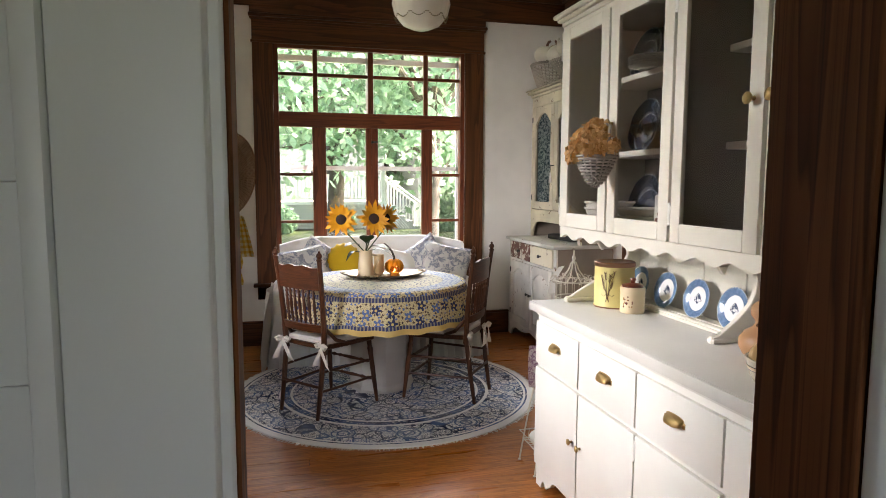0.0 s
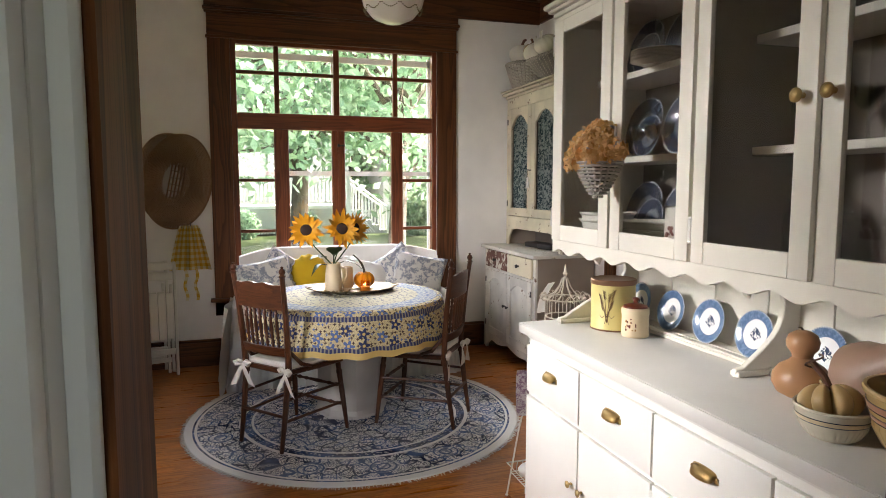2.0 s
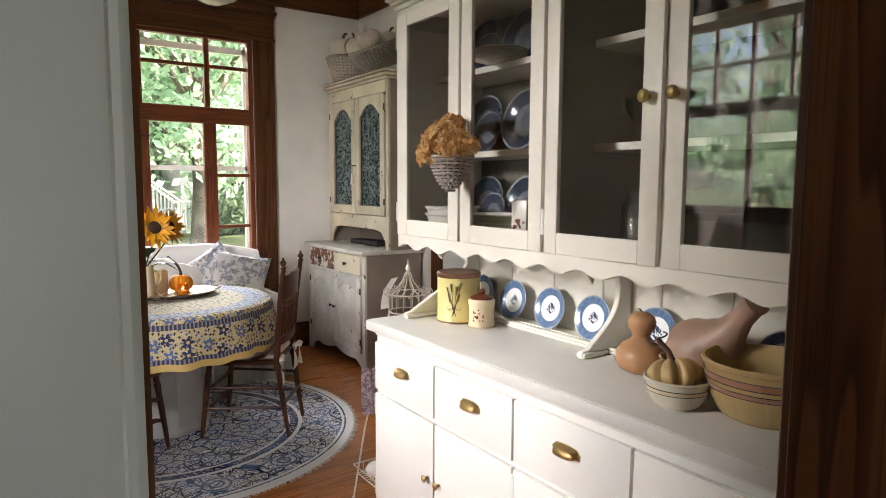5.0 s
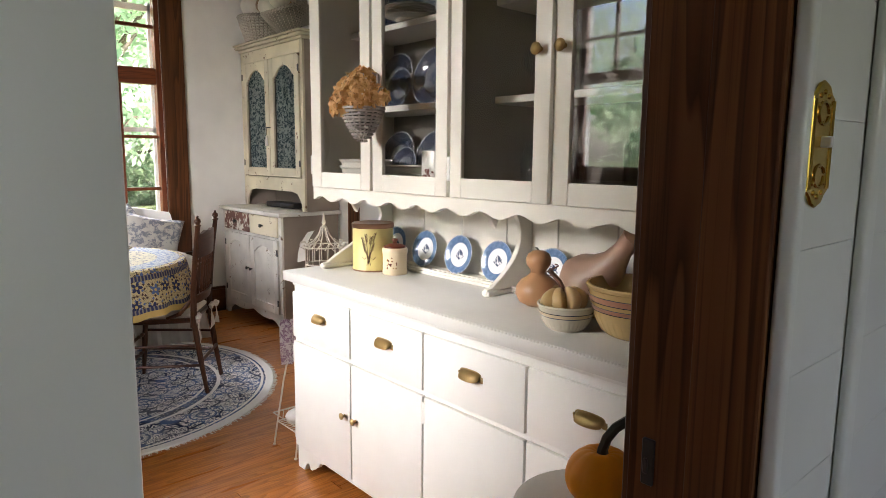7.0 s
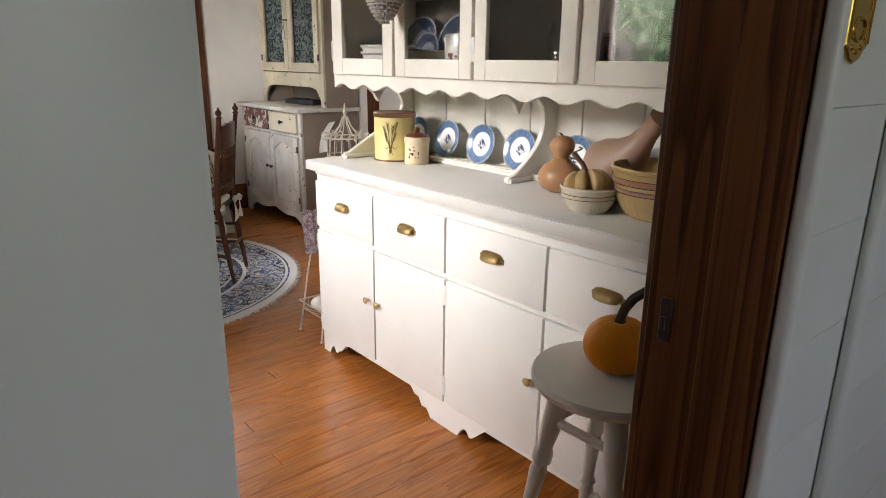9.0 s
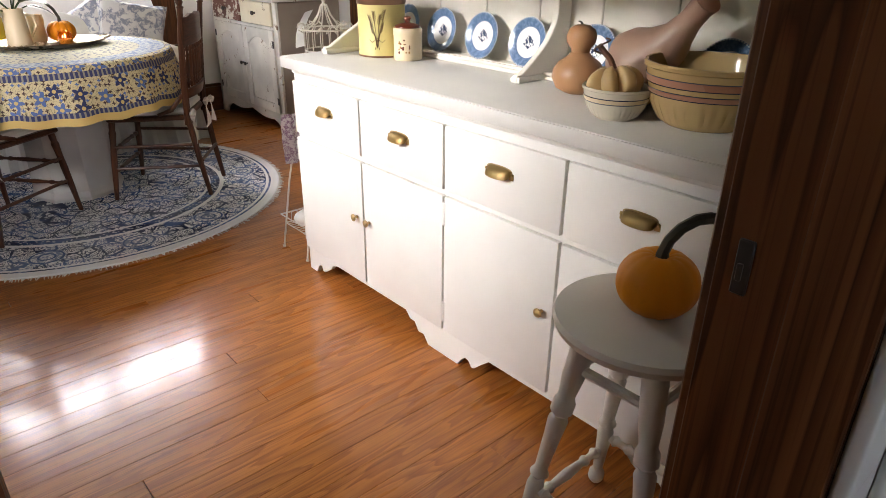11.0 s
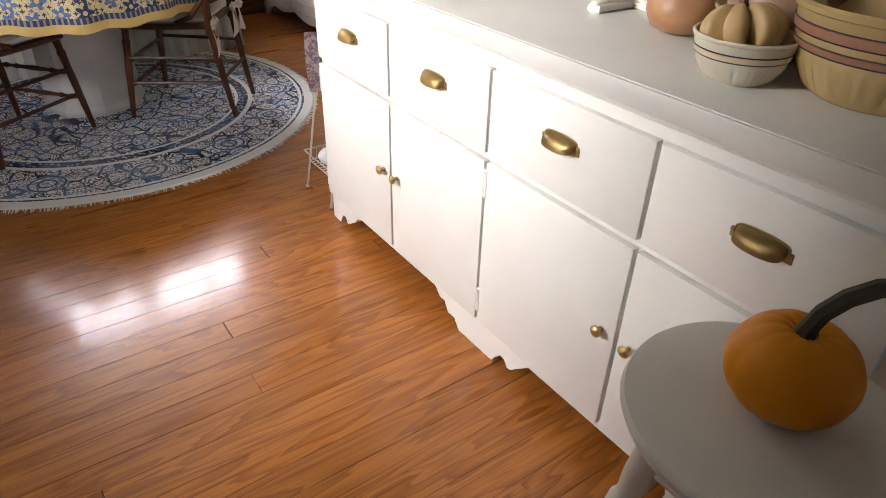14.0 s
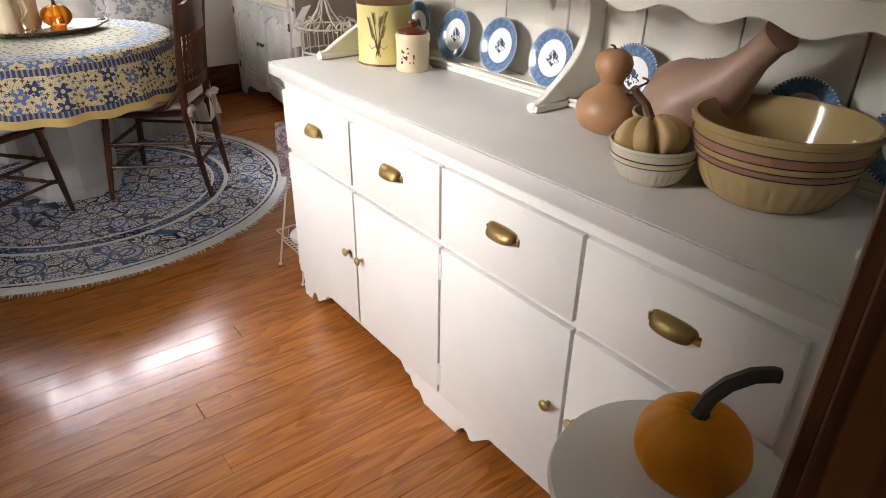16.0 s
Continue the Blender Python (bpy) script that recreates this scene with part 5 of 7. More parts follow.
jt = (-0.59, 1.80, ZT + 0.17)
sunflower(jt, (-0.765, 1.77, 1.20), (-0.25, -1, 0.15), 0.125)
sunflower(jt, (-0.535, 1.76, 1.205), (0.05, -1, 0.2), 0.125)
sunflower(jt, (-0.435, 1.82, 1.205), (0.75, -0.8, 0.2), 0.112)
leaves = thing("sunflower_leaves", "dark green sunflower leaves drooping from the pitcher", "leaves")
random.seed(8)
for k, (dx, dy, dz, s) in enumerate(((-0.09, -0.05, 0.05, 0.085), (0.06, -0.06, 0.03, 0.10), (0.0, -0.07, 0.09, 0.09), (0.13, -0.02, 0.0, 0.075), (-0.15, -0.07, -0.02, 0.045), (0.02, 0.05, 0.06, 0.05))):
    bm = bmesh.new()
    d = Vector((dx, dy, dz)).normalized()
    s2 = d.cross(Vector((0, 0, 1))).normalized()
    c0 = Vector(jt) + Vector((dx, dy, dz)) * 0.55 + Vector((0, 0, 0.03))
    rows = []
    for t, w in ((0, 0.05), (0.25, 0.55), (0.5, 0.6), (0.8, 0.35), (1.15, 0.02)):
        c = c0 + d * s * 1.5 * t + Vector((0, 0, -0.05 * t * t))
        rows.append((bm.verts.new(c - s2 * w * s + Vector((0, 0, 0.012 * w))), bm.verts.new(c), bm.verts.new(c + s2 * w * s + Vector((0, 0, 0.012 * w)))))
    for p, q in zip(rows, rows[1:]):
        bm.faces.new((p[0], p[1], q[1], q[0])), bm.faces.new((p[1], p[2], q[2], q[1]))
    tube([Vector(jt), c0], 0.003, 6, bm)
    part("leaf", bm, LEAF, leaves)


def pumpkin(at, r, squash, ribs, mat, label, stem_pts, stem_r, stem_mat, depth=0.085, tilt=(0, 0, 0), name="pumpkin", group="", seg=64):
    """A ribbed fruit with a dimple at its crown, and a bent stalk."""
    p = thing(name, label, "pumpkin" if name == "pumpkin" else name, group)
    p.matrix_basis = pose(*at, *tilt)
    def warp(v):
        a = math.atan2(v.y, v.x)
        rib = 1 - depth * abs(math.sin(ribs * a / 2)) ** 0.6 * 0 - depth * (0.5 + 0.5 * math.cos(ribs * a)) ** 3 * (1 - 0.3 * abs(v.z))
        return rib
    bm = ball(r, r, r * squash, (0, 0, 0), None, seg, 20, warp)
    for v in bm.verts:
        rr = math.hypot(v.co.x, v.co.y) / r
        dim = 0.20 * r * math.exp(-(rr / 0.28) ** 2)
        v.co.z += -dim if v.co.z > 0 else dim * 0.7
    low_z = min(v.co.z for v in bm.verts)
    for v in bm.verts:
        v.co.z -= low_z
    part("fruit", bm, mat, p)
    topz = 2 * r * squash * 0.86
    pts = [Vector(q) * r + Vector((0, 0, topz)) for q in stem_pts]
    n = len(pts)
    bm = tube(pts, [stem_r * (1.5 if i == 0 else 1.0 if i < n - 1 else 0.95) for i in range(n)], 7)
    part("stem", bm, stem_mat, p, "dry curved stalk")
    return p


pumpkin((-0.365, 1.90, ZT), 0.072, 0.84, 10, ORANGE, "small orange pumpkin with a long stem on the tray", [(0, 0, -0.1), (0, 0, 0.3), (-0.25, 0, 0.9), (-0.7, 0, 1.4), (-1.05, 0, 1.7)], 0.008, STEM)
can = thing("candle_jar", "lit tealight in a small glass jar on the tray", "candle", at=(-0.385, 1.755, ZT))
part("jar", lathe([(0, 0), (0.034, 0), (0.036, 0.004), (0.036, 0.052), (0.03, 0.06), (0.032, 0.07), (0.029, 0.07), (0.028, 0.06), (0.033, 0.05), (0.033, 0.006), (0, 0.005)], 28), AMBER, can, "amber-tinted glass jar")
part("wax", lathe([(0, 0.006), (0.031, 0.006), (0.031, 0.03), (0, 0.028)], 24), WAX, can)
part("flame", ball(0.004, 0.004, 0.011, (0, 0, 0.045), None, 10, 8), emitter("flame", (1.0, 0.5, 0.12), 4), can, "small candle flame")
beads = thing("bead_garland", "wooden bead garland with a jute tassel on the tray", "garland")
random.seed(2)
for i in range(22):
    a = i * 0.34
    rr = 0.075 + 0.02 * math.sin(i * 1.3)
    x, y = -0.585 + rr * math.cos(a) * 1.1, 1.755 + rr * math.sin(a) * 0.75
    if (x + 0.59) ** 2 + (y - 1.80) ** 2 > 0.07 ** 2:
        part("bead", ball(0.009, 0.009, 0.009, (x, y, ZT + 0.009), None, 12, 8), JUTE, beads)
owl = single("jug", lathe([(0, 0), (0.035, 0), (0.042, 0.03), (0.036, 0.08), (0.04, 0.12), (0.036, 0.145), (0.03, 0.145), (0.03, 0.12), (0, 0.1)], 24), CROCK, "small tan pottery jug behind the pitcher", "jug", "", (-0.475, 1.925, ZT))

# ---------- on the window wall ----------
bk = thing("wall_basket", "large oval tan wicker tray basket hung on the wall", "basket")
bk.matrix_basis = pose(-1.64, NW - 0.012, 1.52, 90, 0, 0) @ pose(0, 0, 0, 0, 0, -12)


def wicker_bowl(parent, a, b2, depth, rows_n, ribs, mat, wall=0.010):
    """Woven oval basket: ribs and rows of weft that pass before and behind them."""
    def rib_at(t, ang):
        k = (t ** 0.75) if t < 1 else 1
        return Vector((a * math.cos(ang) * k, b2 * math.sin(ang) * k, depth * (1 - t ** 3.2)))
    bm = bmesh.new()
    for i in range(ribs):
        ang = 2 * math.pi * i / ribs
        tube([rib_at(t, ang) for t in (0.3, 0.5, 0.7, 0.85, 0.95, 1.0)], 0.0035, 5, bm)
    part("ribs", bm, mat, parent)
    bm = bmesh.new()
    for r in range(rows_n):
        t = 0.3 + 0.7 * r / (rows_n - 1)
        pts = []
        for k in range(ribs * 2):
            ang = 2 * math.pi * k / (ribs * 2)
            off = 0.004 * math.cos(math.pi * (k + r))
            pts.append(rib_at(t, ang) + Vector((math.cos(ang) * off, math.sin(ang) * off, off)))
        tube(pts, 0.0042, 5, bm, True)
    part("weave", bm, mat, parent)
    bm = bmesh.new()
    for ph in (0, math.pi):
        tube([rib_at(1.0, 2 * math.pi * k / 90) * 1.01 + Vector((0, 0, 0.006 * math.sin(20 * 2 * math.pi * k / 90 + ph) + 0.004)) for k in range(90)], 0.007, 6, bm, True)
    part("rim", bm, mat, parent)


wicker_bowl(bk, 0.255, 0.375, 0.11, 30, 44, WICKERB)
bm = bmesh.new()
for k in range(5):
    tube([(-0.05 + 0.025 * k, -0.14, 0.108), (-0.05 + 0.025 * k, 0.14, 0.108)], 0.006, 6, bm)
for k in range(6):
    tube([(-0.06, -0.13 + 0.052 * k, 0.112), (0.06, -0.13 + 0.052 * k, 0.112)], 0.004, 6, bm)
part("base_slats", bm, WICKERB, bk)
bk2 = thing("wall_basket", "second wicker basket hanging behind the first", "basket")
bk2.matrix_basis = pose(-1.70, NW - 0.004, 1.535, 90, 0, 0)
wicker_bowl(bk2, 0.24, 0.36, 0.05, 22, 40, WICKERB)

# gingham apron on a hook
bm = bmesh.new()
lay = bm.loops.layers.uv.new("UVMap")
rows = []
for i in range(19):
    t = i / 18
    w = 0.07 + 0.09 * t ** 0.8
    rows.append([bm.verts.new((-1.555 + (u - 0.5) * 2 * w - 0.01, NW - 0.035 - 0.02 * math.sin(12 * u + 2 * t) * t - 0.012 * math.cos(25 * u), 1.17 - 0.36 * t)) for u in (k / 16 for k in range(17))])
for i in range(18):
    for k in range(16):
        f = bm.faces.new((rows[i][k], rows[i][k + 1], rows[i + 1][k + 1], rows[i + 1][k]))
        for lp, (a, c) in zip(f.loops, ((i, k), (i, k + 1), (i + 1, k + 1), (i + 1, k))):
            lp[lay].uv = (c / 16 * 0.42, a / 18 * 0.42)
for s in (-0.05, 0.03):
    n = 10
    vs = [(bm.verts.new((-1.555 + s - 0.012 + 0.01 * math.sin(i), NW - 0.03, 0.81 - 0.028 * i)), bm.verts.new((-1.555 + s + 0.012 + 0.01 * math.sin(i), NW - 0.028, 0.81 - 0.028 * i))) for i in range(n)]
    for p, q in zip(vs, vs[1:]):
        f = bm.faces.new((p[0], p[1], q[1], q[0]))
        for lp in f.loops:
            lp[lay].uv = (lp.vert.co.x, lp.vert.co.z)
bmesh.ops.solidify(bm, geom=bm.faces[:], thickness=0.002)
ap = single("apron", bm, GINGHAM, "yellow gingham apron hanging below the wicker basket", "apron")
part("hook", tube([(-1.555, NW - 0.001, 1.20), (-1.555, NW - 0.04, 1.19), (-1.555, NW - 0.045, 1.165)], 0.004, 6), IRON, ap)


def folding_chair(at, rz):
    fc = thing("folding_chair", "folded white slatted wooden chair leaning on the wall", "folding chair", "folded chairs at the wall", at, rz)
    for s in (-1, 1):
        part("leg", bx(bmesh.new(), s * 0.19 - 0.011, s * 0.19 + 0.011, -0.018, 0.018, 0.0, 0.90, 0.003), FOLDW, fc)
        part("leg", bx(bmesh.new(), s * 0.165 - 0.011, s * 0.165 + 0.011, 0.022, 0.055, 0.02, 0.72, 0.003), FOLDW, fc)
    for z in (0.84, 0.76):
        part("back_slat", bx(bmesh.new(), -0.178, 0.178, -0.012, 0.006, z, z + 0.055, 0.003), FOLDW, fc)
    for k in range(6):
        x = -0.145 + 0.058 * k
        part("seat_slat", bx(bmesh.new(), x - 0.027, x + 0.027, -0.042, -0.022, 0.30, 0.66, 0.003), FOLDW, fc)
    part("stretcher", bx(bmesh.new(), -0.178, 0.178, -0.01, 0.01, 0.17, 0.215, 0.003), FOLDW, fc)
    part("stretcher", bx(bmesh.new(), -0.154, 0.154, 0.03, 0.048, 0.10, 0.135, 0.003), FOLDW, fc)


folding_chair((-1.86, 2.86, 0.0), 12)
folding_chair((-1.93, 2.96, 0.0), 8)

# pendant globe
lamp = thing("pendant_lamp", "ribbed milk-glass pendant shade painted with small garlands", "lamp", at=(-0.345, 1.05, 2.365))
part("shade", lathe([(0, 0), (0.05, 0.004), (0.11, 0.03), (0.155, 0.085), (0.172, 0.15), (0.16, 0.215), (0.12, 0.265), (0.075, 0.29), (0.075, 0.31), (0, 0.31)], 72, None, None, lambda a, i: 1 + 0.018 * math.cos(24 * a)), MILK, lamp, "ribbed milk-glass shade")
bm = bmesh.new()
for k in range(10):
    a0 = 2 * math.pi * k / 10
    for j in range(9):
        t = j / 8
        a = a0 + (t - 0.5) * 0.55
        z = 0.075 - 0.022 * math.sin(math.pi * t)
        r = 0.150 + 0.02 * (z - 0.06) / 0.06 + 0.004
        ball(0.005, 0.005, 0.0035, (r * math.cos(a), r * math.sin(a), z), bm, 6, 5)
part("garland", bm, paint("garland_paint", (0.16, 0.13, 0.06), 0.5), lamp, "painted olive garlands")
part("fitter", lathe([(0, 0.30), (0.08, 0.30), (0.085, 0.32), (0.05, 0.36), (0.02, 0.38), (0, 0.38)], 28), BRASS, lamp)
part("rod", tube([(0, 0, 0.37), (0, 0, CZ - 2.365)], 0.008, 8), BRASS, lamp)
part("canopy", lathe([(0, CZ - 2.41), (0.03, CZ - 2.41), (0.06, CZ - 2.375), (0.062, CZ - 2.366), (0, CZ - 2.366)], 28), BRASS, lamp)

# ---------- the old cupboard ----------
cup = thing("old_cupboard", "distressed cream two-part cupboard with toile-curtained doors", "cupboard")
LX, LY0, LY1, LZ = 0.985, 2.0, 3.07, 0.955     # lower part
part("lower_side", bx(bmesh.new(), LX + 0.02, 1.50, LY0, LY0 + 0.02, 0.0, LZ - 0.03, 0.003), TAUPESHADE, cup, "taupe side panel with its shade painted in")
part("lower_side", bx(bmesh.new(), LX + 0.02, 1.50, LY1 - 0.02, LY1, 0.0, LZ - 0.03, 0.003), TAUPESHADE, cup)
part("carcass", box(LX + 0.03, 1.49, LY0 + 0.02, LY1 - 0.02, 0.13, LZ - 0.03), SHABBYW, cup)
w = LY1 - LY0
skirt_line = [(LY0, 0), (LY0 + 0.05, 0), (LY0 + 0.07, 0.04), (LY0 + 0.13, 0.075)]
for k in range(1, 16):
    t = k / 16
    skirt_line.append((LY0 + 0.13 + (w - 0.26) * t, 0.095 - 0.03 * abs(math.sin(2 * math.pi * t)) + 0.02 * math.sin(math.pi * t)))
skirt_line += [(LY1 - 0.13, 0.075), (LY1 - 0.07, 0.04), (LY1 - 0.05, 0), (LY1, 0), (LY1, 0.16), (LY0, 0.16)]
part("skirt_board", slab(skirt_line, "x", LX, LX + 0.02, None, 0.003), SHABBYW, cup, "scalloped worn white skirt board")
for y0, y1 in ((LY0, LY0 + 0.05), (LY1 - 0.05, LY1)):
    part("stile", bx(bmesh.new(), LX, LX + 0.02, y0, y1, 0.16, LZ - 0.03, 0.003), SHABBYW, cup)
part("counter", bx(bmesh.new(), LX - 0.035, 1.51, LY0 - 0.03, LY1 + 0.02, LZ - 0.03, LZ, 0.006, 2), SHABBYW, cup, "worn painted counter edge")
my = (LY0 + LY1) / 2


def arched_door(parent, x, y0, y1, z0, z1, mat, panel, rail=0.06, arch=0.05, thick=0.02):
    """Frame-and-panel door with a shouldered arch over the panel."""
    d = part("door", bx(bmesh.new(), x, x + thick, y0, y0 + rail, z0, z1, 0.003), mat, parent)
    part("stile", bx(bmesh.new(), x, x + thick, y1 - rail, y1, z0, z1, 0.003), mat, d)
    part("rail", bx(bmesh.new(), x + 0.0003, x + thick, y0 + rail, y1 - rail, z0, z0 + rail, 0.002), mat, d)
    a, c = y0 + rail, y1 - rail
    pts = [(a, z1), (a, z1 - rail - arch), (a + 0.012, z1 - rail - arch), (a + 0.014, z1 - rail - arch + 0.012)]
    for k in range(13):
        t = k / 12
        pts.append((a + 0.03 + (c - a - 0.06) * t, z1 - rail - arch + 0.015 + (arch - 0.012) * math.sin(math.pi * t) ** 0.8))
    pts += [(c - 0.014, z1 - rail - arch + 0.012), (c - 0.012, z1 - rail - arch), (c, z1 - rail - arch), (c, z1)]
    part("arched_rail", slab(pts, "x", x + 0.0003, x + thick, None, 0.002), mat, d)
    if panel:
        part("panel", bx(bmesh.new(), x + 0.011, x + 0.017, a - 0.004, c + 0.004, z0 + rail - 0.004, z1 - 0.01), panel, d)
    return d


for y0, y1, s in ((LY0 + 0.055, my - 0.004, 1), (my + 0.004, LY1 - 0.055, -1)):
    d = arched_door(cup, LX - 0.012, y0, y1, 0.15, 0.735, SHABBYW, SHABBYW, 0.065, 0.06)
    part("knob", lathe([(0.006, 0), (0.006, 0.01), (0.013, 0.016), (0.013, 0.024), (0, 0.029)], 14, None, Matrix.Translation((LX - 0.012, (y1 - 0.03) if s > 0 else (y0 + 0.03), 0.46)) @ Matrix.Rotation(-math.pi / 2, 4, "Y")), IRON, d)
    yh = y0 + 0.003 if s > 0 else y1 - 0.003
    for z in (0.24, 0.64):
        part("hinge", bx(bmesh.new(), LX - 0.015, LX - 0.01, yh - 0.01, yh + 0.01, z - 0.025, z + 0.025, 0.001), IRON, d)
part("rail", bx(bmesh.new(), LX, LX + 0.02, LY0 + 0.05, LY1 - 0.05, 0.735, 0.755, 0.002), SHABBYW, cup)
for (y0, y1), m, lab in (((LY0 + 0.055, my - 0.006), SHABBY, "cream-painted drawer"), ((my + 0.006, LY1 - 0.055), PEELED, "drawer with paint peeled to red-brown")):
    dr = part("drawer", bx(bmesh.new(), LX - 0.012, LX + 0.01, y0, y1, 0.76, 0.915, 0.005), m, cup, lab)
    part("knob", lathe([(0.008, 0), (0.007, 0.01), (0.015, 0.018), (0.014, 0.028), (0, 0.033)], 14, None, Matrix.Translation((LX - 0.012, (y0 + y1) / 2, 0.838)) @ Matrix.Rotation(-math.pi / 2, 4, "Y")), IRON, dr)
# upper part
QX, QY0, QY1, QZ1 = 1.19, 1.99, 3.06, 2.27
part("upper_side", bx(bmesh.new(), QX + 0.02, 1.50, QY0, QY0 + 0.02, LZ, QZ1, 0.003), TAUPESHADE, cup, "taupe side panel with its shade painted in")
part("upper_side", bx(bmesh.new(), QX + 0.02, 1.50, QY1 - 0.02, QY1, LZ, QZ1, 0.003), TAUPESHADE, cup)
part("back_panel", box(1.48, 1.49, QY0 + 0.02, QY1 - 0.02, LZ, QZ1), INSIDESHADE, cup)
part("inner_shelf", bx(bmesh.new(), QX + 0.02, 1.48, QY0 + 0.02, QY1 - 0.02, 1.19, 1.21), SHABBY, cup)
arch_pts = [(QY0, LZ), (QY0 + 0.045, LZ), (QY0 + 0.06, LZ + 0.07), (QY0 + 0.12, LZ + 0.135)]
for k in range(1, 10):
    t = k / 10
    arch_pts.append((QY0 + 0.12 + (QY1 - QY0 - 0.24) * t, LZ + 0.150))
arch_pts += [(QY1 - 0.12, LZ + 0.135), (QY1 - 0.06, LZ + 0.07), (QY1 - 0.045, LZ), (QY1, LZ), (QY1, 1.215), (QY0, 1.215)]
part("arched_board", slab(arch_pts, "x", QX, QX + 0.02, None, 0.003), SHABBY, cup, "arched cream board over the counter")
for y0, y1 in ((QY0, QY0 + 0.04), (QY1 - 0.04, QY1)):
    part("stile", bx(bmesh.new(), QX, QX + 0.02, y0, y1, 1.215, QZ1, 0.003), SHABBY, cup)
part("rail", bx(bmesh.new(), QX, QX + 0.02, QY0 + 0.04, QY1 - 0.04, 2.175, QZ1, 0.003), SHABBY, cup)
qm = (QY0 + QY1) / 2
for y0, y1, s in ((QY0 + 0.045, qm - 0.003, 1), (qm + 0.003, QY1 - 0.045, -1)):
    d = arched_door(cup, QX - 0.012, y0, y1, 1.222, 2.17, SHABBY, None, 0.07, 0.09)
    bm = bmesh.new()
    n = 60
    a, c = y0 + 0.06, y1 - 0.06
    rows = [[bm.verts.new((QX + 0.022 + 0.006 * math.sin(k * 1.15) + 0.003 * math.sin(k * 0.43 + z), a + (c - a) * k / n, z)) for k in range(n + 1)] for z in (1.275, 1.6, 1.9, 2.14)]
    for p, q in zip(rows, rows[1:]):
        for k in range(n):
            bm.faces.new((p[k], p[k + 1], q[k + 1], q[k]))
    bmesh.ops.solidify(bm, geom=bm.faces[:], thickness=0.002)
    part("curtain", bm, CURTAIN, d, "gathered blue-green toile curtain")
    yh = y0 + 0.003 if s > 0 else y1 - 0.003
    for z in (1.33, 2.06):
        part("hinge", bx(bmesh.new(), QX - 0.015, QX - 0.01, yh - 0.01, yh + 0.01, z - 0.025, z + 0.025, 0.001), IRON, d)
lt = part("latch", tube([(QX - 0.016, qm - 0.02, 1.62), (QX - 0.03, qm + 0.0, 1.62), (QX - 0.02, qm + 0.05, 1.625)], 0.005, 8), IRON, cup, "dark iron turn latch")
tas = part("tassel", lathe([(0.002, 0.07), (0.009, 0.06), (0.006, 0.05), (0.011, 0.03), (0.014, -0.02), (0, -0.022)], 12, None, Matrix.Translation((QX - 0.024, qm + 0.035, 1.49))), LINEN, cup, "cream tassel on a cord")
part("cord", tube([(QX - 0.024, qm + 0.035, 1.56), (QX - 0.024, qm + 0.03, 1.62)], 0.002, 6), IRON, tas)
b = bx(bmesh.new(), QX - 0.015, 1.51, QY0 - 0.015, QY1 + 0.012, QZ1, QZ1 + 0.025, 0.006)
bx(b, QX - 0.045, 1.515, QY0 - 0.04, QY1 + 0.025, QZ1 + 0.025, QZ1 + 0.05, 0.009)
bx(b, QX - 0.06, 1.515, QY0 - 0.055, QY1 + 0.03, QZ1 + 0.05, QZ1 + 0.065, 0.006)
part("cornice", b, SHABBY, cup, "worn moulded cornice")
# dark things in the arched recess
for y, ln in ((2.62, 0.22), (2.40, 0.18)):
    single("iron_tool", bx(bmesh.new(), -0.06, 0.06, -ln / 2, ln / 2, 0, 0.045, 0.012, 3), IRON, "old dark iron kitchen tool in the cupboard recess", "tool", "", (1.30, y, LZ), 12)

# baskets of pumpkins on the cupboard
TOPZ = QZ1 + 0.066


def woven(parent, r0, r1, h, mat, stakes=34, rows_n=18, centre=(0, 0, 0)):
    c0 = Vector(centre)
    def at(t, a, off=0.0):
        r = r0 + (r1 - r0) * t ** 0.8 + off
        return c0 + Vector((r * math.cos(a), r * math.sin(a), h * t + 0.004))
    bm = bmesh.new()
    for i in range(stakes):
        a = 2 * math.pi * i / stakes
        tube([at(t, a) for t in (0, 0.35, 0.7, 1.0)], 0.004, 5, bm)
    part("stakes", bm, mat, parent)
    bm = bmesh.new()
    for r in range(rows_n):
        tube([at(r / (rows_n - 1), 2 * math.pi * k / (2 * stakes), 0.005 * math.cos(math.pi * (k + r))) for k in range(2 * stakes)], 0.0052, 5, bm, True)
    part("weave", bm, mat, parent)
    bm = bmesh.new()
    for ph in (0, math.pi):
        tube([at(1.0, 2 * math.pi * k / 96, 0.006 * math.cos(24 * 2 * math.pi * k / 96 + ph)) + Vector((0, 0, 0.008 * math.sin(24 * 2 * math.pi * k / 96 + ph))) for k in range(96)], 0.007, 6, bm, True)
    part("rim", bm, mat, parent)
    part("bottom", lathe([(0, 0), (r0, 0), (r0, 0.008), (0, 0.008)], 32, None, Matrix.Translation(c0)), mat, parent)


bas = thing("wicker_basket", "round whitewashed wicker basket on the cupboard top", "basket", "baskets on the cupboard", (1.29, 2.81, TOPZ))
woven(bas, 0.135, 0.205, 0.20, WICKERW)
bas2 = thing("wicker_basket", "tilted whitewashed wicker basket with a hoop handle on the cupboard", "basket", "baskets on the cupboard")
bas2.matrix_basis = pose(1.30, 2.30, TOPZ + 0.055, 0, -22, 0)
woven(bas2, 0.13, 0.20, 0.17, WICKERW)
bm = bmesh.new()
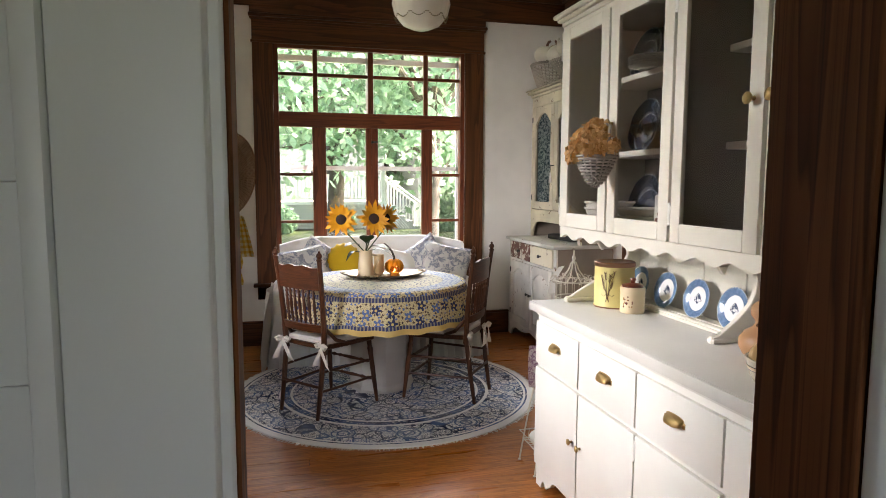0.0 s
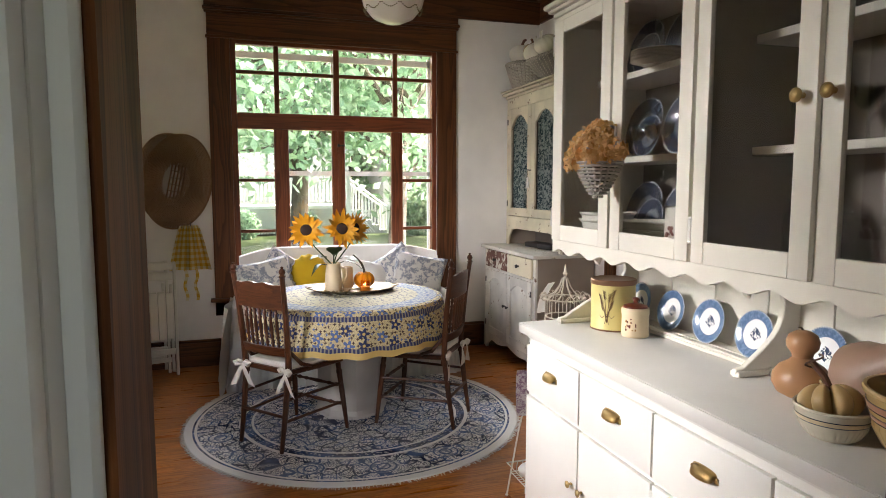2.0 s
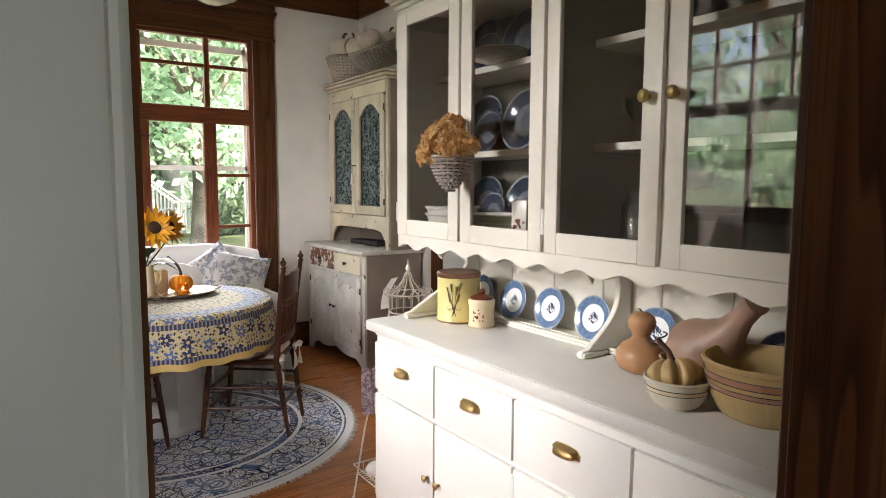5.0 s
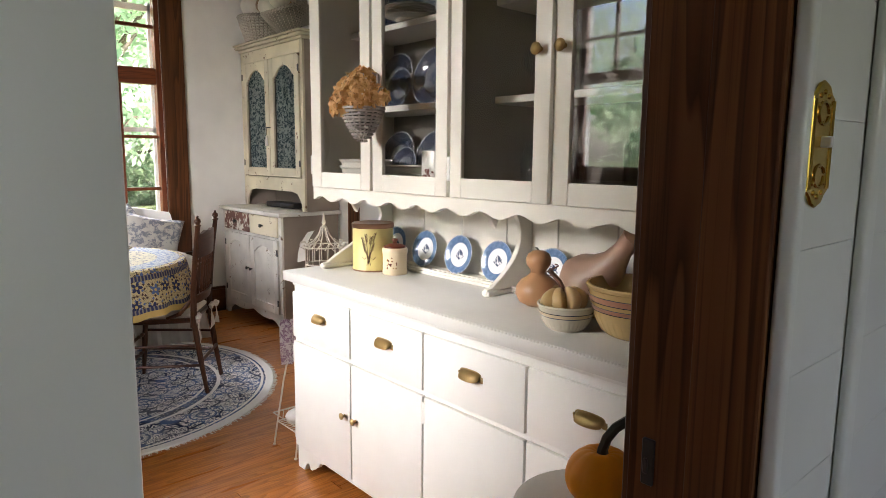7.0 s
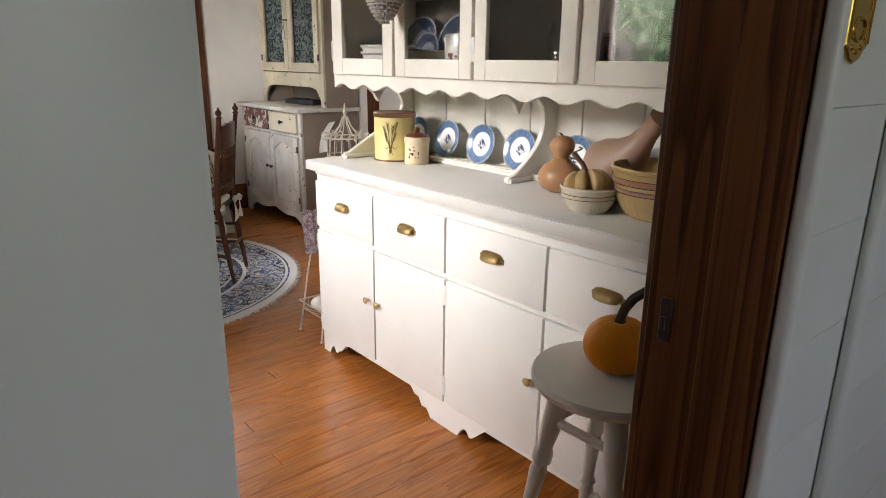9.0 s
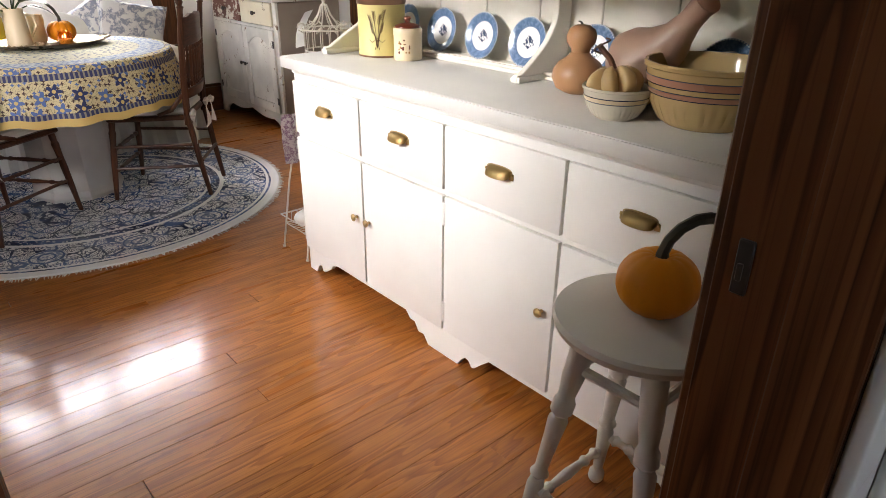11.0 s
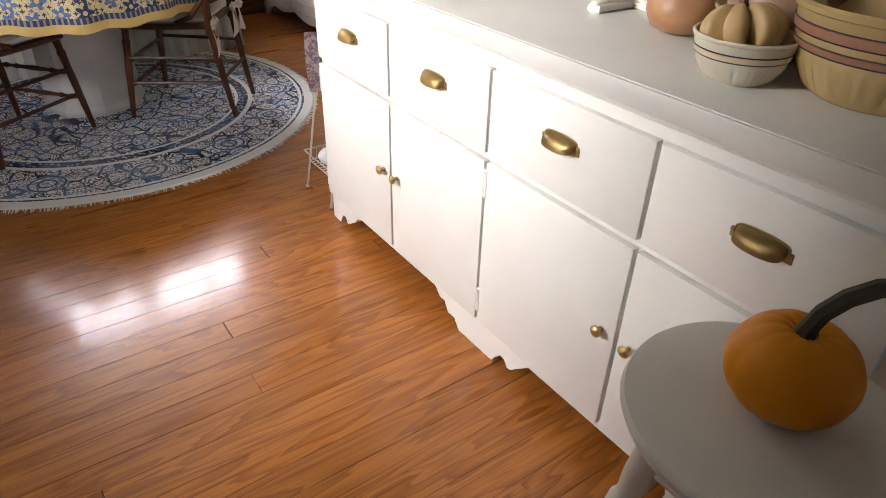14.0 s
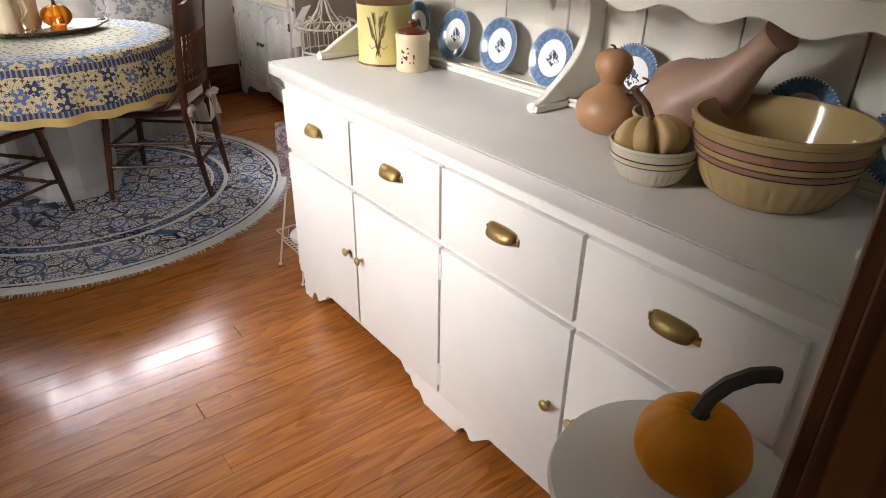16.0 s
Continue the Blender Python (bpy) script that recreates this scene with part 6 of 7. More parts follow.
for o in (-0.008, 0.0, 0.008):
    tube([(o, 0.2 * math.cos(t), 0.16 + 0.15 * math.sin(t)) for t in (math.pi * k / 14 for k in range(15))], 0.006, 6, bm)
part("handle", bm, WICKERW, bas2)
SHORT = [(0, 0, -0.1), (0, 0, 0.2), (0.12, 0, 0.42), (0.3, 0, 0.5)]
pumpkin((1.27, 2.81, TOPZ + 0.085), 0.10, 0.8, 10, WHITEPUMP, "cream-white pumpkin low in the wicker basket", SHORT, 0.012, STEMB, 0.05, (4, 0, 50), "pumpkin", "pumpkins on the cupboard", 48)
pumpkin((1.24, 2.89, TOPZ + 0.225), 0.112, 0.8, 10, WHITEPUMP, "cream-white pumpkin in the wicker basket", SHORT, 0.012, STEMB, 0.05, (8, 0, 20), "pumpkin", "pumpkins on the cupboard", 48)
pumpkin((1.28, 2.70, TOPZ + 0.235), 0.092, 0.8, 9, TANPUMP, "tan striped pumpkin in the wicker basket", SHORT, 0.010, STEMB, 0.12, (-6, 0, 80), "pumpkin", "pumpkins on the cupboard", 48)
pumpkin((1.17, 2.22, TOPZ + 0.20), 0.088, 0.78, 10, WHITEPUMP, "small chalk-white pumpkin heaped in the tilted basket", SHORT, 0.010, WHITEPUMP, 0.06, (0, -30, 10), "pumpkin", "pumpkins on the cupboard", 48)
pumpkin((1.16, 2.38, TOPZ + 0.15), 0.105, 0.78, 10, WHITEPUMP, "chalk-white pumpkin in the tilted basket", SHORT, 0.010, WHITEPUMP, 0.06, (0, -20, 40), "pumpkin", "pumpkins on the cupboard", 48)
pumpkin((1.33, 2.42, TOPZ + 0.19), 0.075, 0.9, 9, TANPUMP, "tan gourd on top of the pumpkins", SHORT, 0.009, STEMB, 0.06, (0, 30, 0), "pumpkin", "pumpkins on the cupboard", 48)
pumpkin((1.33, 2.23, TOPZ + 0.19), 0.085, 0.95, 10, WHITEPUMP, "cream pumpkin on top of the pumpkins", SHORT, 0.009, STEMB, 0.05, (10, 0, 10), "pumpkin", "pumpkins on the cupboard", 48)

# ---------- on the hutch counter ----------
tin = thing("canister", "tall yellow tin canister with a copper lid and wheat print", "canister", at=(0.288, -0.185, 0.9))
part("body", lathe([(0, 0), (0.089, 0), (0.091, 0.003), (0.091, 0.008), (0.089, 0.011), (0.089, 0.188), (0, 0.188)], 48), TINY, tin)
part("band", lathe([(0.088, 0.0), (0.0915, 0.0005), (0.0915, 0.007), (0.088, 0.0075)], 48), COPPER, tin)
part("lid", lathe([(0, 0.186), (0.0915, 0.186), (0.0925, 0.189), (0.0925, 0.203), (0.089, 0.207), (0.083, 0.205), (0, 0.205)], 48), COPPER, tin, "brown copper-toned lid")
bm = bmesh.new()


def on_tin(u, z, r=0.0895):
    a = radians(222) + u / r
    return Vector((r * math.cos(a), r * math.sin(a), z))


for top_u, top_z in ((-0.03, 0.145), (-0.012, 0.16), (0.012, 0.15), (0.03, 0.165), (0.022, 0.12), (-0.022, 0.115)):
    tube([on_tin(0.0, 0.035), on_tin(top_u * 0.3, 0.08), on_tin(top_u, top_z)], 0.0011, 5, bm)
    for j in range(6):
        z = top_z - 0.006 * j
        for s in (-1, 1):
            tube([on_tin(top_u * (1 - 0.07 * j), z), on_tin(top_u * (1 - 0.07 * j) + s * 0.006, z + 0.006)], 0.0012, 4, bm)
for s in (-1, 1):
    tube([on_tin(0.0, 0.07), on_tin(s * 0.02, 0.055), on_tin(s * 0.03, 0.065)], 0.0012, 5, bm)
    tube([on_tin(0.0, 0.065), on_tin(s * 0.008, 0.03)], 0.0012, 5, bm)
part("wheat_print", bm, paint("brown_print", (0.12, 0.055, 0.02), 0.5), tin, "brown printed wheat stalks")
jar = thing("crock", "small cream stoneware crock with a rust-red lid and flower print", "crock", at=(0.292, -0.338, 0.9))
part("body", lathe([(0, 0), (0.05, 0), (0.053, 0.004), (0.053, 0.014), (0.0515, 0.018), (0.0515, 0.085), (0.0535, 0.09), (0.0535, 0.108), (0.05, 0.113), (0, 0.113)], 40), CROCK, jar)
part("lid", lathe([(0, 0.112), (0.047, 0.112), (0.046, 0.12), (0.025, 0.127), (0.009, 0.13), (0.009, 0.137), (0.014, 0.143), (0.012, 0.15), (0, 0.153)], 32), RUST, jar, "rust-red lid with a knob")
random.seed(12)
bm, bm2 = bmesh.new(), bmesh.new()
for i in range(20):
    a = radians(218) + random.uniform(-0.42, 0.42)
    z = 0.05 + random.uniform(-0.022, 0.025)
    ball(0.0045 * random.uniform(0.4, 1), 0.0045 * random.uniform(0.4, 1), 0.005 * random.uniform(0.5, 1), (0.051 * math.cos(a), 0.051 * math.sin(a), z), bm if i % 3 else bm2, 7, 5)
part("flower_print", bm, RUST, jar, "rust-red printed flowers")
part("leaf_print", bm2, paint("ochre_print", (0.40, 0.2, 0.05), 0.5), jar)

g1 = single("gourd", lathe([(0, 0), (0.035, 0.002), (0.062, 0.018), (0.075, 0.048), (0.073, 0.075), (0.058, 0.1), (0.034, 0.118), (0.026, 0.13), (0.028, 0.142), (0.04, 0.16), (0.0425, 0.18), (0.036, 0.2), (0.02, 0.212), (0.004, 0.215), (0, 0.215)], 36), GOURD, "small tan bottle gourd standing on the counter", "gourd", "gourds on the counter", (0.297, -1.118, 0.9))
g1.scale = (1, 1, 0.88)
part("stub", tube([(0, 0, 0.212), (-0.004, 0.004, 0.222), (-0.012, 0.006, 0.224)], [0.004, 0.003, 0.002], 6), STEM, g1)


def banded_bowl(at, r, h, base, ground, stripes, flutes, label):
    """Stoneware mixing bowl: rolled rim, painted bands, a fluted lower wall."""
    bw = thing("mixing_bowl", label, "bowl", "striped bowls on the counter", at)
    def wall(t):
        return base + (r - base) * math.sin(t * math.pi / 2) ** 0.9, h * t
    prof = [(0, 0.0), (base * 0.92, 0.0), (base, 0.004)]
    prof += [wall(t) for t in (0.1, 0.2, 0.3, 0.4, 0.5, 0.62, 0.75, 0.88)]
    prof += [(r, h * 0.9), (r * 1.035, h * 0.92), (r * 1.04, h * 0.97), (r * 1.02, h), (r * 0.975, h * 0.995)]
    inner = [(q[0] * 0.94, q[1] + 0.006) for q in [wall(t) for t in (0.85, 0.6, 0.4, 0.2, 0.1)]]
    prof += inner + [(base * 0.7, 0.012), (0, 0.010)]
    seg = 120
    def rip(a, i):
        return 1 + (0.042 * (0.5 + 0.5 * math.cos(flutes * a)) ** 0.5 if 3 <= i <= 6 else 0)
    part("bowl", lathe(prof, seg, None, None, rip), ground, bw)
    for t0, t1, m in stripes:
        (ra, za), (rb, zb) = wall(t0), wall(t1)
        bm = lathe([(ra + 0.0004, za), (ra + 0.0012, za + 0.0005), (rb + 0.0012, zb - 0.0005), (rb + 0.0004, zb)], 96)
        bmesh.ops.delete(bm, geom=[f for f in bm.faces if len(f.verts) > 4], context="FACES_ONLY")
        part("painted_band", bm, m, bw)
    return bw


banded_bowl((0.245, -1.540, 0.9), 0.150, 0.148, 0.097, YWARE, ((0.50, 0.515, NAVYB), (0.515, 0.585, PINKB), (0.585, 0.60, NAVYB), (0.67, 0.685, NAVYB), (0.685, 0.785, PINKB), (0.785, 0.80, NAVYB)), 34, "large yellow-ware mixing bowl with pink and navy bands")
banded_bowl((0.135, -1.362, 0.9), 0.082, 0.078, 0.05, YWHITE, ((0.545, 0.575, NAVYB), (0.575, 0.70, CROCK), (0.70, 0.73, NAVYB)), 34, "small cream mixing bowl with navy bands")
banded_bowl((0.305, -1.29, 0.9), 0.088, 0.085, 0.055, YWARE, ((0.55, 0.6, NAVYB), (0.72, 0.76, NAVYB)), 34, "banded bowl half hidden under a large gourd")
sq = pumpkin((0.135, -1.360, 0.940), 0.070, 0.66, 7, SQUASH, "pale ribbed squash lying in the small bowl", [(0, 0, -0.35), (0.0, 0, 0.0), (-0.08, 0.08, 0.3), (-0.15, 0.30, 0.62), (-0.1, 0.42, 0.8)], 0.0075, STEMB, 0.36, (-12, 9, 20), "squash", "", 98)
tw = [(-0.01 + 0.02 * math.cos(t), 0.022 + 0.02 * math.sin(t), 0.115 + 0.006 * t) for t in (0.6 * k for k in range(11))]
part("tendril", tube(tw, 0.0022, 6), STEMB, sq, "curling dry tendril")
# large gourd: a heavy body with a bent neck
bm = bmesh.new()
path = [(0.33, -1.225, 0.955), (0.33, -1.245, 0.972), (0.328, -1.28, 0.99), (0.322, -1.325, 1.012), (0.315, -1.365, 1.045), (0.31, -1.40, 1.085), (0.305, -1.43, 1.122), (0.298, -1.458, 1.155), (0.293, -1.475, 1.172), (0.29, -1.484, 1.18)]
tube(path, [0.02, 0.07, 0.098, 0.096, 0.07, 0.042, 0.030, 0.030, 0.034, 0.016], 28, bm)
big_gourd = single("gourd", bm, GOURDP, "large pinkish-tan gourd with a bent neck resting in a bowl", "gourd", "gourds on the counter")
part("stub", tube([(0.291, -1.480, 1.178), (0.288, -1.492, 1.188), (0.284, -1.498, 1.192)], [0.007, 0.005, 0.003], 8), STEMB, big_gourd, "dry brown stalk end")

# hydrangeas in a hanging cone basket
hb = thing("hanging_basket", "grey cone-shaped wicker basket hung on a hutch knob", "basket")
HBX, HBY = -0.008, -0.54
bm = bmesh.new()
for r in range(11):
    t = r / 10
    rr = 0.012 + 0.066 * t ** 0.7
    tube([(HBX + (rr + 0.003 * math.cos(math.pi * (k + r))) * math.cos(2 * math.pi * k / 28), HBY + (rr + 0.003 * math.cos(math.pi * (k + r))) * math.sin(2 * math.pi * k / 28), 1.447 + 0.115 * t) for k in range(28)], 0.0048, 5, bm, True)
part("weave", bm, WICKERG, hb)
bm = bmesh.new()
for k in range(16):
    a = 2 * math.pi * k / 16
    tube([(HBX + (0.008 + 0.066 * t ** 0.7) * math.cos(a), HBY + (0.008 + 0.066 * t ** 0.7) * math.sin(a), 1.447 + 0.115 * t) for t in (0, 0.2, 0.5, 0.8, 1)], 0.0035, 5, bm)
part("stakes", bm, WICKERG, hb)
part("liner", lathe([(0, 1.45), (0.02, 1.46), (0.055, 1.52), (0.064, 1.55), (0, 1.552)], 20, None, Matrix.Translation((HBX, HBY, 0))), IRON, hb)
part("handle", tube([(HBX, HBY - 0.072, 1.555), (HBX + 0.01, HBY - 0.085, 1.62), (HBX + 0.025, HBY - 0.06, 1.675), (0.048, -0.50, 1.692), (0.05, -0.44, 1.694), (HBX + 0.02, HBY + 0.105, 1.66), (HBX, HBY + 0.074, 1.556)], 0.006, 7), WICKERG, hb, "grey wicker hoop handle")
hy = thing("dried_hydrangeas", "bunch of dried amber hydrangea heads in the hanging basket", "flowers")
random.seed(21)
for cx, cy, cz, R in ((-0.02, -0.50, 1.615, 0.066), (-0.05, -0.58, 1.60, 0.058), (0.0, -0.44, 1.59, 0.055), (-0.055, -0.50, 1.57, 0.05), (-0.01, -0.55, 1.655, 0.045), (0.0, -0.62, 1.595, 0.04)):
    bm = bmesh.new()
    for i in range(52):
        th, ph = math.acos(random.uniform(-0.6, 1)), random.uniform(0, 2 * math.pi)
        n = Vector((math.sin(th) * math.cos(ph), math.sin(th) * math.sin(ph), math.cos(th)))
        c = Vector((cx, cy, cz)) + n * R * random.uniform(0.82, 1.1)
        if c.x > 0.066:
            c.x = 0.066
        q = n.to_track_quat("Z", "Y").to_matrix() @ Matrix.Rotation(random.uniform(0, 3), 3, "Z")
        s = random.uniform(0.014, 0.021)
        for k in range(4):
            a = k * math.pi / 2
            pts = [(0, 0, 0), (s * 0.75 * math.cos(a - 0.6), s * 0.75 * math.sin(a - 0.6), 0.003), (s * 1.15 * math.cos(a), s * 1.15 * math.sin(a), random.uniform(0.001, 0.007)), (s * 0.75 * math.cos(a + 0.6), s * 0.75 * math.sin(a + 0.6), 0.003)]
            bm.faces.new([bm.verts.new(c + q @ Vector(p)) for p in pts])
    part("flower_head", bm, HYDR, hy, "", False)

# ---------- stool with a pumpkin ----------
SX, SY, SZ = -0.232, -1.737, 0.645
stool = thing("stool", "round off-white painted wooden stool with turned legs", "stool", at=(SX, SY, 0))
part("seat", lathe([(0, SZ - 0.036), (0.160, SZ - 0.036), (0.176, SZ - 0.028), (0.181, SZ - 0.014), (0.177, SZ - 0.003), (0.162, SZ), (0, SZ)], 64), STOOLP, stool)


def stool_leg(p0, p1):
    prof = [(0, 0.55), (0.025, 0.95), (0.06, 0.95), (0.085, 0.5), (0.1, 0.62), (0.2, 0.72), (0.32, 0.95), (0.36, 0.7), (0.375, 1.05), (0.4, 0.7), (0.55, 0.9), (0.62, 1.05), (0.645, 0.75), (0.66, 1.15), (0.70, 1.15), (0.72, 0.85), (0.8, 1.12), (0.93, 1.2), (1, 1.0)]
    a, c = Vector(p0), Vector(p1)
    return tube([a.lerp(c, t) for t, _ in prof], [0.021 * k for _, k in prof], 14)


feet = []
for k in range(4):
    a = radians(45 + 90 * k)
    p0, p1 = Vector((0.222 * math.cos(a), 0.222 * math.sin(a), 0)), Vector((0.105 * math.cos(a), 0.105 * math.sin(a), SZ - 0.034))
    feet.append((p0, p1))
    part("leg", stool_leg(p0, p1), STOOLP, stool)
for k in range(4):
    (a0, a1), (b0, b1) = feet[k], feet[(k + 1) % 4]
    t = 0.30 if k % 2 else 0.22
    part("stretcher", spindle(a0.lerp(a1, t), b0.lerp(b1, t), 0.013, 10), STOOLP, stool)
    t = 0.84
    part("stretcher", tube([a0.lerp(a1, t), b0.lerp(b1, t)], 0.011, 8), STOOLP, stool)
pumpkin((-0.214, -1.737, SZ), 0.0785, 0.87, 12, ORANGE, "smooth orange pumpkin with a dark stalk on the stool", [(0, 0, -0.15), (0, 0, 0.1), (0.05, -0.08, 0.42), (0.18, -0.26, 0.75), (0.40, -0.50, 0.98), (0.60, -0.72, 1.04), (0.66, -0.79, 1.03)], 0.0112, STEM, 0.02, (0, 0, 0), "pumpkin", "", 72)

# ---------- wire plant stand ----------
st = thing("wire_stand", "rusty cream wire stand with a pagoda cage top beside the hutch", "stand")
CX, CY = 0.26, 0.178
feet = [(0.015, 0.265), (0.015, 0.055), (0.475, 0.055), (0.475, 0.265)]
for x, y in feet:
    tx, ty = CX + (x - CX) * 0.30, CY + (y - CY) * 0.5
    lg = part("leg", tube([(x, y, 0.004), (x + (tx - x) * 0.3, y + (ty - y) * 0.3, 0.32), (tx, ty, 0.88)], 0.0045, 8), WIREW, st)
    part("foot", ball(0.008, 0.008, 0.006, (x, y, 0.006), None, 10, 8), WIREW, lg)
bm = bmesh.new()
def ring(z, k):
    return [(CX + (x - CX) * k, CY + (y - CY) * k, z) for x, y in feet]
tube(ring(0.12, 0.93), 0.004, 6, bm, True)
tube(ring(0.165, 1.0), 0.004, 6, bm, True)
for i in range(10):
    y = 0.06 + 0.2 * i / 9
    tube([(0.03, y, 0.12), (0.46, y, 0.12)], 0.0022, 5, bm)
for k in range(16):
    x = 0.03 + 0.43 * k / 15
    for y0, y1 in ((0.06, 0.052), (0.256, 0.268)):
        tube([(x, y0, 0.12), (x + 0.012, y1, 0.165)], 0.002, 5, bm)
part("lower_basket", bm, WIREW, st, "wire shelf with a raised edge")
bm = bmesh.new()
for z, r in ((0.88, 0.088), (0.965, 0.095)):
    tube([(CX + r * math.cos(2 * math.pi * k / 32), CY + r * math.sin(2 * math.pi * k / 32), z) for k in range(32)], 0.0035, 6, bm, True)
for k in range(16):
    a = 2 * math.pi * k / 16
    tube([(CX + 0.09 * math.cos(a), CY + 0.09 * math.sin(a), z) for z in (0.88, 0.965)], 0.0022, 5, bm)
    if k % 2 == 0:
        tube([(CX + r * math.cos(a), CY + r * math.sin(a), z) for r, z in ((0.095, 0.965), (0.055, 0.985), (0.028, 1.02), (0.012, 1.06))], 0.003, 5, bm)
    tube([(CX + (0.10 + 0.016 * math.cos(t)) * math.cos(a + 0.12 * math.sin(t)), CY + (0.10 + 0.016 * math.cos(t)) * math.sin(a + 0.12 * math.sin(t)), 0.972 + 0.016 * math.sin(t)) for t in (0.7 * j for j in range(9))], 0.0022, 5, bm)
part("cage_top", bm, WIREW, st, "scrolled wire pagoda top")["kind"] = "stuff"
part("finial", lathe([(0.014, 1.055), (0.006, 1.068), (0.011, 1.08), (0.006, 1.092), (0.003, 1.12), (0, 1.125)], 12, None, Matrix.Translation((CX, CY, 0))), WIREW, st)
bm = bmesh.new()
rows = [[bm.verts.new((0.06 + 0.10 * u + 0.012 * math.sin(14 * u + z * 9), 0.235 + 0.012 * math.cos(9 * u), z)) for u in (k / 10 for k in range(11))] for z in (0.62, 0.56, 0.5, 0.44, 0.40)]
for p, q in zip(rows, rows[1:]):
    for k in range(10):
        bm.faces.new((p[k], p[k + 1], q[k + 1], q[k]))
bmesh.ops.solidify(bm, geom=bm.faces[:], thickness=0.003)
single("cloth", bm, FLORAL, "lilac floral cloth hanging on the wire stand", "cloth")
random.seed(14)
for k in range(3):
    bm = ball(0.055, 0.05, 0.035, (0, 0, 0.034), None, 20, 12, lambda p: 1 + 0.12 * noise.noise(p * 4 + Vector((k, 0, 0))))
    single("folded_linen", bm, LINEN, "bundle of white linen on the lower wire shelf", "linen", "linen bundles on the stand", (0.09 + 0.11 * k, 0.17 - 0.02 * k, 0.125))
ribbon = bmesh.new()
vs = [(ribbon.verts.new((CX - 0.04 - 0.05 * t, CY + 0.02 + 0.03 * math.sin(3 * t), 1.04 - 0.14 * t)), ribbon.verts.new((CX - 0.06 - 0.055 * t, CY + 0.05 + 0.03 * math.sin(3 * t), 1.03 - 0.14 * t))) for t in (k / 8 for k in range(9))]
for p, q in zip(vs, vs[1:]):
    ribbon.faces.new((p[0], p[1], q[1], q[0]))
bmesh.ops.solidify(ribbon, geom=ribbon.faces[:], thickness=0.0015)
single("ribbon", ribbon, LINEN, "white cloth ribbon over the wire cage top", "ribbon")

# ---------- switch plate on the kitchen wall ----------
sw = thing("light_switch", "ornate polished brass switch plate with a white toggle", "light switch", at=(-0.315, SY1, 1.415))
pl = [(-0.042, -0.068), (-0.03, -0.075), (-0.02, -0.086), (0, -0.092), (0.02, -0.086), (0.03, -0.075), (0.042, -0.068), (0.042, 0.068), (0.03, 0.075), (0.02, 0.086), (0, 0.092), (-0.02, 0.086), (-0.03, 0.075), (-0.042, 0.068)]
part("plate", slab(pl, "y", -0.001, -0.007, None, 0.0025), BRIGHTBRASS, sw)
bm = bmesh.new()
for x in (-0.036, 0.036):
    tube([(x, -0.007, -0.064), (x, -0.007, 0.064)], 0.003, 8, bm)
for s in (-1, 1):
    for j in range(5):
        ball(0.004, 0.003, 0.004, (0.022 * math.cos(j * 0.785), -0.007, s * (0.055 + 0.02 * math.sin(j * 0.785))), bm, 8, 6)
    tube([(0.02 * math.cos(t), -0.0075, s * (0.045 + 0.016 * math.sin(t))) for t in (0.5 * k for k in range(13))], 0.0022, 6, bm)
part("scrollwork", bm, BRIGHTBRASS, sw, "raised brass beading and scrolls")
part("toggle", bx(bmesh.new(), -0.005, 0.005, -0.022, -0.006, -0.004, 0.012, 0.002), PLATEW, sw, "white switch toggle")
for z in (-0.03, 0.03):
    part("screw", lathe([(0, 0), (0.0035, 0), (0.003, 0.0015), (0, 0.002)], 12, None, Matrix.Translation((0, -0.007, z)) @ Matrix.Rotation(math.pi / 2, 4, "X")), BRIGHTBRASS, sw)

# ---------- outdoors ----------
GZ = -0.30
struct("ground", lathe([(0, GZ - 0.05), (400, GZ - 0.05), (400, GZ), (0, GZ)], 48), GRASS, "mown green lawn", "lawn")


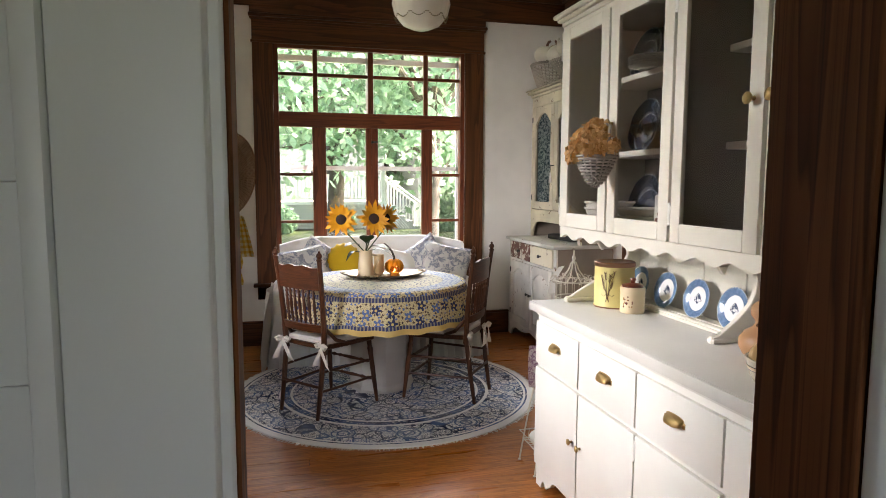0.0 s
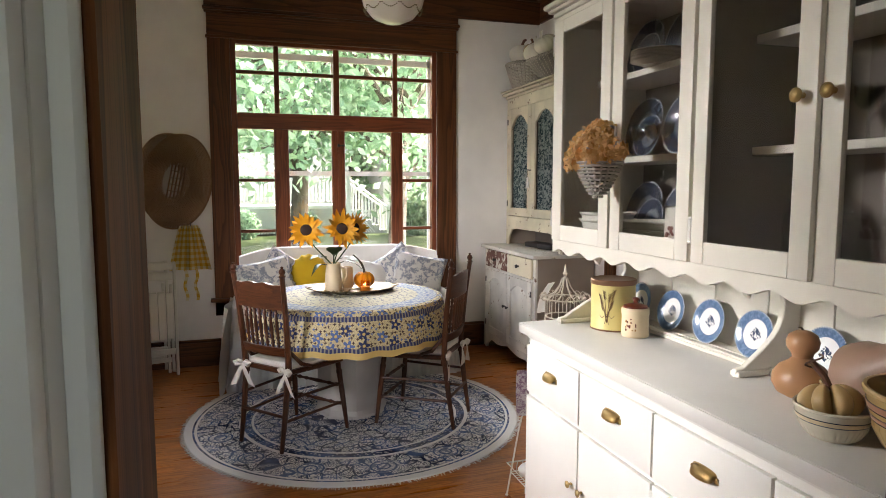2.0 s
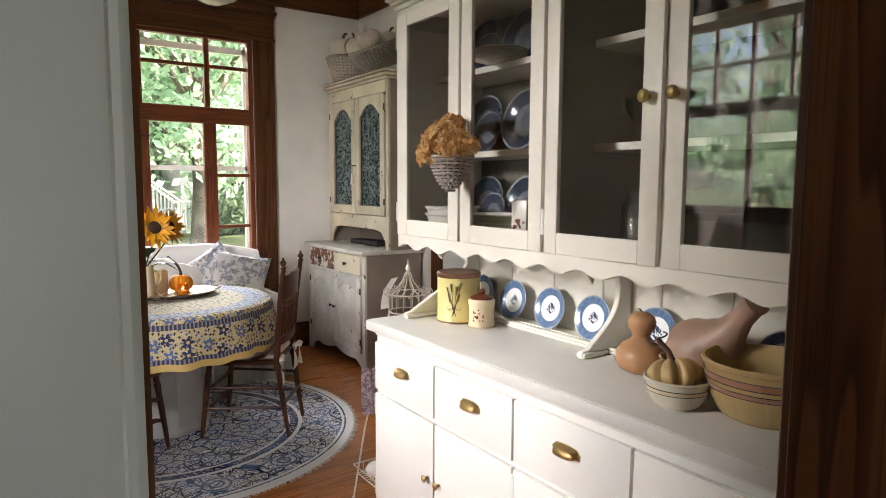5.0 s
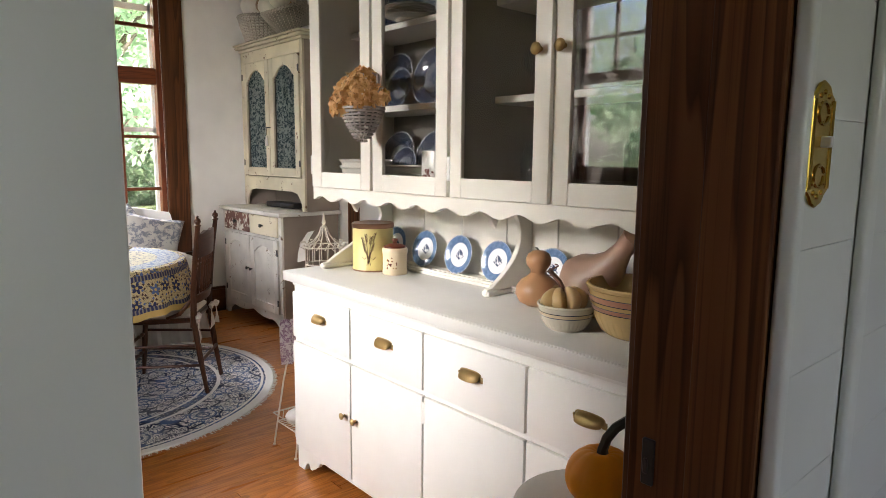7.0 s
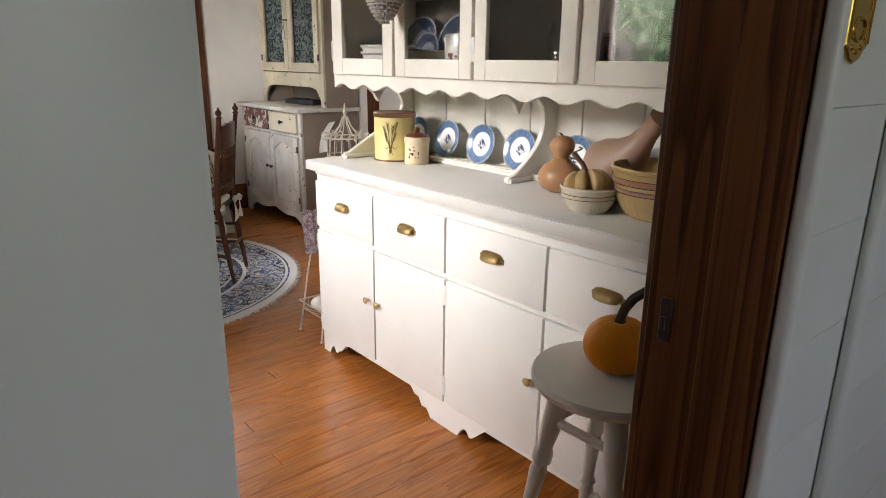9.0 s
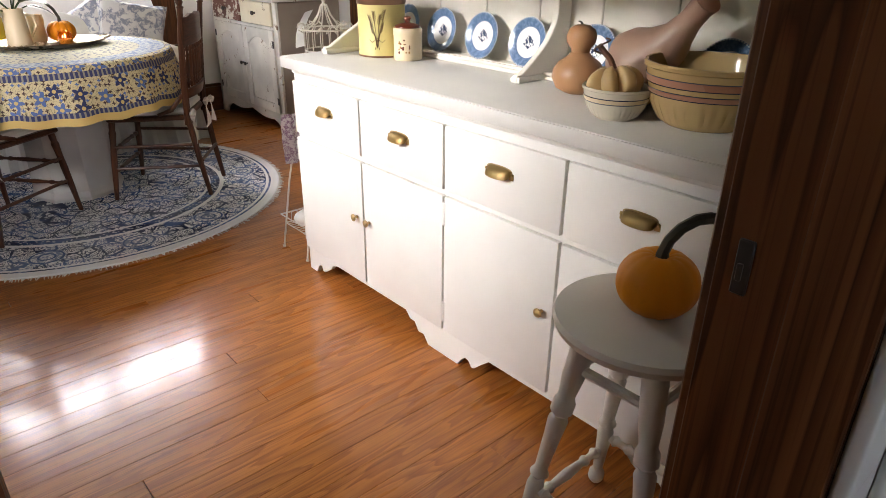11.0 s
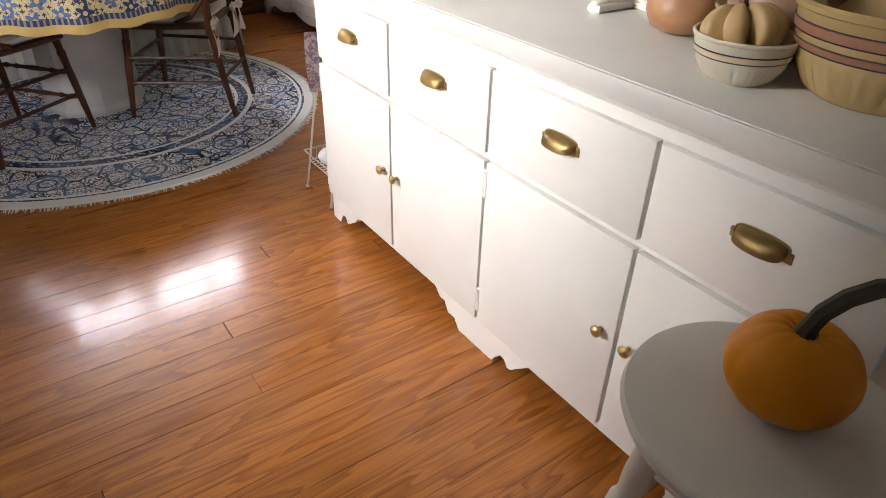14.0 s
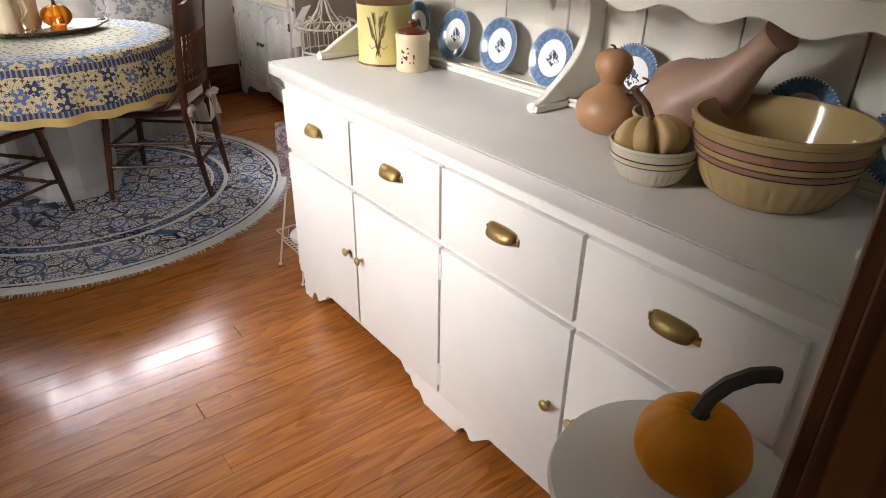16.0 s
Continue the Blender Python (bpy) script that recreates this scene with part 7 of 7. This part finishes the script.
def tree(at, height, spread, count, leaf, mat, label, seed, trunk=0.22, low_at=0.3):
    """Tapered trunk, limbs, and a crown of many small leaves in uneven clumps."""
    rng = np.random.default_rng(seed)
    t = thing("tree", label, "tree", "garden trees", at)
    bm = tube([(0, 0, -0.1), (0.1, 0.05, height * 0.2), (0.0, 0.1, height * 0.45), (0.1, 0, height * 0.8)], [trunk, trunk * 0.8, trunk * 0.55, trunk * 0.15], 10)
    clumps = []
    for i in range(26):
        a, h = rng.uniform(0, 2 * math.pi), rng.uniform(low_at, 0.98)
        reach = spread * (0.35 + 0.65 * math.sin(math.pi * min(1, (h - low_at) / (1 - low_at) * 0.8 + 0.18))) * rng.uniform(0.55, 1.0)
        end = Vector((reach * math.cos(a), reach * math.sin(a), height * h))
        start = Vector((0.05, 0.05, height * max(0.15, h * 0.62)))
        tube([start, start.lerp(end, 0.5) + Vector((0, 0, 0.3)), end], [trunk * 0.3, trunk * 0.18, 0.02], 6, bm)
        clumps += [(end, spread * 0.30), (start.lerp(end, 0.65) + Vector((0, 0, 0.2)), spread * 0.24)]
    part("trunk", bm, BARK, t)
    n = count
    idx = rng.integers(0, len(clumps), n)
    cen = np.array([clumps[i][0] for i in idx]) + rng.normal(0, 1, (n, 3)) * np.array([clumps[i][1] for i in idx])[:, None] * 0.55
    u = rng.normal(0, 1, (n, 3))
    u /= np.linalg.norm(u, axis=1)[:, None]
    w = np.cross(u, rng.normal(0, 1, (n, 3)))
    w /= np.linalg.norm(w, axis=1)[:, None]
    s = leaf * rng.uniform(0.6, 1.3, n)[:, None]
    v = np.stack([cen - u * s, cen + w * s * 0.55, cen + u * s, cen - w * s * 0.55], 1).reshape(-1, 3)
    me = bpy.data.meshes.new("crown")
    me.from_pydata(v.tolist(), [], np.arange(4 * n).reshape(-1, 4).tolist())
    me.materials.append(mat)
    part("crown", me, None, t)


tree((-2.6, 12.5, GZ), 8.0, 3.6, 7000, 0.13, MAPLE, "broad green maple in the garden", 1, 0.25, 0.22)
tree((2.6, 13.5, GZ), 8.5, 3.4, 7000, 0.13, MAPLE, "light green maple by the porch", 2, 0.25, 0.3)
tree((0.5, 17.5, GZ), 10.0, 4.2, 6000, 0.15, MAPLE, "tall maple with drooping branches", 3, 0.3, 0.3)
tree((6.5, 19.0, GZ), 9.0, 3.4, 6000, 0.15, DARKLEAF, "dark green tree beside the path", 4, 0.3, 0.12)
tree((-7.0, 22.0, GZ), 12.0, 5.5, 6000, 0.2, MAPLE, "large tree behind the porch", 5, 0.4, 0.2)
tree((5.0, 33.0, GZ), 15.0, 7.0, 6000, 0.26, DARKLEAF, "tall tree behind the house", 6, 0.5, 0.1)
tree((-1.5, 34.0, GZ), 15.0, 7.0, 6000, 0.26, MAPLE, "tall light green tree far back", 7, 0.5, 0.1)
tree((-13.0, 2.4, GZ), 9.0, 3.6, 8000, 0.16, MAPLE, "leafy tree outside the side window", 8, 0.25, 0.15)
tree((-13.0, -4.4, GZ), 7.2, 3.0, 5000, 0.15, DARKLEAF, "dark leafy tree at the side", 9, 0.25, 0.12)
tree((-16.5, 7.5, GZ), 10.0, 3.6, 5000, 0.16, MAPLE, "tall tree at the side of the garden", 10, 0.3, 0.1)
for k, (x, y, s) in enumerate(((4.9, 20.4, 0.8), (5.9, 20.9, 1.0), (7.2, 20.6, 0.9), (-1.2, 20.2, 0.6), (0.9, 20.5, 0.55))):
    rng = np.random.default_rng(40 + k)
    n = 1800
    d = rng.normal(0, 1, (n, 3))
    d /= np.linalg.norm(d, axis=1)[:, None]
    cen = d * (s * rng.uniform(0.75, 1.05, (n, 1))) * np.array([1, 0.8, 0.85]) + np.array([0, 0, s * 0.75])
    u = rng.normal(0, 0.06, (n, 3))
    w = rng.normal(0, 0.05, (n, 3))
    me = bpy.data.meshes.new("shrub")
    me.from_pydata(np.stack([cen - u, cen + w, cen + u, cen - w], 1).reshape(-1, 3).tolist(), [], np.arange(4 * n).reshape(-1, 4).tolist())
    me.materials.append(DARKLEAF if k < 3 else MAPLE)
    ob = tagged(new("shrub", me), "rounded green garden shrub", "shrub", "garden shrubs")
    ob.location = (x, y, GZ)

# white porch with pickets, lattice and a flight of steps
PY, DECK = 21.6, 0.78
po = thing("porch", "white wooden porch with picket railing and lattice skirt", "porch")
part("deck", bx(bmesh.new(), -9, 2.75, PY, PY + 3.0, DECK - 0.12, DECK), PORCHW, po)
part("top_rail", bx(bmesh.new(), -9, 2.75, PY, PY + 0.08, DECK + 0.95, DECK + 1.02), PORCHW, po)
part("bottom_rail", bx(bmesh.new(), -9, 2.75, PY + 0.01, PY + 0.07, DECK + 0.08, DECK + 0.14), PORCHW, po)
PICK = data("picket", box(-0.025, 0.025, -0.02, 0.02, 0, 0.85), PORCHW, False)
for k in range(84):
    o = part("picket", PICK, None, po)
    o.location = (-8.9 + 0.138 * k, PY + 0.04, DECK + 0.12)
for x in (-8.95, -5.2, -1.3, 2.7):
    part("post", bx(bmesh.new(), x - 0.08, x + 0.08, PY - 0.03, PY + 0.13, GZ, DECK + 1.15), PORCHW, po)
bm = bmesh.new()
for k in range(120):
    x = -9.6 + 0.105 * k
    for s in (-1, 1):
        p0, p1 = (x if s > 0 else x + 0.8, GZ + 0.06), (x + 0.8 if s > 0 else x, DECK - 0.14)
        d = Vector((p1[0] - p0[0], p1[1] - p0[1])).normalized()
        nrm = Vector((-d.y, d.x)) * 0.016
        yy = PY + 0.03 + 0.012 * s
        slab([(p0[0] - nrm.x, p0[1] - nrm.y), (p1[0] - nrm.x, p1[1] - nrm.y), (p1[0] + nrm.x, p1[1] + nrm.y), (p0[0] + nrm.x, p0[1] + nrm.y)], "y", yy, yy + 0.008, bm)
lat = part("lattice", bm, PORCHW, po, "white diagonal lattice", False)
lat["kind"] = "stuff"
part("skirt_back", bx(bmesh.new(), -9, 2.75, PY + 0.4, PY + 0.45, GZ, DECK - 0.12), IRON, po)
for k in range(5):
    part("step", bx(bmesh.new(), 2.75 + 0.28 * k, 3.05 + 0.28 * k, PY + 0.1, PY + 1.3, GZ, DECK - 0.19 * (k + 1)), SIDING, po, "grey wooden step")
for y in (PY + 0.06, PY + 1.32):
    part("stair_rail", tube([(2.75, y, DECK + 0.98), (4.2, y, GZ + 0.98)], 0.045, 6), PORCHW, po)
    for k in range(11):
        x = 2.85 + 0.125 * k
        zb = DECK - 0.19 * min(5, int((x - 2.75) / 0.28) + 1)
        part("picket", bx(bmesh.new(), x - 0.025, x + 0.025, y - 0.02, y + 0.02, zb, DECK + 0.95 - (x - 2.75) * 0.745), PORCHW, po)
    part("post", bx(bmesh.new(), 4.16, 4.30, y - 0.06, y + 0.06, GZ, GZ + 1.12), PORCHW, po)
ho = thing("house", "neighbouring house with pale grey clapboard siding", "house")
bm = box(-9, 3.2, PY + 3.0, PY + 9, GZ, 5.2)
for k in range(42):
    z = GZ + 0.13 * k
    slab([(PY + 2.985, z), (PY + 2.97, z), (PY + 2.985, z + 0.128)], "x", -9, 3.2, bm)
part("wall", bm, SIDING, ho, "", False)
part("roof", slab([(PY + 2.4, 5.0), (PY + 6, 7.6), (PY + 9.6, 5.0), (PY + 9.6, 5.2), (PY + 6, 7.9), (PY + 2.4, 5.2)], "x", -9.5, 3.7), ROOFM, ho)
for x in (-6.5, -3.2, 0.6):
    wn = part("window", bx(bmesh.new(), x - 0.55, x + 0.55, PY + 2.93, PY + 2.97, 1.7, 3.3), PORCHW, ho)
    part("pane", bx(bmesh.new(), x - 0.45, x + 0.45, PY + 2.915, PY + 2.93, 1.8, 3.2), IRON, wn)
gar = thing("house", "pale cottage wall beyond the garden path", "house")
part("wall", bx(bmesh.new(), 5.2, 13, 27, 33, GZ, 4.2), SIDING, gar)
part("roof", slab([(26.4, 4.0), (30, 6.5), (33.6, 4.0), (33.6, 4.2), (30, 6.8), (26.4, 4.2)], "x", 4.8, 13.4), ROOFM, gar)
part("door", bx(bmesh.new(), 6.0, 6.9, 26.95, 27.0, GZ, 1.9), PORCHW, gar)

# ---------- boards of the floor and of the kitchen wall ----------
def boards():
    random.seed(11)
    floor = bpy.data.objects["floor"]
    wide = 0.0835
    shapes = {}
    y, row = SY1 + 0.002, 0
    while y < NW - 0.01:
        w = min(wide, NW - y)
        x = WW - random.random() * 1.6
        while x < EW:
            ln = random.choice((1.8, 2.4, 3.0, 3.6))
            a, e = max(x, WW + 0.003), min(x + ln, EW - 0.003)
            if e - a > 0.05 and not (y < SY0 and (a > DR or e < DL)):
                if y < SY0:
                    a, e = max(a, DL), min(e, DR)
                key = (round(e - a, 2), round(w, 3))
                if key not in shapes:
                    bm = bmesh.new()
                    bx(bm, -key[0] / 2 + 0.0004, key[0] / 2 - 0.0004, -w / 2 + 0.0004, w / 2 - 0.0004, -0.02, 0)
                    top = [q for q in bm.edges if all(v.co.z > -0.001 for v in q.verts)]
                    bmesh.ops.bevel(bm, geom=top, offset=0.0006, segments=1, affect="EDGES")
                    shapes[key] = data("plank", bm, FLOORW, False)
                ob = part("plank", shapes[key], None, floor)
                ob.location = ((a + e) / 2, y + w / 2, random.uniform(-0.0006, 0.0))
            x += ln
        y += wide
        row += 1
    wall = bpy.data.objects["wall_kitchen"]
    for x0, x1 in ((-3.4, DL - 0.172), (DR + 0.024, 2.0)):
        me = None
        z = 0.10
        while z < 2.74:
            if me is None:
                me = data("board", bx(bmesh.new(), x0, x1, SY1, SY1 + 0.018, 0.0003, 0.1931, 0.0009), KITCHEN, False)
            ob = part("board", me, None, wall)
            ob.location = (0, 0, z)
            z += 0.1935


boards()
